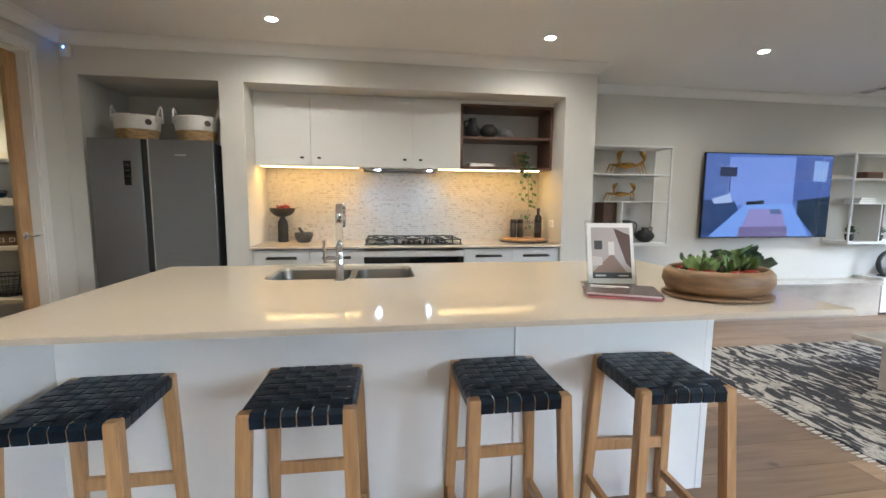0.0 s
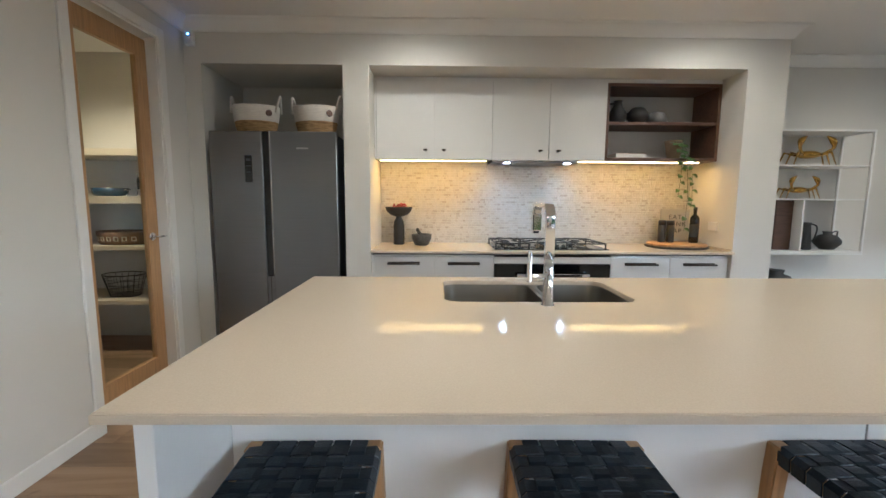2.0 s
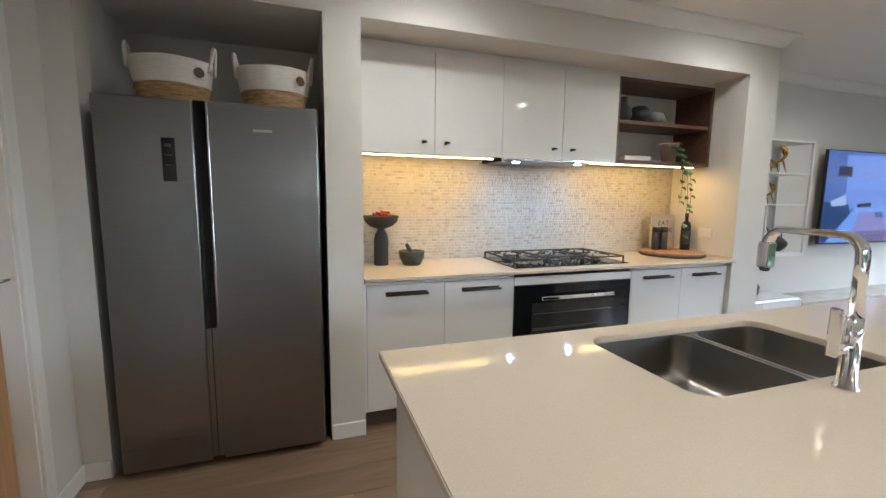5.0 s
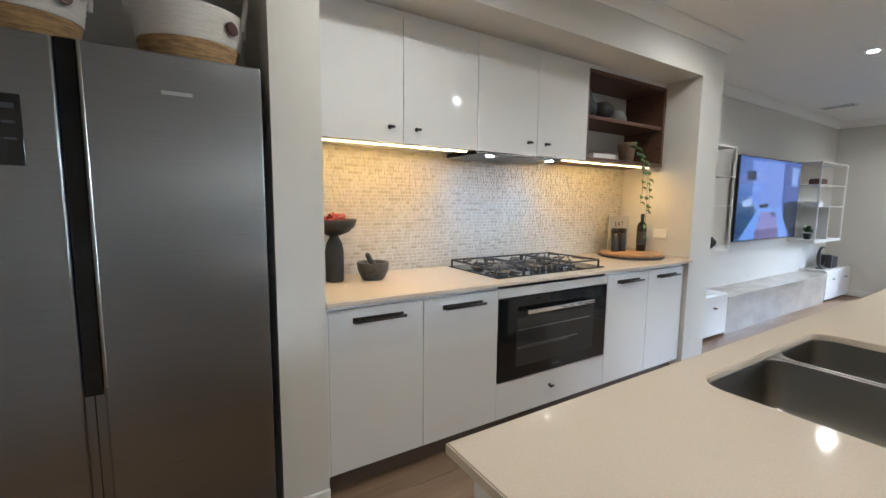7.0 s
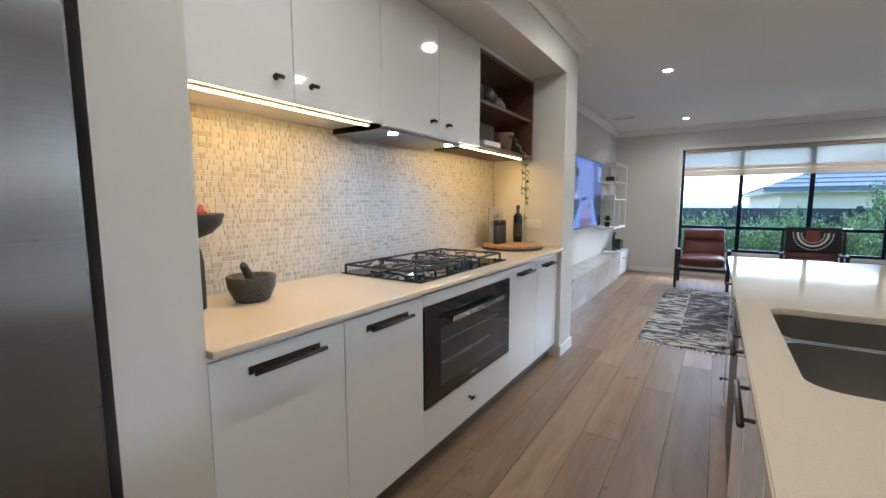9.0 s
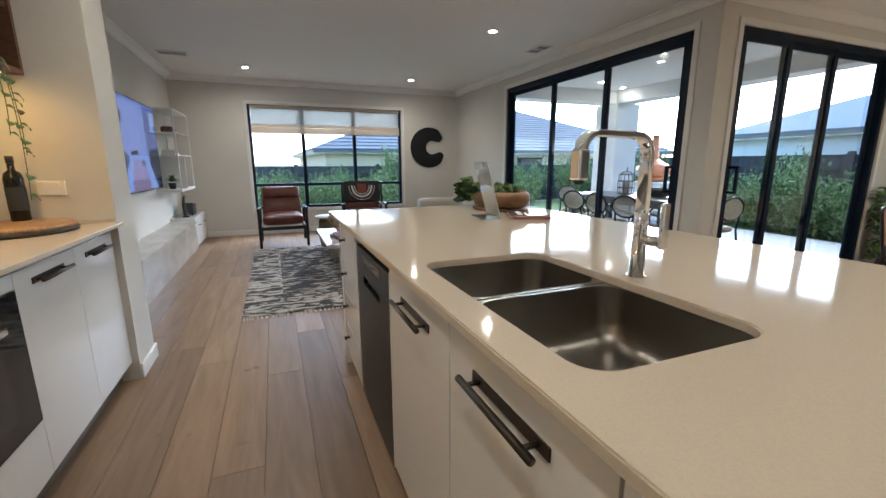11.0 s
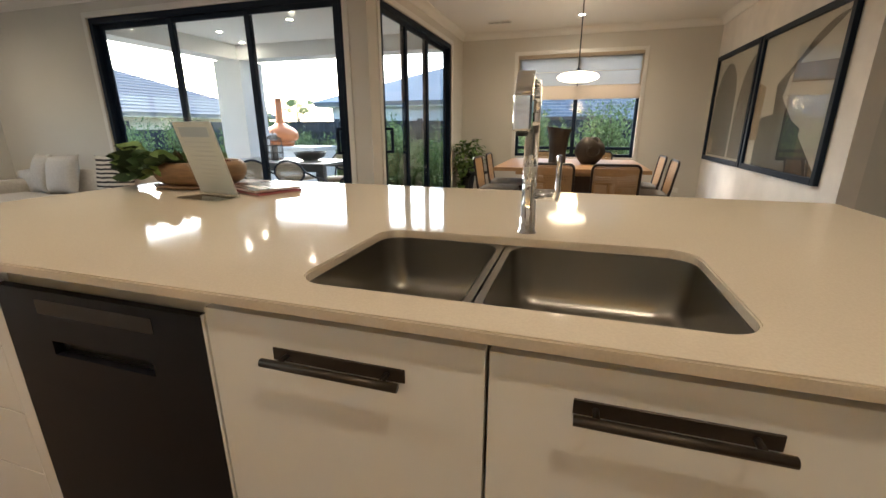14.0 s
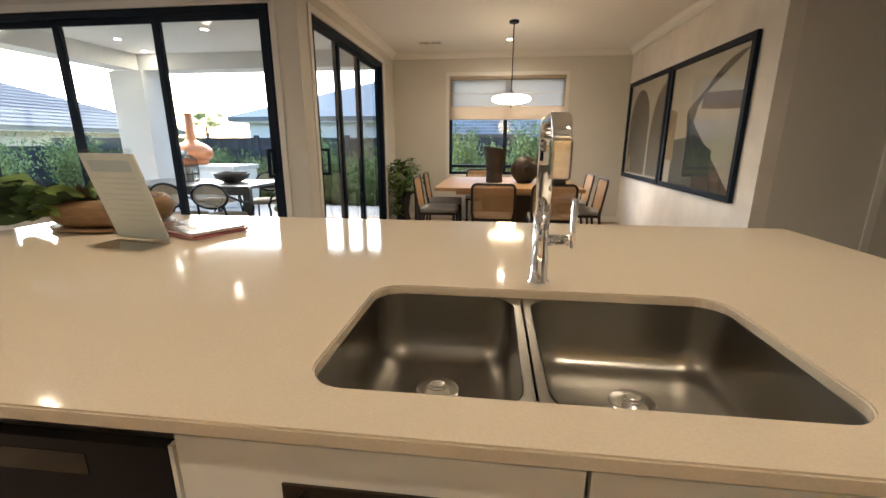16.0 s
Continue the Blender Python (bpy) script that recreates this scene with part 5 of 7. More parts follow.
t = thing("woven_tray", "low brown woven tray with square cut-outs on the pantry shelf", "tray", (-3.26, 4.20, 0.916))
bm = lathe(bmesh.new(), [(0, 0), (0.20, 0), (0.215, 0.02), (0.225, 0.11), (0.215, 0.112), (0.205, 0.02), (0, 0.015)], 40)
bmesh.ops.scale(bm, verts=bm.verts, vec=(1, 0.7, 1))
part("tray", bm, mat("woven_brown", (0.20, 0.11, 0.06), 0.8, vary=0.4, scale=60, bump=0.3, bscale=90), t, "", True)
for k in range(6):
    x = -0.15 + 0.060 * k
    y = -0.7 * math.sqrt(0.2215 ** 2 - x * x)
    o = part("cutout", boxes((-0.017, -0.003, 0.032, 0.017, 0.004, 0.037), (-0.017, -0.003, 0.063, 0.017, 0.004, 0.068), (-0.017, -0.003, 0.037, -0.012, 0.004, 0.063), (0.012, -0.003, 0.037, 0.017, 0.004, 0.063)), CREAM, t)
    o.matrix_basis = pose(x, y, 0, 0, 0, math.degrees(math.atan2(0.7 * 0.7 * x, -y)))


def wire_basket(x):
    t = thing("wire_basket", "black wire basket on the pantry shelf", "wire basket", (x, 4.20, 0.458), 0, "wire baskets in the pantry")
    bm = bmesh.new()
    for z, r in ((0.004, 0.12), (0.05, 0.135), (0.10, 0.15), (0.15, 0.163), (0.19, 0.172)):
        tube(bm, [(r * math.cos(a * math.pi / 10), 0.75 * r * math.sin(a * math.pi / 10), z) for a in range(21)], 0.0028 if z < 0.18 else 0.004, 5)
    for k in range(20):
        c, sn = math.cos(k * math.pi / 10), math.sin(k * math.pi / 10)
        tube(bm, [(0.12 * c, 0.09 * sn, 0.004), (0.172 * c, 0.129 * sn, 0.19)], 0.002, 5)
    for k in range(-4, 5):
        tube(bm, [(k * 0.025, -0.08, 0.004), (k * 0.025, 0.08, 0.004)], 0.002, 5)
    part("wire_frame", bm, BLACKF, t)


wire_basket(-3.30)
wire_basket(-2.92)
# added spot without a fixture, warms the pantry's wall above the top shelf
la = new("pantry_lamp", bpy.data.lights.new("pantry_lamp", "SPOT"))
la.data.energy, la.data.color, la.data.spot_size, la.data.spot_blend, la.data.shadow_soft_size = 12, (1, 0.76, 0.46), radians(140), 0.8, 0.05
la.location = (-3.3, 3.62, 2.56)


# ---- living room ----
tv = thing("television", "large flat black television on the living room wall", "television", (4.515, 4.36, 0.93))
part("back_shell", boxes((-0.70, -0.03, 0.08, 0.70, 0.035, 0.88), bevel=0.01), BLACKF, tv)
part("bezel", boxes((-0.845, -0.062, 0.0, 0.845, -0.031, 0.97), bevel=0.003), BGLASS, tv)


def screen_paint(name, c, k=1.0):
    m = mat(name, (0.01, 0.01, 0.012), 0.12)
    b = m.node_tree.nodes["Principled BSDF"]
    b.inputs["Emission Color"].default_value = (*c, 1)
    b.inputs["Emission Strength"].default_value = 0.12 * k
    return m


scr = part("screen", boxes((-0.835, -0.0632, 0.012, 0.835, -0.0622, 0.96)), screen_paint("screen_wall", (0.10, 0.15, 0.36)), tv, "lit screen with a picture of a bedroom in blue light")


def shot(nm, c, y, *pts):
    bm = bmesh.new()
    bm.faces.new([bm.verts.new((-0.835 + 1.67 * u, -0.0632 - 0.0002 * y, 0.012 + 0.948 * (1 - v))) for u, v in pts])
    part("picture", bm, screen_paint(nm, c), scr)


shot("s_left", (0.09, 0.13, 0.30), 1, (0, 0), (0.18, 0.0), (0.18, 0.72), (0, 1))
shot("s_curtain", (0.19, 0.25, 0.52), 1, (0.18, 0.04), (0.70, 0.02), (0.70, 0.60), (0.18, 0.62))
shot("s_floor", (0.20, 0.30, 0.60), 2, (0.05, 1), (0.32, 0.60), (0.70, 0.60), (0.86, 1))
shot("s_bed", (0.27, 0.22, 0.40), 3, (0.28, 1), (0.36, 0.66), (0.62, 0.66), (0.68, 1))
shot("s_bedfront", (0.17, 0.13, 0.23), 4, (0.28, 1), (0.29, 0.88), (0.67, 0.87), (0.68, 1))
shot("s_sofa", (0.03, 0.05, 0.12), 2, (0, 0.98), (0.0, 0.55), (0.24, 0.57), (0.27, 0.68), (0.05, 1))
shot("s_cushion", (0.38, 0.42, 0.55), 3, (0.06, 0.54), (0.20, 0.47), (0.22, 0.58), (0.08, 0.60))
shot("s_lamp", (0.015, 0.02, 0.05), 3, (0.11, 0.16), (0.24, 0.16), (0.24, 0.27), (0.11, 0.27))
shot("s_pole", (0.03, 0.03, 0.06), 3, (0.185, 0.27), (0.195, 0.27), (0.195, 0.46), (0.185, 0.46))
shot("s_right", (0.07, 0.10, 0.26), 2, (0.70, 0.02), (1, 0.03), (1, 0.55), (0.70, 0.58))
shot("s_desk", (0.012, 0.02, 0.04), 3, (0.74, 0.55), (1, 0.50), (1, 1), (0.90, 1), (0.74, 0.72))
shot("s_window", (0.26, 0.34, 0.54), 3, (0.85, 0.06), (0.97, 0.07), (0.96, 0.32), (0.85, 0.31))
shot("s_table", (0.01, 0.01, 0.02), 4, (0.33, 0.57), (0.47, 0.55), (0.47, 0.60), (0.33, 0.61))
shot("s_tray", (0.10, 0.12, 0.22), 4, (0.52, 0.66), (0.60, 0.66), (0.62, 0.72), (0.53, 0.72))


def rack(x0, label, mirror):
    """A wall-hung open shelf of thin square white bars."""
    t = thing("wall_shelf", label, "shelf", (x0, 4.10, 0.86), 0, "white shelves beside the television")
    W, D, H, b = 0.98, 0.295, 1.06, 0.018
    bm = bmesh.new()
    for x in (0, W - b):
        for y in (0, D - b):
            box(bm, x, y, 0, x + b, y + b, H, 0.001, 1)
    for z in (0.0, H - b):
        for y in (0, D - b):
            box(bm, b, y, z, W - b, y + b, z + b, 0.001, 1)
        for x in (0, W - b):
            box(bm, x, b, z, x + b, D - b, z + b, 0.001, 1)
    part("frame", bm, WHITEM, t)
    for z in (0.02, 0.47, 0.755):
        part("shelf", boxes((b + 0.001, 0.001, z, W - b - 0.001, D - 0.001, z + 0.012), bevel=0.001), WHITEM, t)
    part("top", boxes((b, b, H - 0.012, W - b, D - b, H - 0.002)), WHITEM, t)
    part("divider", boxes((0.42, 0.001, 0.033, 0.435, D, 0.469), bevel=0.001), WHITEM, t)
    part("dark_niche", boxes((0.27, 0.10, 0.033, 0.419, D - 0.001, 0.468)) if not mirror else boxes((0.436, 0.10, 0.033, 0.60, D - 0.001, 0.468)), WALNUT, t)
    return t


rack(2.14, "white steel wall shelf with gold crabs and black vases", False)
rack(5.42, "white steel wall shelf with plants and small ornaments", True)
GOLD = mat("polished_brass", (0.45, 0.27, 0.06), 0.16, 1.0)


def crab(x, z, s):
    t = thing("crab_ornament", "polished gold crab ornament with raised claws on a white shelf", "ornament", (x, 4.24, z), 0, "gold crabs on the shelf")
    bm = lathe(bmesh.new(), [(0, 0.05), (0.05, 0.055), (0.085, 0.07), (0.08, 0.09), (0.045, 0.105), (0, 0.11)], 24)
    bmesh.ops.scale(bm, verts=bm.verts, vec=(s, 0.7 * s, s))
    part("shell", bm, GOLD, t, "", True)
    for sg in (-1, 1):
        for k in range(3):
            part("leg", tube(bmesh.new(), [Vector(p) * s for p in ((sg * 0.07, (k - 1) * 0.03, 0.075), (sg * (0.12 + 0.01 * k), (k - 1) * 0.05, 0.095), (sg * (0.155 + 0.01 * k), (k - 1) * 0.06, 0.002))], [0.009 * s, 0.008 * s, 0.003 * s], 8), GOLD, t, "", True)
        part("claw", tube(bmesh.new(), bez([Vector(p) * s for p in ((sg * 0.07, -0.03, 0.08), (sg * 0.12, -0.06, 0.12), (sg * 0.115, -0.06, 0.17), (sg * 0.07, -0.055, 0.205))], 5), [s * r for r in (0.008, 0.009, 0.01, 0.01, 0.01, 0.011, 0.012, 0.014, 0.018, 0.021, 0.022, 0.020, 0.016, 0.011, 0.006, 0.003)], 8), GOLD, t, "", True)


crab(2.68, 1.628, 1.2)
crab(2.62, 1.342, 0.95)
jug("pitcher", "tall angular matte black pitcher on the white shelf", (2.72, 4.25, 0.893), [(0, 0), (0.06, 0), (0.062, 0.01), (0.045, 0.22), (0.05, 0.24), (0.044, 0.24), (0, 0.22)], [(0.045, 0, 0.23), (0.115, 0, 0.20), (0.10, 0, 0.10), (0.055, 0, 0.05)], "jug")
jug("vase", "round matte black ceramic vase with handles on the shelf", (2.94, 4.25, 0.893), [(0, 0), (0.05, 0), (0.098, 0.05), (0.10, 0.085), (0.065, 0.125), (0.032, 0.135), (0.04, 0.16), (0.033, 0.16), (0, 0.15)], [(0.03, 0, 0.15), (0.085, 0, 0.16), (0.08, 0, 0.105)])
jug("vase", "large dark round ceramic vase on the white media cabinet", (2.47, 4.22, 0.45), [(0, 0), (0.08, 0), (0.15, 0.07), (0.16, 0.14), (0.11, 0.21), (0.06, 0.225), (0.07, 0.26), (0.06, 0.26), (0, 0.25)])


def small_plant(at, label, r, h, n, seed, pot=None, mm=None):
    t = thing("potted_plant", label, "houseplant", at)
    part("pot", lathe(bmesh.new(), [(0, 0), (r * 0.7, 0), (r, h), (r * 0.9, h), (0, h * 0.9)], 20), pot or MATTE, t, "", True)
    rg = random.Random(seed)
    for k in range(n):
        a, el = rg.random() * 6.28, rg.uniform(0.2, 1.3)
        L = rg.uniform(0.6, 1.0) * r * 2.6
        d = Vector((math.cos(a) * math.cos(el), math.sin(a) * math.cos(el), math.sin(el)))
        bm = bmesh.new()
        leaf_mesh(bm, Vector((0, 0, h)) + d * L * 0.35, d, (0, 0, 1), L * 0.7, L * 0.4)
        part("leaf", bm, mm or LEAF, t)


small_plant((5.62, 4.24, 0.893), "small dark green potted plant on the white shelf", 0.05, 0.08, 26, 1)
small_plant((6.0, 4.22, 0.893), "small bright green potted plant on the white shelf", 0.05, 0.07, 30, 2)
t = thing("carved_box", "brown carved timber box on the white shelf", "box", (5.80, 4.24, 1.628))
part("body", boxes((-0.12, -0.07, 0, 0.12, 0.07, 0.085), bevel=0.02), WALNUT, t)
for k in range(3):
    t = thing("book", "pale book stacked on the white shelf", "book", (5.72, 4.24, 1.342 + 0.022 * k), 3 * k, "books on the white shelf")
    part("pages", boxes((-0.12, -0.08, 0.002, 0.118, 0.08, 0.019)), PAPER, t)
    part("cover", boxes((-0.123, -0.083, 0, 0.123, 0.083, 0.0018), (-0.123, -0.083, 0.0192, 0.123, 0.083, 0.021)), mat("pale_cover", (0.45, 0.45, 0.44), 0.6), t)
t = thing("round_ornament", "black crescent ornament on a base on the media cabinet", "ornament", (6.20, 4.22, 0.45))
part("base", boxes((-0.09, -0.04, 0, 0.09, 0.04, 0.02), bevel=0.003), MATTE, t)
part("crescent", tube(bmesh.new(), [(0.14 * math.cos(radians(a)), 0, 0.165 + 0.145 * math.sin(radians(a))) for a in range(60, 331, 15)], [0.006 + 0.02 * math.sin(math.pi * k / 18) for k in range(19)], 10), MATTE, t, "", True)
for k, (x, w, h) in enumerate(((6.36, 0.06, 0.19), (6.45, 0.05, 0.13), (6.55, 0.09, 0.16))):
    t = thing("decor_box", "dark grey decorative box on the media cabinet", "box", (x, 4.22, 0.45), 0, "dark boxes on the media cabinet")
    part("box_body", boxes((-w / 2, -0.07, 0, w / 2, 0.07, h), bevel=0.003), mat("slate_grey", (0.05, 0.05, 0.052), 0.6), t)

# low media cabinet: white drawer boxes either side of a concrete-look bench
CONC = mat("concrete_laminate", (0.44, 0.41, 0.37), 0.25, vary=0.22, scale=2.4, stretch=(1, 2, 2), coat=0.2)
for x0, x1 in ((2.07, 3.14), (5.96, 6.94)):
    t = thing("media_cabinet", "low white two-drawer media cabinet with bronze knobs", "cabinet", ((x0 + x1) / 2, 4.24, 0), 0, "media cabinets")
    w = (x1 - x0) / 2
    part("carcass", boxes((-w, -0.14, 0.03, w, 0.155, 0.45), bevel=0.002), CAB, t)
    for k in (-1, 1):
        d = part("drawer", boxes((min(0.002 * k, k * w), -0.16, 0.035, max(0.002 * k, k * w), -0.142, 0.44), bevel=0.002), CAB, t)
        knob(d, k * w * 0.5, -0.16, 0.32, -1)
t = thing("media_bench", "long low concrete-look bench under the television", "bench", (4.55, 4.24, 0))
part("top", boxes((-1.408, -0.17, 0.37, 1.408, 0.155, 0.41), bevel=0.002), CONC, t)
part("front", boxes((-1.408, -0.15, 0.0, 1.408, -0.13, 0.369), bevel=0.002), CONC, t)
part("core", boxes((-1.40, -0.12, 0.0, 1.40, 0.15, 0.36)), CAB, t)

# rug
def rug_weave(name, light, across, along):
    """Worn pile: cream strokes over charcoal, drawn out along the weft."""
    m = mat(name, (0.1, 0.1, 0.1), 0.95, bump=0.3, bscale=220)
    t = m.node_tree
    co, mp, n1, n2, n3, ad, rp, mx, mr = [t.nodes.new("ShaderNode" + k) for k in ("TexCoord", "Mapping", "TexNoise", "TexNoise", "TexNoise", "Math", "ValToRGB", "Mix", "MapRange")]
    mp.inputs["Scale"].default_value = (across, along, 1)
    links(t, co.outputs["Object"], mp.inputs[0])
    n1.inputs["Scale"].default_value, n1.inputs["Detail"].default_value, n1.inputs["Distortion"].default_value = 1.0, 6, 0.9
    links(t, mp.outputs[0], n1.inputs[0])
    n2.inputs["Scale"].default_value, n2.inputs["Detail"].default_value = 2.6, 3
    links(t, co.outputs["Object"], n2.inputs[0])
    ad.operation, ad.inputs[2].default_value = "MULTIPLY_ADD", -0.15
    ad.inputs[1].default_value = 0.3
    links(t, n2.outputs[0], ad.inputs[0])
    sm = t.nodes.new("ShaderNodeMath")
    links(t, n1.outputs[0], sm.inputs[0])
    links(t, ad.outputs[0], sm.inputs[1])
    p = 0.5 + (0.5 - light) * 0.25
    rp.color_ramp.elements[0].position, rp.color_ramp.elements[1].position = p - 0.012, p + 0.03
    rp.color_ramp.elements[0].color, rp.color_ramp.elements[1].color = (0.032, 0.033, 0.040, 1), (0.50, 0.47, 0.42, 1)
    links(t, sm.outputs[0], rp.inputs[0])
    n3.inputs["Scale"].default_value, n3.inputs["Detail"].default_value = 60, 3
    links(t, co.outputs["Object"], n3.inputs[0])
    mr.inputs[1].default_value, mr.inputs[2].default_value, mr.inputs[4].default_value = 0.45, 0.7, 0.5
    links(t, n3.outputs[0], mr.inputs[0])
    mx.data_type = "RGBA"
    links(t, mr.outputs[0], mx.inputs["Factor"])
    links(t, rp.outputs[0], mx.inputs["A"])
    mx.inputs["B"].default_value = (0.10, 0.098, 0.10, 1)
    links(t, mx.outputs["Result"], t.nodes["Principled BSDF"].inputs["Base Color"])
    return m


rg_m = rug_weave("rug_border", 0.52, 17, 6)
RUGD = rug_weave("rug_field", 0.28, 24, 7)
RUGM = rug_weave("rug_medallion", 0.60, 20, 8)
rug = thing("rug", "black and cream distressed pattern rug with a fringe on the living room floor", "rug", (4.0, 1.95, 0.001))
tagged(rug, "black and cream distressed rug with fringed ends on the floor")
X0, X1, Y0, Y1 = -1.45, 1.45, -1.35, 1.35
part("border", boxes((X0, Y0, 0, X1, Y1, 0.009), bevel=0.002), rg_m, rug)
part("field", boxes((X0 + 0.32, Y0 + 0.3, 0.009, X1 - 0.32, Y1 - 0.3, 0.0105)), RUGD, rug)
part("guard_band", boxes((X0 + 0.32, Y0 + 0.30, 0.0106, X1 - 0.32, Y0 + 0.325, 0.0115), (X0 + 0.32, Y1 - 0.325, 0.0106, X1 - 0.32, Y1 - 0.30, 0.0115), (X0 + 0.32, Y0 + 0.326, 0.0106, X0 + 0.345, Y1 - 0.326, 0.0115), (X1 - 0.345, Y0 + 0.326, 0.0106, X1 - 0.32, Y1 - 0.326, 0.0115)), RUGM, rug)
bm = bmesh.new()
bm.faces.new([bm.verts.new((0.78 * math.cos(a) * (1 + 0.06 * math.cos(12 * a)), 0.62 * math.sin(a) * (1 + 0.06 * math.cos(12 * a)), 0.0118)) for a in [k * math.pi / 48 for k in range(96)]])
part("medallion", bm, RUGM, rug)
bm = bmesh.new()
rng = random.Random(9)
for k in range(130):
    y = Y0 + (Y1 - Y0) * (k + 0.5) / 130
    for s, x in ((-1, X0), (1, X1)):
        a = rng.uniform(-0.012, 0.012)
        box(bm, min(x, x + s * 0.05), y - 0.004 + a, 0.0, max(x, x + s * 0.05), y + 0.004 + a, 0.004)
tagged(part("fringe", bm, COTTON, rug), kind="stuff")

# armchairs
TAN = mat("chestnut_leather", (0.12, 0.030, 0.020), 0.36, vary=0.35, scale=7, bump=0.15, bscale=50)
BLKW = mat("black_stained_timber", (0.012, 0.013, 0.018), 0.35)


def cushion(bm, x0, y0, z0, x1, y1, z1, puff=0.02, m=None):
    """A soft block that bulges in its middle."""
    n = 8
    g = bmesh.new()
    bmesh.ops.create_cube(g, size=2)
    bmesh.ops.subdivide_edges(g, edges=g.edges[:], cuts=n, use_grid_fill=True)
    cx, cy, cz = (x0 + x1) / 2, (y0 + y1) / 2, (z0 + z1) / 2
    hx, hy, hz = (x1 - x0) / 2, (y1 - y0) / 2, (z1 - z0) / 2
    hs = (hx, hy, hz)
    r = min(hs) * 0.7
    for v in g.verts:
        p = [v.co[i] * hs[i] for i in range(3)]
        q = [max(-hs[i] + r, min(hs[i] - r, p[i])) for i in range(3)]
        d = Vector([p[i] - q[i] for i in range(3)])
        if d.length > 1e-6:
            d = d.normalized() * r
        u = v.co
        k = (1 - u.x ** 2) * (1 - u.y ** 2) if hz == min(hs) else ((1 - u.x ** 2) * (1 - u.z ** 2) if hy == min(hs) else (1 - u.y ** 2) * (1 - u.z ** 2))
        ax = hs.index(min(hs))
        v.co = Vector(q) + d
        v.co[ax] += puff * k * (1 if u[ax] > 0 else -1)
        v.co += Vector((cx, cy, cz))
    if m is not None:
        bmesh.ops.transform(g, matrix=m, verts=g.verts)
    vm = [bm.verts.new(v.co) for v in g.verts]
    g.verts.index_update()
    for f in g.faces:
        bm.faces.new([vm[v.index] for v in f.verts])
    g.free()
    return bm


def armchair():
    """Faces -x."""
    t = thing("armchair", "chestnut leather armchair with a black timber frame", "armchair", (0, 0, 0), 0, "leather armchairs")
    for s in (-1, 1):
        part("front_leg", boxes((-0.36, s * 0.33 - 0.02, 0, -0.31, s * 0.33 + 0.02, 0.56), bevel=0.006), BLKW, t)
        bm = boxes((0.30, s * 0.33 - 0.02, 0, 0.345, s * 0.33 + 0.02, 0.52), bevel=0.006)
        part("rear_leg", bm, BLKW, t)
        part("armrest", tube(bmesh.new(), [(-0.40, s * 0.33, 0.575), (-0.1, s * 0.33, 0.57), (0.34, s * 0.33, 0.53)], 0.028, 12, flat=0.5), BLKW, t, "", True)
        part("side_rail", boxes((-0.31, s * 0.30 - 0.012, 0.26, 0.31, s * 0.30 + 0.012, 0.32), bevel=0.004), BLKW, t)
    part("front_rail", boxes((-0.34, -0.31, 0.26, -0.31, 0.31, 0.31), bevel=0.004), BLKW, t)
    m = Matrix.Rotation(radians(-3), 4, "Y")
    part("seat_cushion", cushion(bmesh.new(), -0.34, -0.285, 0.33, 0.26, 0.285, 0.47, 0.03), TAN, t, "", True)
    m = Matrix.Translation((0.22, 0, 0.42)) @ Matrix.Rotation(radians(17), 4, "Y")
    part("lower_back_cushion", cushion(bmesh.new(), -0.06, -0.285, 0.0, 0.06, 0.285, 0.30, 0.02, m), TAN, t, "", True)
    part("head_cushion", cushion(bmesh.new(), -0.075, -0.275, 0.25, 0.055, 0.275, 0.46, 0.03, m), TAN, t, "", True)
    bm = bmesh.new()
    box(bm, 0.062, -0.29, -0.1, 0.085, 0.29, 0.44, 0.005)
    bmesh.ops.transform(bm, matrix=m, verts=bm.verts)
    part("back_frame", bm, BLKW, t)
    return t


ac = armchair()
ac.matrix_basis = pose(5.90, 2.885, 0, 0, 0, 0)
ac2 = copy_thing(ac, pose(6.02, 1.60, 0, 0, 0, -6))
th = thing("throw_blanket", "black and white embroidered throw with tassels over the armchair back", "blanket", (6.02, 1.60, 0), -6)
THR = mat("throw_weave", (0.018, 0.018, 0.022), 0.9, vary=0.4, scale=30, bump=0.4, bscale=120)
m = Matrix.Translation((0.22, 0, 0.42)) @ Matrix.Rotation(radians(17), 4, "Y")
bm = bmesh.new()
box(bm, -0.125, -0.30, 0.14, -0.108, 0.30, 0.49, 0.006)
box(bm, -0.125, -0.30, 0.478, 0.115, 0.30, 0.492, 0.005)
box(bm, 0.10, -0.30, 0.15, 0.113, 0.30, 0.49, 0.005)
bmesh.ops.transform(bm, matrix=m, verts=bm.verts)
part("cloth", bm, THR, th)
for rr, n, w in ((0.125, 18, 0.014), (0.165, 20, 0.024), (0.215, 26, 0.013)):
    for k in range(n):
        a = math.pi + math.pi * k / (n - 1)
        bm = bmesh.new()
        c = (rr * math.cos(a), 0.40 + rr * 1.1 * math.sin(a))
        lathe(bm, [(0, 0), (w * 0.7, 0.001), (0, 0.005)], 6, m @ pose(-0.126, c[0], c[1], 0, -90, 0))
        part("embroidery", bm, COTTON, th)
part("red_panel", cushion(bmesh.new(), -0.131, -0.075, 0.28, -0.126, 0.075, 0.44, 0.0, m), mat("rust_cloth", (0.18, 0.05, 0.035), 0.9), th)
rng = random.Random(4)
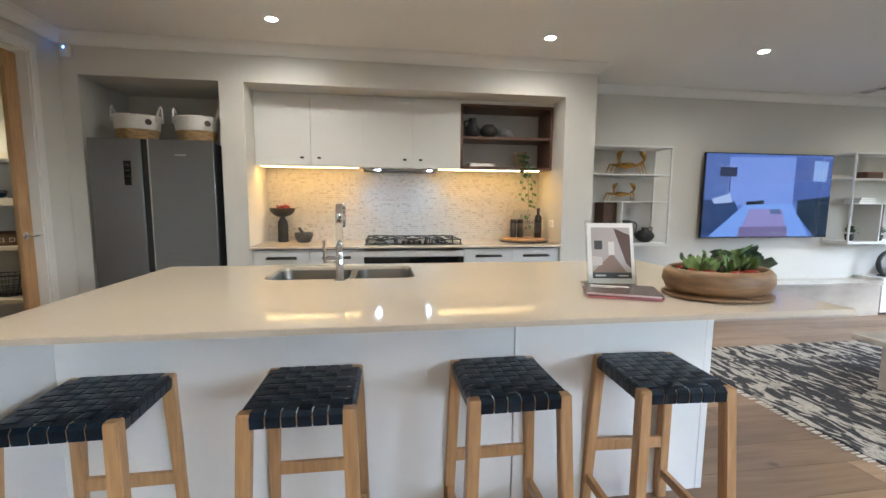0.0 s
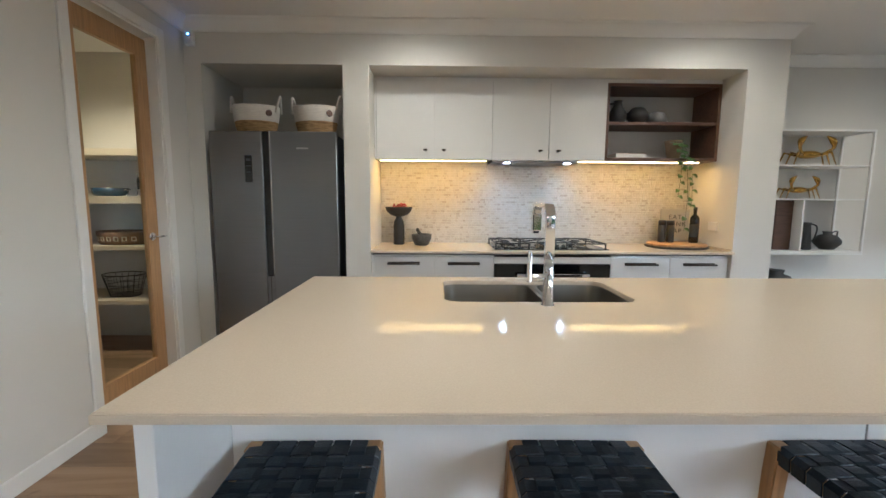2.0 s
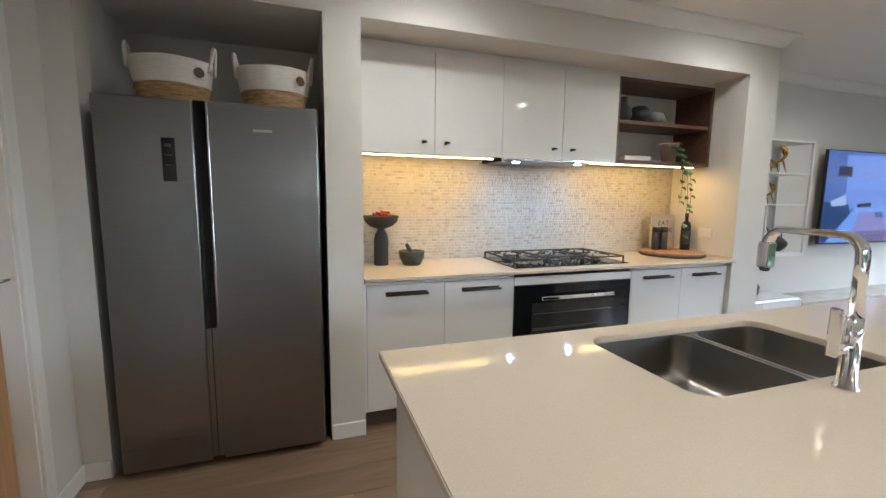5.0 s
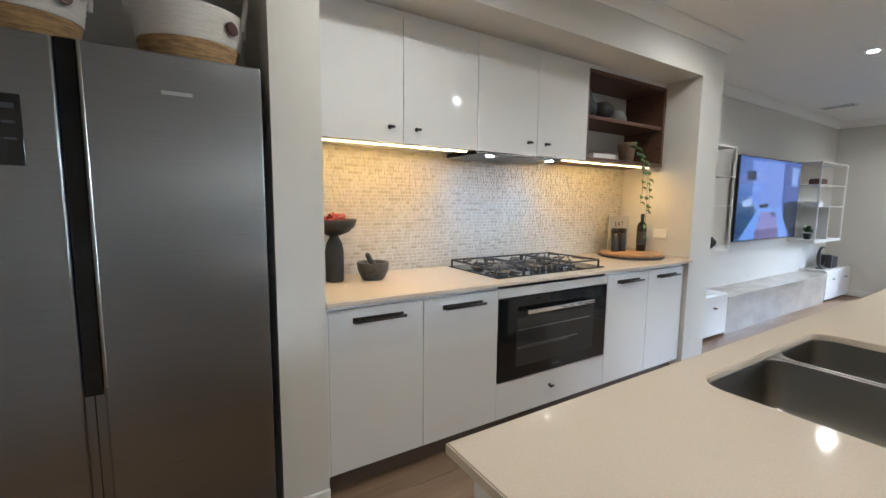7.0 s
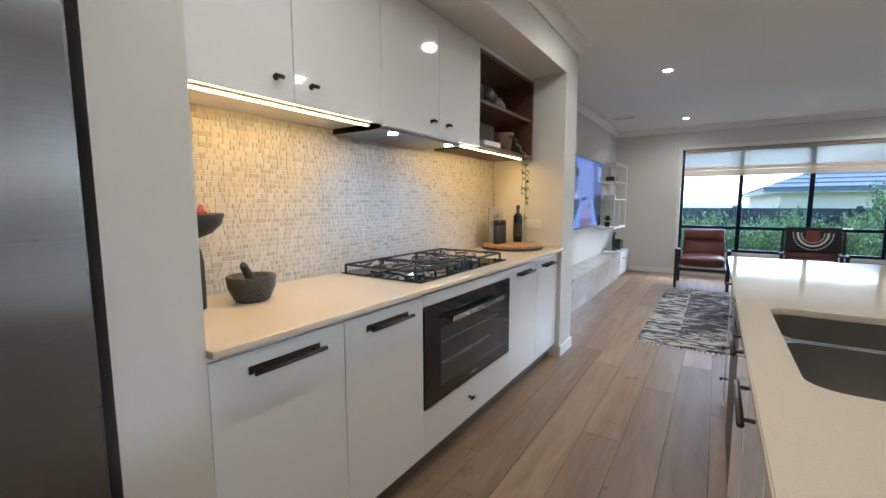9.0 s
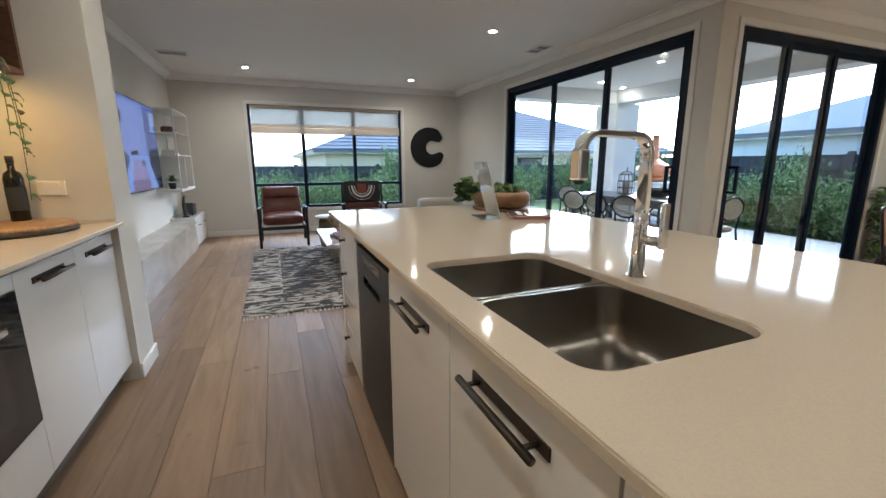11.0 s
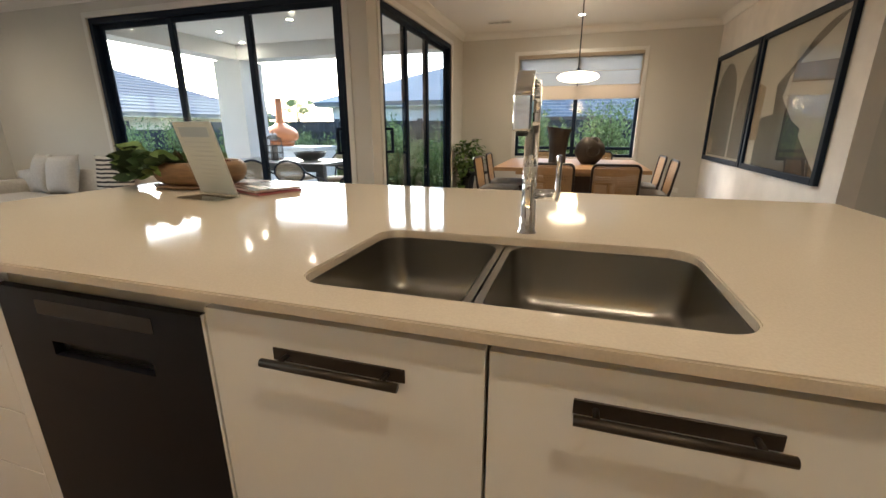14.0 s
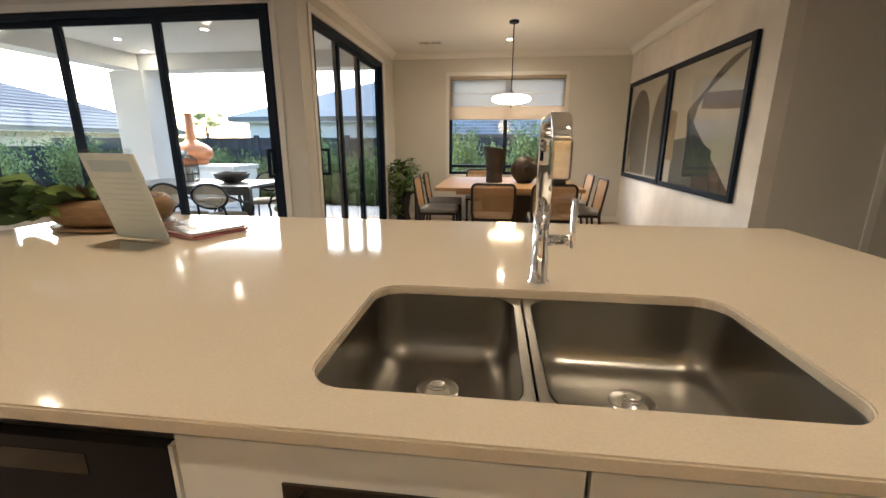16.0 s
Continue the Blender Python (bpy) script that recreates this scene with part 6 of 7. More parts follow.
for s in (-1, 1):
    for k in range(12):
        z = 0.15 + k * 0.027
        p = m @ Vector((-0.11 + rng.uniform(-0.01, 0.01), s * 0.30, z))
        part("tassel", tube(bmesh.new(), [p, p + Vector((-0.01, s * 0.03, -0.02)), p + Vector((-0.01, s * 0.045, -0.065))], [0.006, 0.013, 0.009], 6), THR, th, "", True)

# side table, coffee table and things on it
t = thing("drum_side_table", "round timber side table with a ribbed waist by the armchairs", "side table", (5.36, 2.22, 0))
part("drum", lathe(bmesh.new(), [(0, 0), (0.15, 0), (0.17, 0.02), (0.20, 0.20), (0.185, 0.38), (0.16, 0.44), (0, 0.44)], 36), mat("olive_timber", (0.15, 0.11, 0.055), 0.5, vary=0.3, scale=8), t, "", True)
part("top", lathe(bmesh.new(), [(0, 0.44), (0.235, 0.44), (0.24, 0.45), (0.235, 0.462), (0, 0.464)], 40), mat("travertine", (0.50, 0.44, 0.36), 0.4, vary=0.2, scale=9), t, "", True)
MARB = mat("pale_marble", (0.56, 0.51, 0.46), 0.25, vary=0.3, scale=5, coat=0.3)
t = thing("coffee_table", "pale marble coffee table with slab legs on the rug", "coffee table", (4.03, 2.05, 0.011))
part("top", boxes((-0.58, -0.46, 0.33, 0.62, 0.46, 0.37), bevel=0.004), MARB, t)
for x in (-0.50, 0.42):
    part("slab_leg", boxes((x, -0.32, 0, x + 0.10, 0.32, 0.329), bevel=0.004), MARB, t)
t = thing("upper_table", "small raised marble block table behind the coffee table", "coffee table", (4.62, 1.68, 0.381))
part("block", boxes((-0.28, -0.2, 0, 0.28, 0.2, 0.06), bevel=0.004), MARB, t)
t = thing("tray", "dark red lacquer tray on the coffee table", "tray", (3.83, 2.24, 0.381), 10)
part("base", boxes((-0.2, -0.14, 0, 0.2, 0.14, 0.01), bevel=0.002), mat("red_lacquer", (0.14, 0.02, 0.018), 0.2), t)
part("rim", boxes((-0.2, -0.14, 0.0105, 0.2, -0.128, 0.035), (-0.2, 0.128, 0.0105, 0.2, 0.14, 0.035), (-0.2, -0.127, 0.0105, -0.188, 0.127, 0.035), (0.188, -0.127, 0.0105, 0.2, 0.127, 0.035), bevel=0.002), mat("red_lacquer_rim", (0.15, 0.02, 0.018), 0.2), t)
for k, c in enumerate(((0.5, 0.48, 0.45), (0.12, 0.03, 0.03))):
    t = thing("book", ("cream" if k == 0 else "dark red") + " art book on the tray", "book", (3.83, 2.24, 0.392 + 0.026 * k), 18 + 8 * k, "books on the tray")
    part("pages", boxes((-0.135, -0.10, 0.002, 0.135, 0.10, 0.023)), PAPER, t)
    part("cover", boxes((-0.14, -0.105, 0, 0.14, 0.105, 0.0018), (-0.14, -0.105, 0.0232, 0.14, 0.105, 0.025)), mat("book_cloth_%s" % ("a", "b")[k], c, 0.5), t)
t = thing("knot_ornament", "rounded pale timber knot ornament on the coffee table", "ornament", (4.10, 2.28, 0.381), 30)
part("knot", tube(bmesh.new(), bez([(0.13 * math.cos(a), 0.05 * math.sin(2 * a), 0.135 + 0.10 * math.sin(a)) for a in [k * 0.7854 for k in range(9)]], 5), 0.034, 12), mat("bleached_timber", (0.34, 0.24, 0.15), 0.6, vary=0.4, scale=9), t, "", True)

# sofa along the patio wall
BOUC = mat("cream_boucle", (0.50, 0.47, 0.42), 0.95, vary=0.12, scale=40, bump=0.5, bscale=130)
so = thing("sofa", "cream fabric sofa with loose cushions beside the patio door", "sofa", (5.15, 0.12, 0))
part("base", boxes((-1.15, -0.48, 0.08, 1.15, 0.44, 0.30), bevel=0.03), BOUC, so)
part("backrest", cushion(bmesh.new(), -1.15, -0.52, 0.25, 1.15, -0.28, 0.72, 0.02), BOUC, so, "", True)
for s in (-1, 1):
    part("arm", cushion(bmesh.new(), s * 1.05 - 0.12, -0.50, 0.08, s * 1.05 + 0.12, 0.46, 0.60, 0.02), BOUC, so, "", True)
    part("seat_cushion", cushion(bmesh.new(), min(0.01 * s, s * 0.92), -0.28, 0.28, max(0.01 * s, s * 0.92), 0.46, 0.46, 0.02), BOUC, so, "", True)
    part("foot", boxes((s * 1.0 - 0.03, -0.4, 0, s * 1.0 + 0.03, -0.34, 0.08), (s * 1.0 - 0.03, 0.3, 0, s * 1.0 + 0.03, 0.36, 0.08)), BLKW, so)


def scatter(at, rz, rx, label, material, w=0.46):
    t = thing("scatter_cushion", label, "cushion", at, rz, "cushions on the sofa")
    bm = bmesh.new()
    n = 12
    for sd in (1, -1):
        g = [[bm.verts.new(((u / n - 0.5) * w * (1 - 0.10 * (1 - (2 * v / n - 1) ** 2)), sd * 0.085 * max(0, (1 - (2 * u / n - 1) ** 2) * (1 - (2 * v / n - 1) ** 2)) ** 0.45, (v / n) * w * 1.0 - 0.05 * w * (1 - (2 * u / n - 1) ** 2) * (v / n * 2 - 1))) for v in range(n + 1)] for u in range(n + 1)]
        for i in range(n):
            for j in range(n):
                q = (g[i][j], g[i + 1][j], g[i + 1][j + 1], g[i][j + 1])
                bm.faces.new(q if sd < 0 else q[::-1])
    bmesh.ops.remove_doubles(bm, verts=bm.verts, dist=0.0005)
    bmesh.ops.rotate(bm, verts=bm.verts, matrix=Matrix.Rotation(radians(rx), 3, "X"))
    part("cover", bm, material, t, "", True)


scatter((5.62, -0.02, 0.46), -12, 14, "cream cotton scatter cushion leaning on the sofa", BOUC)
scatter((5.25, -0.02, 0.46), 6, 12, "pale linen scatter cushion on the sofa", mat("pale_linen", (0.55, 0.53, 0.50), 0.9, vary=0.1, scale=60))
STRIPE = mat("striped_cloth", (0.6, 0.58, 0.54), 0.9)
t = STRIPE.node_tree
wv, co, rp = t.nodes.new("ShaderNodeTexWave"), t.nodes.new("ShaderNodeTexCoord"), t.nodes.new("ShaderNodeValToRGB")
wv.inputs["Scale"].default_value, wv.inputs["Distortion"].default_value = 7, 2.0
wv.bands_direction = "Z"
links(t, co.outputs["Object"], wv.inputs[0])
links(t, wv.outputs[0], rp.inputs[0])
rp.color_ramp.elements[0].position, rp.color_ramp.elements[1].position = 0.35, 0.45
rp.color_ramp.elements[0].color, rp.color_ramp.elements[1].color = (0.02, 0.02, 0.025, 1), (0.6, 0.57, 0.52, 1)
links(t, rp.outputs[0], t.nodes["Principled BSDF"].inputs["Base Color"])
scatter((4.42, -0.02, 0.46), 14, 12, "black and cream patterned scatter cushion on the sofa", STRIPE)

# round black wall art, open at one side
wa = thing("wall_disc", "black textured crescent disc hanging on the living room wall", "wall art", (6.93, 0.075, 1.52))
bm = bmesh.new()
rng = random.Random(2)
N = 64
cols = []
for k in range(N + 1):
    a = radians(205 + 300 * k / N)
    tp = min(1, min(k, N - k) / 6)
    inner = 0.13 + (1 - tp) * 0.05
    outer = 0.385 - (1 - tp) * 0.05
    col = []
    for j in range(7):
        r = inner + (outer - inner) * j / 6 + rng.uniform(-0.004, 0.004)
        dz = -0.028 * math.sin(math.pi * j / 6) - rng.uniform(0, 0.006)
        cy = -0.06 * (1 - j / 6)
        col.append(bm.verts.new((dz, r * math.cos(a) + cy, r * math.sin(a))))
    col.append(bm.verts.new((0.018, outer * math.cos(a), outer * math.sin(a))))
    col.append(bm.verts.new((0.018, inner * math.cos(a) - 0.06, inner * math.sin(a))))
    cols.append(col)
for a, b in zip(cols, cols[1:]):
    for j in range(9):
        bm.faces.new((a[j], a[(j + 1) % 9], b[(j + 1) % 9], b[j]))
bm.faces.new(cols[0])
bm.faces.new(cols[-1][::-1])
bmesh.ops.recalc_face_normals(bm, faces=bm.faces)
part("disc", bm, mat("black_fibre", (0.008, 0.009, 0.011), 0.9, bump=0.8, bscale=90), wa)

# ---- dining room ----
DOAK = mat("dining_oak", (0.42, 0.245, 0.12), 0.4, vary=0.22, scale=4, stretch=(1, 14, 14), bump=0.03, bscale=30)
TX, TY = -0.21, -2.39
dt = thing("dining_table", "oak dining table with a dark central pedestal", "dining table", (TX, TY, 0))
for k in range(6):
    part("top_plank", boxes((-0.83 + k * 0.2767, -0.79, 0.715, -0.83 + (k + 1) * 0.2767 - 0.0008, 0.79, 0.755), bevel=0.0015), DOAK, dt)
part("apron", boxes((-0.60, -0.6, 0.66, 0.60, 0.6, 0.714)), DOAK, dt)
part("pedestal", boxes((-0.30, -0.30, 0, 0.30, 0.30, 0.66), bevel=0.01), mat("smoked_oak", (0.05, 0.03, 0.02), 0.4, vary=0.3, scale=5, stretch=(10, 10, 1)), dt)
CANE = mat("cane", (0.44, 0.27, 0.13), 0.6, vary=0.15, scale=30)
SEAT = mat("grey_wool_seat", (0.34, 0.33, 0.31), 0.95, vary=0.1, scale=80, bump=0.3, bscale=160)
ESP = mat("espresso_timber", (0.018, 0.009, 0.007), 0.3)


def rloop(x0, z0, x1, z1, r, y, lean):
    return [(x, y + lean * (z - z0), z) for x, z in rrect(x0, z0, x1, z1, r, 6)]


def dining_chair():
    """Faces +y; the back is at -y."""
    t = thing("dining_chair", "dark timber dining chair with cane back and grey seat", "chair", (0, 0, 0), 0, "chairs round the dining table")
    loop = rloop(-0.22, 0.46, 0.22, 0.835, 0.05, -0.22, -0.16)
    part("back_frame", tube(bmesh.new(), loop + loop[:2], 0.0135, 8), ESP, t, "", True)
    bm = bmesh.new()
    for k in range(26):
        x = -0.205 + 0.41 * k / 25
        box(bm, x - 0.0048, -0.002, 0.0, x + 0.0048, 0.0, 0.37)
    for k in range(22):
        z = 0.37 * k / 21
        box(bm, -0.21, 0.0005, z - 0.0045, 0.21, 0.002, z + 0.0045)
    bmesh.ops.transform(bm, matrix=Matrix.Translation((0, -0.221, 0.463)) @ Matrix.Rotation(math.atan(0.16), 4, "X"), verts=bm.verts)
    tagged(part("cane_panel", bm, CANE, t), kind="stuff")
    for s in (-1, 1):
        part("front_leg", tube(bmesh.new(), [(s * 0.20, 0.20, 0.43), (s * 0.205, 0.215, 0)], [0.018, 0.012], 10), ESP, t, "", True)
        part("rear_leg", tube(bmesh.new(), [(s * 0.212, -0.225, 0.52), (s * 0.21, -0.215, 0.42), (s * 0.21, -0.27, 0)], [0.015, 0.018, 0.012], 10), ESP, t, "", True)
    part("seat_frame", boxes((-0.225, -0.225, 0.405, 0.225, 0.225, 0.435), bevel=0.006), ESP, t)
    part("seat_pad", cushion(bmesh.new(), -0.22, -0.205, 0.435, 0.22, 0.225, 0.485, 0.012), SEAT, t, "", True)
    return t


c1 = dining_chair()
c1.matrix_basis = pose(-0.045, -1.50, 0, 0, 0, 180)
for x, y, r in ((-0.655, -1.50, 181), (TX + 0.36, TY - 0.98, 2), (TX - 0.36, TY - 1.0, -1), (TX + 0.83, TY + 0.36, 90), (TX + 0.83, TY - 0.34, 92), (TX - 0.84, TY + 0.34, -91), (TX - 0.84, TY - 0.36, -90)):
    copy_thing(c1, pose(x, y, 0, 0, 0, r))
AGED = mat("charred_vessel", (0.012, 0.010, 0.009), 0.6, vary=0.6, scale=5, bump=0.6, bscale=18, color2=(0.035, 0.026, 0.02))
rng = random.Random(8)
v1 = thing("tall_vessel", "tall flared charred timber vessel on the dining table", "vase", (-0.05, -2.36, 0.755))
bm = lathe(bmesh.new(), [(0, 0), (0.10, 0), (0.105, 0.02), (0.10, 0.12), (0.112, 0.25), (0.135, 0.37), (0.15, 0.43), (0.138, 0.43), (0.115, 0.34), (0.09, 0.2), (0, 0.18)], 22)
for v in bm.verts:
    a = math.atan2(v.co.y, v.co.x)
    v.co.x *= 1 + 0.05 * math.sin(3 * a) + rng.uniform(-0.02, 0.02)
    v.co.z += 0.02 * math.cos(a) * (v.co.z > 0.3)
part("vessel", bm, AGED, v1)
v2 = thing("round_vessel", "squat charred timber vessel with an oval opening on the table", "vase", (-0.43, -2.36, 0.755), 20)
bm = lathe(bmesh.new(), [(0, 0), (0.09, 0), (0.13, 0.05), (0.18, 0.15), (0.17, 0.24), (0.12, 0.29), (0.09, 0.285), (0.11, 0.24), (0.13, 0.16), (0, 0.08)], 26)
for v in bm.verts:
    a = math.atan2(v.co.y, v.co.x)
    v.co.z += 0.035 * math.sin(2 * a) * (v.co.z > 0.1) + rng.uniform(-0.004, 0.004)
part("vessel", bm, AGED, v2, "", True)
part("side_opening", tube(bmesh.new(), [(0.075 * math.cos(k * 0.4488) + 0.02, 0.165 + 0.008 * math.sin(k), 0.16 + 0.055 * math.sin(k * 0.4488)) for k in range(15)], 0.012, 8), AGED, v2, "", True)

pd = thing("pendant_lamp", "flat opal glass dish pendant on a black rod over the table", "pendant lamp", (-0.22, -2.20, CH))
part("ceiling_rose", lathe(bmesh.new(), [(0, 0), (0.055, 0), (0.055, -0.022), (0.048, -0.028), (0, -0.028)], 28), BLACKF, pd, "", True)
part("rod", tube(bmesh.new(), [(0, 0, -0.028), (0, 0, -0.74)], 0.006, 10), BLACKF, pd, "", True)
part("cap", lathe(bmesh.new(), [(0.0, -0.74), (0.01, -0.742), (0.03, -0.775), (0.11, -0.785), (0.115, -0.79), (0, -0.79)], 32), BLACKF, pd, "", True)
part("glass_shade", lathe(bmesh.new(), [(0, -0.791), (0.12, -0.793), (0.205, -0.812), (0.235, -0.84), (0.22, -0.868), (0.15, -0.89), (0.06, -0.90), (0, -0.901)], 44), glow("opal_glow", (1.0, 0.80, 0.52), 1.3), pd, "", True)
part("finial", tube(bmesh.new(), [(0, 0, -0.901), (0, 0, -0.945)], 0.005, 8), BLACKF, pd)
la = new("pendant_light", bpy.data.lights.new("pendant_light", "POINT"))
la.data.energy, la.data.color, la.data.shadow_soft_size = 1.6, (1, 0.72, 0.38), 0.12
la.location = (-0.22, -2.20, CH - 1.03)

# framed pictures
for k, (y0, y1) in enumerate(((-2.235, -0.66), (-3.72, -2.27))):
    t = thing("framed_print", ("wide " if k == 0 else "smaller ") + "black framed abstract print behind glass", "picture", (-2.035, (y0 + y1) / 2, 0.757), 0, "framed prints on the feature wall")
    h = (y1 - y0) / 2
    fw = 0.055
    Z = 1.33
    for a0, z0, a1, z1 in ring(-h, 0, h, Z, fw):
        part("frame_rail", boxes((0.001, a0, z0, 0.04, a1, z1), bevel=0.004), BLACKF, t)
    pr = part("print_sheet", boxes((0.001, -h + fw, fw, 0.012, h - fw, Z - fw)), mat("print_paper", (0.56, 0.48, 0.42), 0.6, vary=0.12, scale=4), t)

    def shape(nm, c, off, pts):
        bm = bmesh.new()
        bm.faces.new([bm.verts.new((0.012 + 0.0006 * off, -h + fw + (2 * h - 2 * fw) * u, fw + (Z - 2 * fw) * v)) for u, v in pts])
        bmesh.ops.recalc_face_normals(bm, faces=bm.faces)
        part("painted_shape", bm, mat(nm, c, 0.6, vary=0.35, scale=5, bump=0.1), pr)
    arc = lambda cx, cy, rx, ry, a0, a1: [(cx + rx * math.cos(radians(a)), cy + ry * math.sin(radians(a))) for a in range(a0, a1 + 1, 10)]
    if k == 0:
        shape("paint_umber", (0.085, 0.055, 0.04), 1, [(0.30, 0.62)] + arc(1.0, 0.35, 0.62, 0.62, 90, 180) + [(0.38, 0.0), (1.0, 0.0)])
        shape("paint_black", (0.03, 0.027, 0.025), 2, [(0.12, 0), (0.72, 0), (0.72, 0.30), (0.45, 0.42), (0.12, 0.38)])
        shape("paint_ochre", (0.30, 0.18, 0.08), 3, [(0.02, 0.2), (0.14, 0.2), (0.14, 0.62), (0.02, 0.66)])
        shape("paint_rust", (0.15, 0.075, 0.05), 3, [(0.50, 0.62), (0.98, 0.58), (0.98, 0.70), (0.52, 0.74)])
    else:
        shape("paint_umber2", (0.07, 0.05, 0.038), 1, arc(0.33, 0.55, 0.28, 0.38, 0, 180) + [(0.05, 0.02), (0.61, 0.02)])
        shape("paint_brown2", (0.10, 0.065, 0.045), 1, arc(0.98, 0.35, 0.32, 0.58, 90, 180) + [(0.66, 0.02), (0.98, 0.02)])
        shape("paint_sand", (0.34, 0.25, 0.17), 3, [(0.04, 0.04), (0.18, 0.04), (0.18, 0.20), (0.04, 0.20)])
    g = part("pane", boxes((0.018, -h + fw, fw, 0.020, h - fw, Z - fw)), GLASS, t)

# corner plant on a stool
t = thing("plant_stool", "black three-legged stool in the dining room corner", "stool", (1.17, -3.30, 0))
part("top", lathe(bmesh.new(), [(0, 0.50), (0.14, 0.50), (0.15, 0.515), (0.14, 0.53), (0, 0.53)], 30), MATTE, t, "", True)
for a in (30, 150, 270):
    c, s_ = math.cos(radians(a)), math.sin(radians(a))
    part("leg", tube(bmesh.new(), bez([(0.05 * c, 0.05 * s_, 0.50), (0.12 * c, 0.12 * s_, 0.42), (0.13 * c, 0.13 * s_, 0.2), (0.12 * c, 0.12 * s_, 0)], 5), 0.028, 10), MATTE, t, "", True)
t = thing("plant_stand", "second black stool beside the corner plant", "stool", (1.38, -3.42, 0))
part("drum", lathe(bmesh.new(), [(0, 0), (0.12, 0), (0.09, 0.2), (0.12, 0.42), (0, 0.42)], 28), MATTE, t, "", True)
pp = thing("corner_plant", "bushy trailing green plant in a black pot in the corner", "houseplant", (1.36, -3.42, 0.42))
part("pot", lathe(bmesh.new(), [(0, 0), (0.09, 0), (0.12, 0.2), (0.11, 0.2), (0, 0.18)], 28), MATTE, pp, "", True)
rng = random.Random(31)
for k in range(300):
    a, el = rng.random() * 6.28, rng.uniform(-1.0, 1.4)
    r = rng.uniform(0.08, 0.30)
    c = Vector((math.cos(a) * math.cos(el) * r, math.sin(a) * math.cos(el) * r, 0.30 + math.sin(el) * r * 1.0))
    if k % 5 == 0:
        c = Vector((0.10 + rng.uniform(-0.08, 0.06), 0.13 + rng.uniform(-0.04, 0.06), rng.uniform(-0.30, 0.25)))
    bm = bmesh.new()
    leaf_mesh(bm, c, (math.cos(a), math.sin(a), rng.uniform(-0.6, 0.6)), (0, 0, 1), rng.uniform(0.07, 0.115), rng.uniform(0.055, 0.085))
    part("leaf", bm, LET if k % 3 else LEAF, pp)

# ---- covered patio ----
GZ = -0.16
PLAST = mat("white_render", (0.70, 0.70, 0.69), 0.8, vary=0.06, scale=3, bump=0.1, bscale=80)
struct("patio_paving", boxes((1.72, -5.2, GZ - 0.1, 7.3, -0.65, -0.03)), mat("pale_paving", (0.30, 0.288, 0.27), 0.8, vary=0.12, scale=5), "pale paving of the covered patio")
struct("path_paving", boxes((-6, -5.4, GZ - 0.1, 1.71, -4.6, GZ + 0.01), (7.31, -4.2, GZ - 0.1, 8.4, 8, GZ + 0.01)), mat("pale_concrete", (0.50, 0.48, 0.45), 0.85, vary=0.1, scale=4), "pale concrete garden path")
struct("lawn", boxes((-12, -9.5, GZ - 0.02, 16, 10, GZ + 0.003)), mat("lawn_green", (0.09, 0.16, 0.035), 0.95, vary=0.4, scale=25, bump=0.5, bscale=150), "green lawn round the house")
struct("ceiling_patio", boxes((1.72, -3.6, 2.50, 5.8, -0.65, 2.60)), CEIL, "white ceiling of the covered patio")
struct("patio_beam", boxes((1.72, -3.35, 2.28, 5.25, -2.98, 2.50), (5.25, -3.35, 2.28, 5.62, -0.65, 2.50)), PLAST, "white rendered beams round the covered patio")
struct("patio_column", boxes((5.18, -3.48, GZ, 5.72, -2.94, 2.28), bevel=0.005), PLAST, "white rendered square patio column")
struct("roof", boxes((-5.7, -4.05, 2.75, 1.75, 4.6, 2.95), (1.75, -3.9, 2.62, 7.3, 4.6, 2.95)), mat("house_roof", (0.1, 0.1, 0.11), 0.8), "dark roof over the house")
for x, y in ((3.3, -1.8), (4.7, -2.1), (4.95, -2.8)):
    downlight(x, y, 2.50, 0)

ot = thing("outdoor_table", "dark slatted outdoor dining table on the patio", "outdoor table", (3.75, -2.0, -0.03))
GREYP = mat("charcoal_table", (0.035, 0.045, 0.055), 0.35)
part("tabletop", boxes((-0.92, -0.45, 0.735, 0.92, 0.45, 0.77), bevel=0.004), GREYP, ot)
for sx in (-1, 1):
    for sy in (-1, 1):
        part("leg", boxes((sx * 0.87 - 0.04, sy * 0.40 - 0.04, 0, sx * 0.87 + 0.04, sy * 0.40 + 0.04, 0.735), bevel=0.003), GREYP, ot)
part("apron", boxes((-0.83, -0.42, 0.66, 0.83, -0.39, 0.734), (-0.83, 0.39, 0.66, 0.83, 0.42, 0.734)), GREYP, ot)


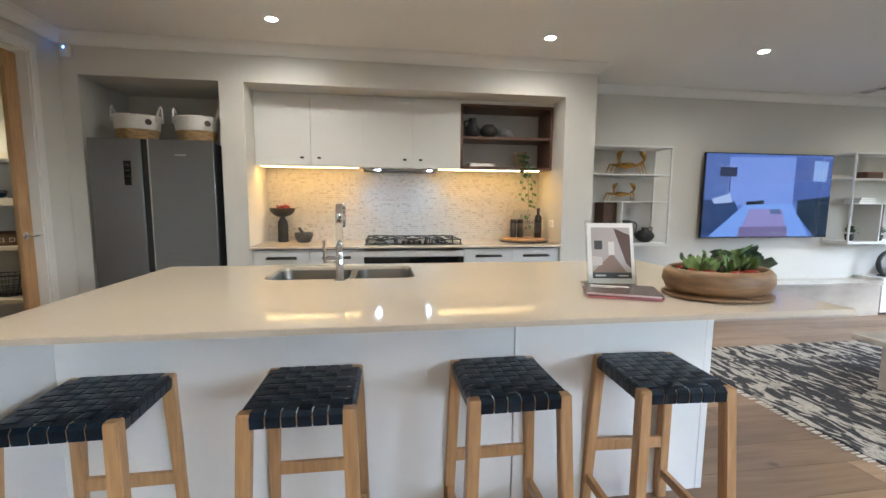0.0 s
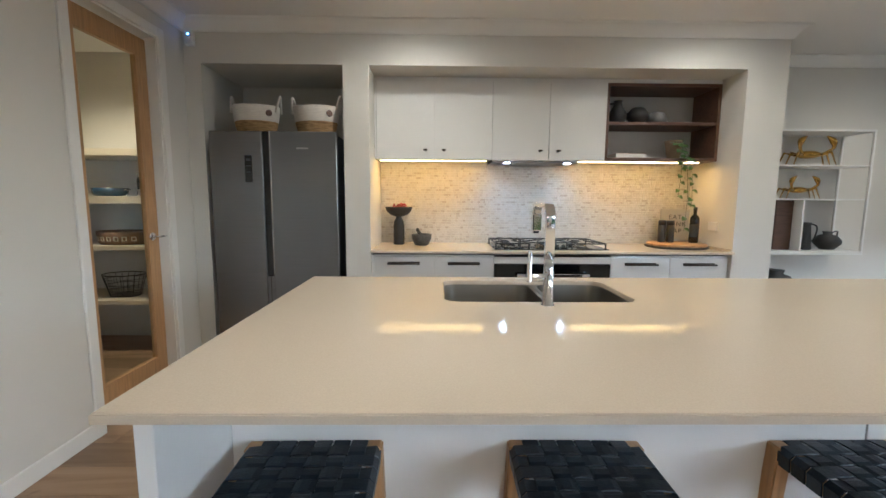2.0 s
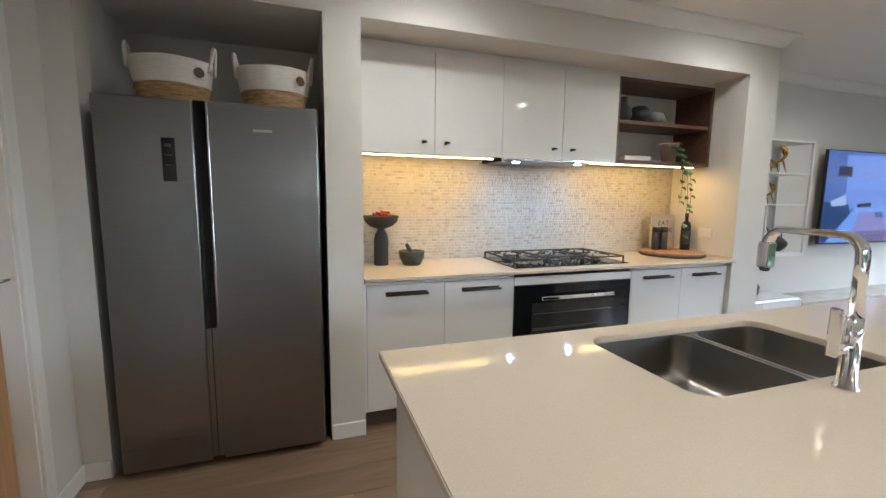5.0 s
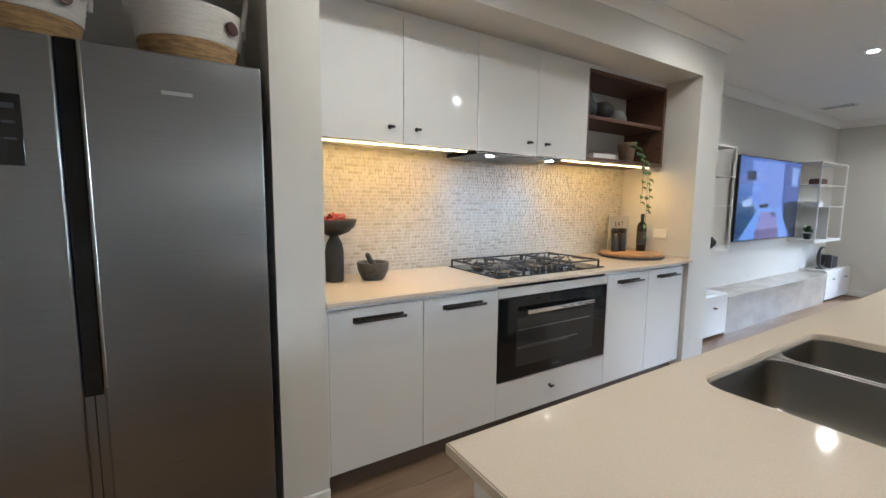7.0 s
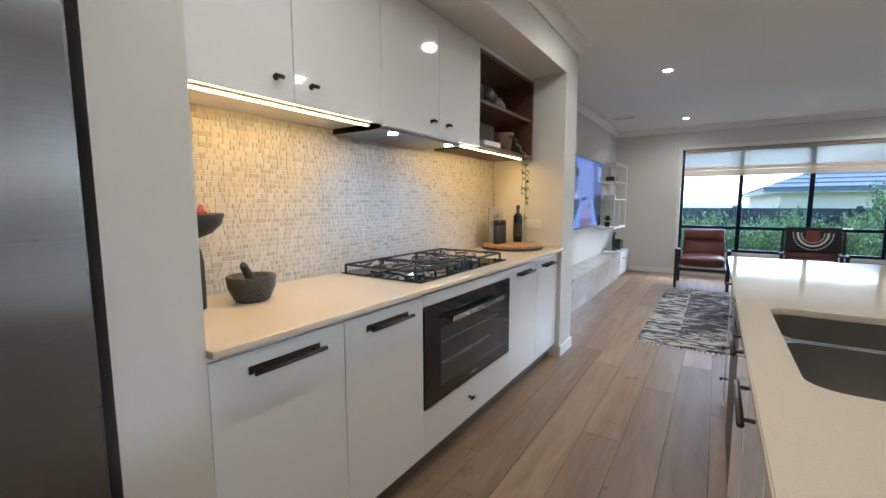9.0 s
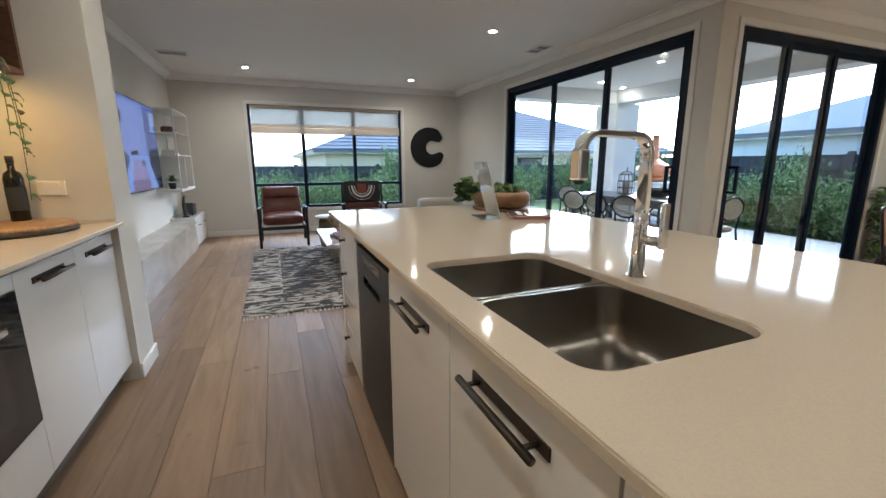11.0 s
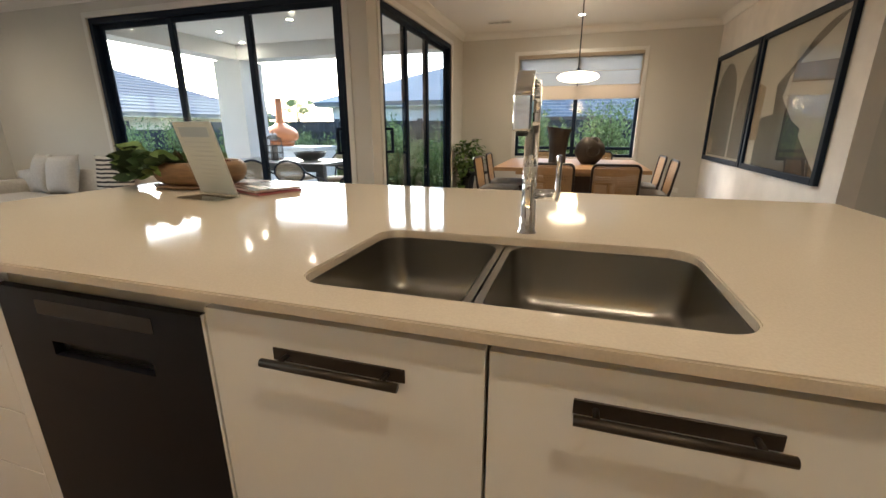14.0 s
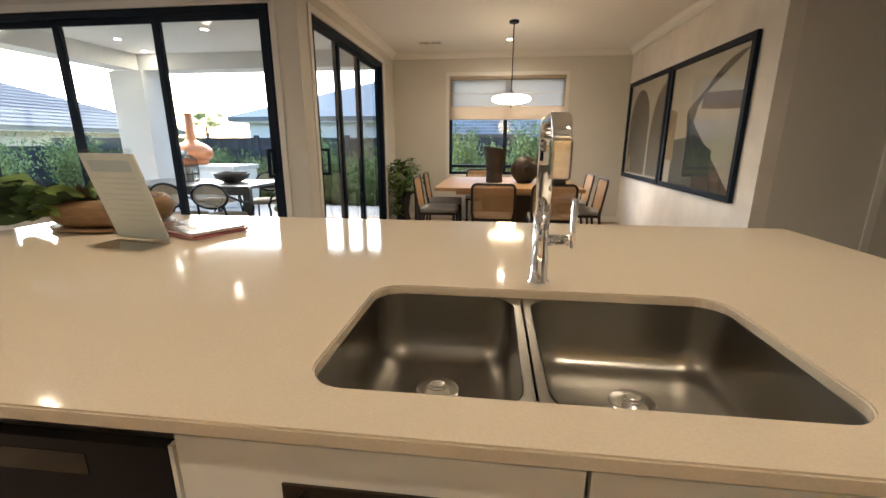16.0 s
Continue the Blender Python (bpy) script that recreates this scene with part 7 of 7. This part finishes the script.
def outdoor_chair():
    """Faces +y."""
    t = thing("outdoor_chair", "black bentwood style patio chair with woven oval back", "outdoor chair", (0, 0, 0), 0, "chairs round the outdoor table")
    ov_ = [(0.21 * math.cos(k * math.pi / 12), -0.24 - 0.1 * (0.14 * math.sin(k * math.pi / 12)), 0.705 + 0.135 * math.sin(k * math.pi / 12)) for k in range(25)]
    part("back_ring", tube(bmesh.new(), ov_ + ov_[1:2], 0.014, 8), BLACKF, t, "", True)
    bm = bmesh.new()
    for k in range(-8, 9):
        h = 0.125 * math.sqrt(max(0.02, 1 - (k * 0.023 / 0.2) ** 2))
        box(bm, k * 0.023 - 0.0045, -0.245, 0.705 - h, k * 0.023 + 0.0045, -0.241, 0.705 + h)
    for k in range(-5, 6):
        h = 0.195 * math.sqrt(max(0.02, 1 - (k * 0.023 / 0.13) ** 2))
        box(bm, -h, -0.2405, 0.705 + k * 0.023 - 0.0045, h, -0.237, 0.705 + k * 0.023 + 0.0045)
    tagged(part("woven_back", bm, mat("rattan_weave", (0.42, 0.37, 0.29), 0.7), t), kind="stuff")
    for s in (-1, 1):
        part("arm", tube(bmesh.new(), bez([(s * 0.19, -0.24, 0.73), (s * 0.26, -0.1, 0.64), (s * 0.24, 0.18, 0.55), (s * 0.20, 0.2, 0.44)], 5), 0.012, 8), BLACKF, t, "", True)
        for y in (-0.2, 0.2):
            part("leg", tube(bmesh.new(), [(s * 0.19, y, 0.43), (s * 0.23, y * 1.25, 0)], 0.012, 8), BLACKF, t)
        part("back_post", tube(bmesh.new(), [(s * 0.15, -0.245, 0.62), (s * 0.17, -0.21, 0.43)], 0.012, 8), BLACKF, t)
    part("seat", lathe(bmesh.new(), [(0, 0.42), (0.22, 0.42), (0.235, 0.44), (0.225, 0.47), (0, 0.48)], 30), mat("tan_seat", (0.30, 0.25, 0.19), 0.8), t, "", True)
    return t


oc = outdoor_chair()
oc.matrix_basis = pose(3.02, -1.35, -0.03, 0, 0, 180)
for x, y, r in ((3.50, -1.33, 176), (4.08, -1.4, 184), (3.3, -2.65, 2), (4.0, -2.65, -4), (2.55, -2.05, -88), (4.95, -1.95, 92)):
    copy_thing(oc, pose(x, y, -0.03, 0, 0, r))
t = thing("shallow_bowl", "wide dark metal bowl on the outdoor table", "bowl", (3.35, -2.05, 0.74))
part("bowl", lathe(bmesh.new(), [(0, 0), (0.09, 0), (0.19, 0.05), (0.225, 0.12), (0.215, 0.12), (0.18, 0.06), (0, 0.015)], 36), mat("dark_pewter", (0.06, 0.06, 0.06), 0.5, 0.4, vary=0.3, scale=20), t, "", True)
t = thing("lantern", "wire cage lantern with a ring handle on the outdoor table", "lantern", (4.0, -2.1, 0.74))
bm = bmesh.new()
for k in range(12):
    c, s_ = math.cos(k * math.pi / 6), math.sin(k * math.pi / 6)
    tube(bm, [(0.115 * c, 0.115 * s_, 0), (0.125 * c, 0.125 * s_, 0.15), (0.11 * c, 0.11 * s_, 0.30), (0.05 * c, 0.05 * s_, 0.34)], 0.005, 5)
for z, r in ((0.006, 0.118), (0.10, 0.126), (0.20, 0.122), (0.30, 0.112), (0.34, 0.052)):
    tube(bm, [(r * math.cos(a * math.pi / 12), r * math.sin(a * math.pi / 12), z) for a in range(25)], 0.006, 5)
tube(bm, [(0, 0, 0.34), (0, 0, 0.41)], 0.008, 6)
part("cage", bm, mat("weathered_cane", (0.12, 0.10, 0.085), 0.7), t)
part("candle_glass", lathe(bmesh.new(), [(0, 0.006), (0.06, 0.006), (0.06, 0.2), (0.055, 0.2), (0.055, 0.02), (0, 0.02)], 24), mat("frosted_jar", (0.5, 0.5, 0.48), 0.4), t, "", True)

# ---- garden kitchen and wood oven ----
ok = thing("garden_bench", "white rendered outdoor kitchen bench with a stone top", "outdoor bench", (5.75, -5.15, GZ))
part("base", boxes((-0.66, -0.42, 0, 0.72, 0.42, 0.86), bevel=0.01), PLAST, ok)
part("stone_top", boxes((-0.70, -0.46, 0.861, 0.76, 0.46, 0.95), bevel=0.01), mat("bench_stone", (0.50, 0.49, 0.47), 0.6, vary=0.2, scale=12), ok)
COPPER = mat("painted_copper", (0.58, 0.20, 0.07), 0.35, 0.4, vary=0.12, scale=5)
po = thing("pizza_oven", "domed orange copper wood-fired oven with a tall flue", "pizza oven", (6.22, -5.15, GZ + 0.95))
part("plinth", lathe(bmesh.new(), [(0, 0), (0.26, 0), (0.28, 0.10), (0, 0.10)], 40), COPPER, po, "", True)
part("dome", lathe(bmesh.new(), [(0.28, 0.101), (0.36, 0.14), (0.385, 0.22), (0.36, 0.31), (0.27, 0.40), (0.15, 0.46), (0.105, 0.50), (0.0, 0.50)], 44), COPPER, po, "", True)
part("flue", lathe(bmesh.new(), [(0.10, 0.50), (0.085, 0.55), (0.075, 1.02), (0.0, 1.02)], 28), COPPER, po, "", True)
part("flue_cap", lathe(bmesh.new(), [(0, 1.02), (0.10, 1.02), (0.10, 1.035), (0, 1.04)], 28), mat("grey_cowl", (0.2, 0.19, 0.18), 0.4, 0.6), po)
part("door", boxes((-0.16, 0.33, 0.13, 0.16, 0.40, 0.29), bevel=0.03), mat("steel_hatch", (0.35, 0.33, 0.30), 0.4, 0.7), po)

# ---- fences ----
FENCE = mat("charcoal_fence", (0.045, 0.05, 0.058), 0.85, vary=0.25, scale=4, stretch=(1, 1, 0.2), spread=0.2)


def fence(name, label, x0, y0, x1, y1, top):
    L = math.hypot(x1 - x0, y1 - y0)
    a = math.degrees(math.atan2(y1 - y0, x1 - x0))
    t = thing(name, label, "fence", (x0, y0, GZ), a)
    H = top - GZ
    n = int(L / 0.15)
    base = boxes((0.0, -0.009, 0.03, 0.146, 0.009, H - 0.10))
    pl = part("paling", base, FENCE, t)
    for k in range(1, n):
        o = new("paling", pl.data)
        o.parent = t
        o.matrix_basis = pose(k * 0.15, 0.006 * (k % 2), 0)
    for k in range(int(L / 2.4) + 1):
        part("post", boxes((k * 2.4 - 0.05, 0.015, 0, k * 2.4 + 0.05, 0.11, H), bevel=0.004), FENCE, t)
    part("capping", boxes((0, -0.03, H - 0.10, L, 0.03, H - 0.06)), FENCE, t)
    for z in (0.3, H - 0.35):
        part("rail", boxes((0, 0.012, z, L, 0.05, z + 0.08)), FENCE, t)


fence("boundary_fence", "charcoal painted timber paling fence behind the shrubs", -6, -7.3, 12.0, -7.3, 1.42)
fence("garden_fence", "charcoal painted timber paling fence on the far side of the garden", 12.0, -7.25, 12.0, 12, 1.20)

# ---- neighbouring houses ----
ROOFT = mat("grey_roof_tile", (0.15, 0.16, 0.18), 0.9, vary=0.12, scale=6, spec=0.05)


def hip_house(name, label, x0, y0, x1, y1, eave, ridge, wallm, roofm, courses=14, windows=()):
    t = thing(name, label, "house", ((x0 + x1) / 2, (y0 + y1) / 2, GZ))
    cx, cy = (x0 + x1) / 2, (y0 + y1) / 2
    w, d = (x1 - x0) / 2, (y1 - y0) / 2
    part("wall", boxes((-w + 0.5, -d + 0.5, 0, w - 0.5, d - 0.5, eave - GZ - 0.05)), wallm, t)
    part("soffit", boxes((-w + 0.05, -d + 0.05, eave - GZ - 0.05, w - 0.05, d - 0.05, eave - GZ - 0.02)), TRIM, t)
    part("gutter", boxes((-w, -d, eave - GZ - 0.02, w, d, eave - GZ + 0.10)), mat("gutter_grey", (0.14, 0.145, 0.155), 0.5), t)
    bm = bmesh.new()
    m = min(w, d)
    prev = None
    for k in range(courses + 1):
        f = k / courses
        for lift in ((0.0,) if k == courses else (0.0, 0.035)):
            ww, dd = max(0.02, w + 0.05 - m * f), max(0.02, d + 0.05 - m * f)
            z = eave - GZ + 0.10 + (ridge - eave - 0.1) * f + lift
            ringv = [bm.verts.new((sx * ww, sy * dd, z)) for sx, sy in ((-1, -1), (1, -1), (1, 1), (-1, 1))]
            if prev:
                for i in range(4):
                    bm.faces.new((prev[i], prev[(i + 1) % 4], ringv[(i + 1) % 4], ringv[i]))
            prev = ringv
    bm.faces.new(prev)
    part("roof", bm, roofm, t)
    for (wx0, wy0, wz0, wx1, wy1, wz1) in windows:
        wnd = part("window", boxes((wx0 - cx, wy0 - cy, wz0 - GZ, wx1 - cx, wy1 - cy, wz1 - GZ)), BLACKF, t)
        part("pane", boxes((wx0 - cx - 0.01, wy0 - cy + 0.05, wz0 - GZ + 0.05, wx0 - cx - 0.005, wy1 - cy - 0.05, wz1 - GZ - 0.05)) if abs(wx1 - wx0) < 0.2 else boxes((wx0 - cx + 0.05, wy1 - cy + 0.005, wz0 - GZ + 0.05, wx1 - cx - 0.05, wy1 - cy + 0.01, wz1 - GZ - 0.05)), BGLASS, wnd)
    return t


hip_house("neighbour_house", "cream rendered house with a grey tiled hip roof behind the fence", 15.5, -17.3, 33, 1.53, 1.65, 5.25, mat("cream_render", (0.60, 0.50, 0.36), 0.8, vary=0.05), ROOFT, 24, [(15.9, -8.9, 0.9, 16.0, -7.6, 1.45), (15.9, -3.6, 0.9, 16.0, -2.2, 1.45)])
hip_house("far_house", "low pale house with a flat-looking grey roof in the distance", 24, 5, 38, 16, 1.5, 2.6, mat("pale_render", (0.55, 0.53, 0.50), 0.8), mat("pale_roof", (0.33, 0.32, 0.31), 0.7), 8)
hip_house("rear_house", "white rendered house with a blue-grey steel hip roof", -1.5, -21, 9.6, -11.6, 2.0, 3.95, mat("white_render_wall", (0.56, 0.57, 0.58), 0.8), mat("steel_roof", (0.15, 0.19, 0.23), 0.8, spec=0.05), 1)
bh = thing("brick_house", "blue-grey brick house wall with pale mortar beyond the fence", "house", (-2.5, -9.6, GZ))
part("wall", boxes((-4.5, -0.3, 0, 4.3, -0.012, 3.3)), mat("brick_mortar", (0.60, 0.60, 0.60), 0.9), bh)
part("roof", boxes((-4.8, -4.0, 3.31, 4.6, 0.15, 3.45)), ROOFT, bh)
BRICK = mat("grey_blue_brick", (0.26, 0.29, 0.35), 0.8, vary=0.25, scale=12, bump=0.2, spread=0.3)
bbm = boxes((0.0, -0.011, 0.0, 0.232, 0.003, 0.074))
me = None
for r in range(14):
    for c in range(20):
        z = 1.35 + r * 0.086
        x = -0.3 + c * 0.242 + (0.121 if r % 2 else 0)
        if me is None:
            o = part("brick", bbm, BRICK, bh)
            me = o.data
        else:
            o = new("brick", me)
            o.parent = bh
        o.matrix_basis = pose(x, 0, z)
part("gutter_pipe", boxes((1.6, 0.0, 1.53, 3.9, 0.30, 1.64)), mat("bronze_gutter", (0.10, 0.075, 0.06), 0.5), bh)

# ---- shrubs and trees ----
SHRUB = mat("shrub_leaf", (0.10, 0.19, 0.055), 0.85, vary=0.3, scale=3, spec=0.12)
t = SHRUB.node_tree
gi, hs, mr = t.nodes.new("ShaderNodeNewGeometry"), t.nodes.new("ShaderNodeHueSaturation"), t.nodes.new("ShaderNodeMapRange")
links(t, gi.outputs["Random Per Island"], mr.inputs[0])
mr.inputs[3].default_value, mr.inputs[4].default_value = 0.6, 1.6
links(t, mr.outputs[0], hs.inputs["Value"])
hs.inputs["Color"].default_value = (0.15, 0.205, 0.09, 1)
links(t, hs.outputs[0], t.nodes["Principled BSDF"].inputs["Base Color"])
BARK = mat("bark", (0.10, 0.075, 0.055), 0.9, bump=0.5, bscale=30)


def shrub(seed, label, R, H, n, leaf=0.06):
    t = thing("shrub", label, "shrub", (0, 0, 0), 0, "garden shrubs")
    rg = random.Random(seed)
    bm = bmesh.new()
    tips = []
    for k in range(13):
        a, el = rg.random() * 6.28, rg.uniform(0.5, 1.45)
        L = H * rg.uniform(0.55, 1.0)
        tip = Vector((math.cos(a) * math.cos(el) * R * 1.3, math.sin(a) * math.cos(el) * R * 1.3, L))
        tube(bm, [(0, 0, 0), tip * 0.5 + Vector((0, 0, 0.05)), tip], [0.018, 0.011, 0.003], 5)
        tips.append(tip)
    part("trunk", bm, BARK, t)
    V, F = [], []
    for k in range(n):
        tip = rg.choice(tips)
        f = rg.uniform(0.25, 1.05)
        c = tip * f + Vector([rg.gauss(0, 0.13 * R + 0.035) for _ in range(3)])
        if c.z < 0.03:
            c.z = rg.uniform(0.03, 0.2)
        d = Vector([rg.gauss(0, 1) for _ in range(3)]) + Vector((0, 0, 0.7)) + tip.normalized()
        d.normalize()
        s = d.cross(Vector([rg.gauss(0, 1) for _ in range(3)])).normalized()
        l, w = leaf * rg.uniform(0.6, 1.4), leaf * 0.26
        i = len(V)
        V += [c, c + d * l * 0.5 + s * w, c + d * l, c + d * l * 0.5 - s * w]
        F.append((i, i + 1, i + 2, i + 3))
    me = bpy.data.meshes.new("crown")
    me.from_pydata([tuple(v) for v in V], [], F)
    me.materials.append(SHRUB)
    o = new("crown", me)
    o.parent = t
    return t


rng = random.Random(77)
kinds = [shrub(1, "feathery green shrub growing along the fence", 0.55, 1.15, 3000, 0.075), shrub(2, "rounded dense green shrub growing along the fence", 0.5, 1.0, 3200, 0.065), shrub(3, "tall slender green shrub growing along the fence", 0.42, 1.75, 3000, 0.075)]
spots = [(11.2, 5.6, 0), (11.3, 4.6, 1), (11.1, 3.7, 0), (11.4, 2.9, 1), (11.1, 2.1, 0), (11.3, 1.3, 1), (11.2, 0.5, 0), (11.3, -0.4, 2), (11.2, -1.6, 0), (11.3, -2.8, 1), (11.1, -4.0, 0), (11.2, -5.2, 1), (9.6, -5.9, 2), (8.5, -6.2, 0), (7.6, -6.5, 2), (8.9, -4.9, 2), (9.3, -3.6, 0),
         (6.9, -6.7, 0), (6.2, -6.8, 1), (5.4, -6.6, 0), (4.7, -6.7, 1), (4.0, -6.6, 0), (3.3, -6.7, 1), (2.6, -6.6, 0), (1.9, -6.7, 1), (1.1, -6.5, 0), (0.4, -6.6, 1), (-0.3, -6.4, 0), (-1.0, -6.6, 1), (-1.7, -6.5, 0), (-2.5, -6.6, 1),
         (3.6, -6.1, 1), (2.9, -6.0, 1), (2.2, -6.1, 0), (4.4, -6.15, 1), (10.4, 3.3, 1), (10.3, 1.7, 1), (10.4, 0.2, 0), (10.5, 4.4, 0), (0.55, -5.8, 2), (-0.85, -5.8, 2), (-0.4, -5.9, 0), (-1.3, -5.9, 1)]
for i, (x, y, k) in enumerate(spots):
    sc = rng.uniform(0.9, 1.15)
    m = pose(x, y, GZ, 0, 0, rng.uniform(0, 360)) @ Matrix.Diagonal((sc, sc, sc * rng.uniform(0.9, 1.1), 1))
    copy_thing(kinds[k], m)
for k, (x, y) in enumerate(((11.2, 6.6), (11.3, 7.6), (10.3, -2.2))):
    kinds[k].matrix_basis = pose(x, y, GZ)
gt = thing("gum_tree", "distant spreading gum tree seen over the fence", "tree", (32.9, -43, GZ))
rg = random.Random(6)
bm = tube(bmesh.new(), [(0, 0, 0), (0.1, 0, 2.2), (0, 0, 3.4)], [0.22, 0.15, 0.06], 8)
for a, z in ((0.4, 2.6), (2.5, 2.4), (4.4, 2.8), (5.5, 2.3)):
    tube(bm, [(0, 0, z - 0.6), (0.8 * math.cos(a), 0.8 * math.sin(a), z + 0.3), (1.5 * math.cos(a), 1.5 * math.sin(a), z + 1.2)], [0.09, 0.06, 0.02], 6)
part("trunk", bm, BARK, gt)
V, F = [], []
for cl in range(16):
    a = rg.random() * 6.28
    r = rg.uniform(0.2, 1.9)
    c0 = Vector((r * math.cos(a), r * math.sin(a), rg.uniform(3.2, 4.5)))
    for k in range(260):
        c = c0 + Vector((rg.gauss(0, 0.34), rg.gauss(0, 0.34), rg.gauss(0, 0.17)))
        d = Vector([rg.gauss(0, 1) for _ in range(3)]).normalized()
        s = d.cross(Vector([rg.gauss(0, 1) for _ in range(3)])).normalized()
        i = len(V)
        V += [tuple(c), tuple(c + d * 0.09 + s * 0.03), tuple(c + d * 0.18), tuple(c + d * 0.09 - s * 0.03)]
        F.append((i, i + 1, i + 2, i + 3))
me = bpy.data.meshes.new("crown")
me.from_pydata(V, [], F)
me.materials.append(SHRUB)
o = new("crown", me)
o.parent = gt

# ---- oak floorboards ----
BOARD = mat("oak_floorboard", (0.22, 0.145, 0.08), 0.42, vary=0.0)
t = BOARD.node_tree
b = t.nodes["Principled BSDF"]
co, oi, ad, mp, n1, n2, rp, hs, mr, mx = [t.nodes.new("ShaderNode" + k) for k in ("TexCoord", "ObjectInfo", "VectorMath", "Mapping", "TexNoise", "TexNoise", "ValToRGB", "HueSaturation", "MapRange", "Mix")]
sc = t.nodes.new("ShaderNodeVectorMath")
sc.operation = "SCALE"
sc.inputs[0].default_value = (37.0, 21.0, 11.0)
links(t, oi.outputs["Random"], sc.inputs["Scale"])
links(t, co.outputs["Object"], ad.inputs[0])
links(t, sc.outputs[0], ad.inputs[1])
links(t, ad.outputs[0], mp.inputs[0])
mp.inputs["Scale"].default_value = (0.9, 9, 1)
n1.inputs["Scale"].default_value, n1.inputs["Detail"].default_value, n1.inputs["Distortion"].default_value = 2.0, 5, 0.8
links(t, mp.outputs[0], n1.inputs[0])
rp.color_ramp.elements[0].position, rp.color_ramp.elements[1].position = 0.25, 0.75
rp.color_ramp.elements[0].color, rp.color_ramp.elements[1].color = (0.215, 0.135, 0.075, 1), (0.34, 0.235, 0.15, 1)
links(t, n1.outputs[0], rp.inputs[0])
n2.inputs["Scale"].default_value, n2.inputs["Detail"].default_value = 6.5, 2
links(t, ad.outputs[0], n2.inputs[0])
k2 = t.nodes.new("ShaderNodeMapRange")
k2.inputs[1].default_value, k2.inputs[2].default_value = 0.70, 0.80
links(t, n2.outputs[0], k2.inputs[0])
mx.data_type = "RGBA"
links(t, k2.outputs[0], mx.inputs["Factor"])
links(t, rp.outputs[0], mx.inputs["A"])
mx.inputs["B"].default_value = (0.13, 0.075, 0.045, 1)
links(t, oi.outputs["Random"], mr.inputs[0])
mr.inputs[3].default_value, mr.inputs[4].default_value = 0.62, 1.25
links(t, mr.outputs[0], hs.inputs["Value"])
links(t, mx.outputs["Result"], hs.inputs["Color"])
links(t, hs.outputs[0], b.inputs["Base Color"])
bp = t.nodes.new("ShaderNodeBump")
bp.inputs["Strength"].default_value, bp.inputs["Distance"].default_value = 0.03, 0.002
links(t, n1.outputs[0], bp.inputs["Height"])
links(t, bp.outputs[0], b.inputs["Normal"])
fl = bpy.data.objects["floor"]
meshes = {}
rng = random.Random(12)
y = -3.9
while y < 4.45:
    x = -4.2 - rng.choice((0.0, 0.6, 1.1, 1.7))
    while x < 6.98:
        L = rng.choice((1.9, 2.2, 2.2))
        if L not in meshes:
            bm = boxes((0.0012, 0.0012, -0.0155, L - 0.0012, 0.1988, 0.0))
            me = bpy.data.meshes.new("floorboard")
            bm.to_mesh(me)
            bm.free()
            me.materials.append(BOARD)
            meshes[L] = me
        outside = (y < -0.75 and x > 1.70) or (y < -0.6 and x + L < -2.1)
        if not outside:
            o = new("floorboard", meshes[L])
            o.parent = fl
            o.matrix_basis = pose(x, y, 0)
        x += L
    y += 0.2
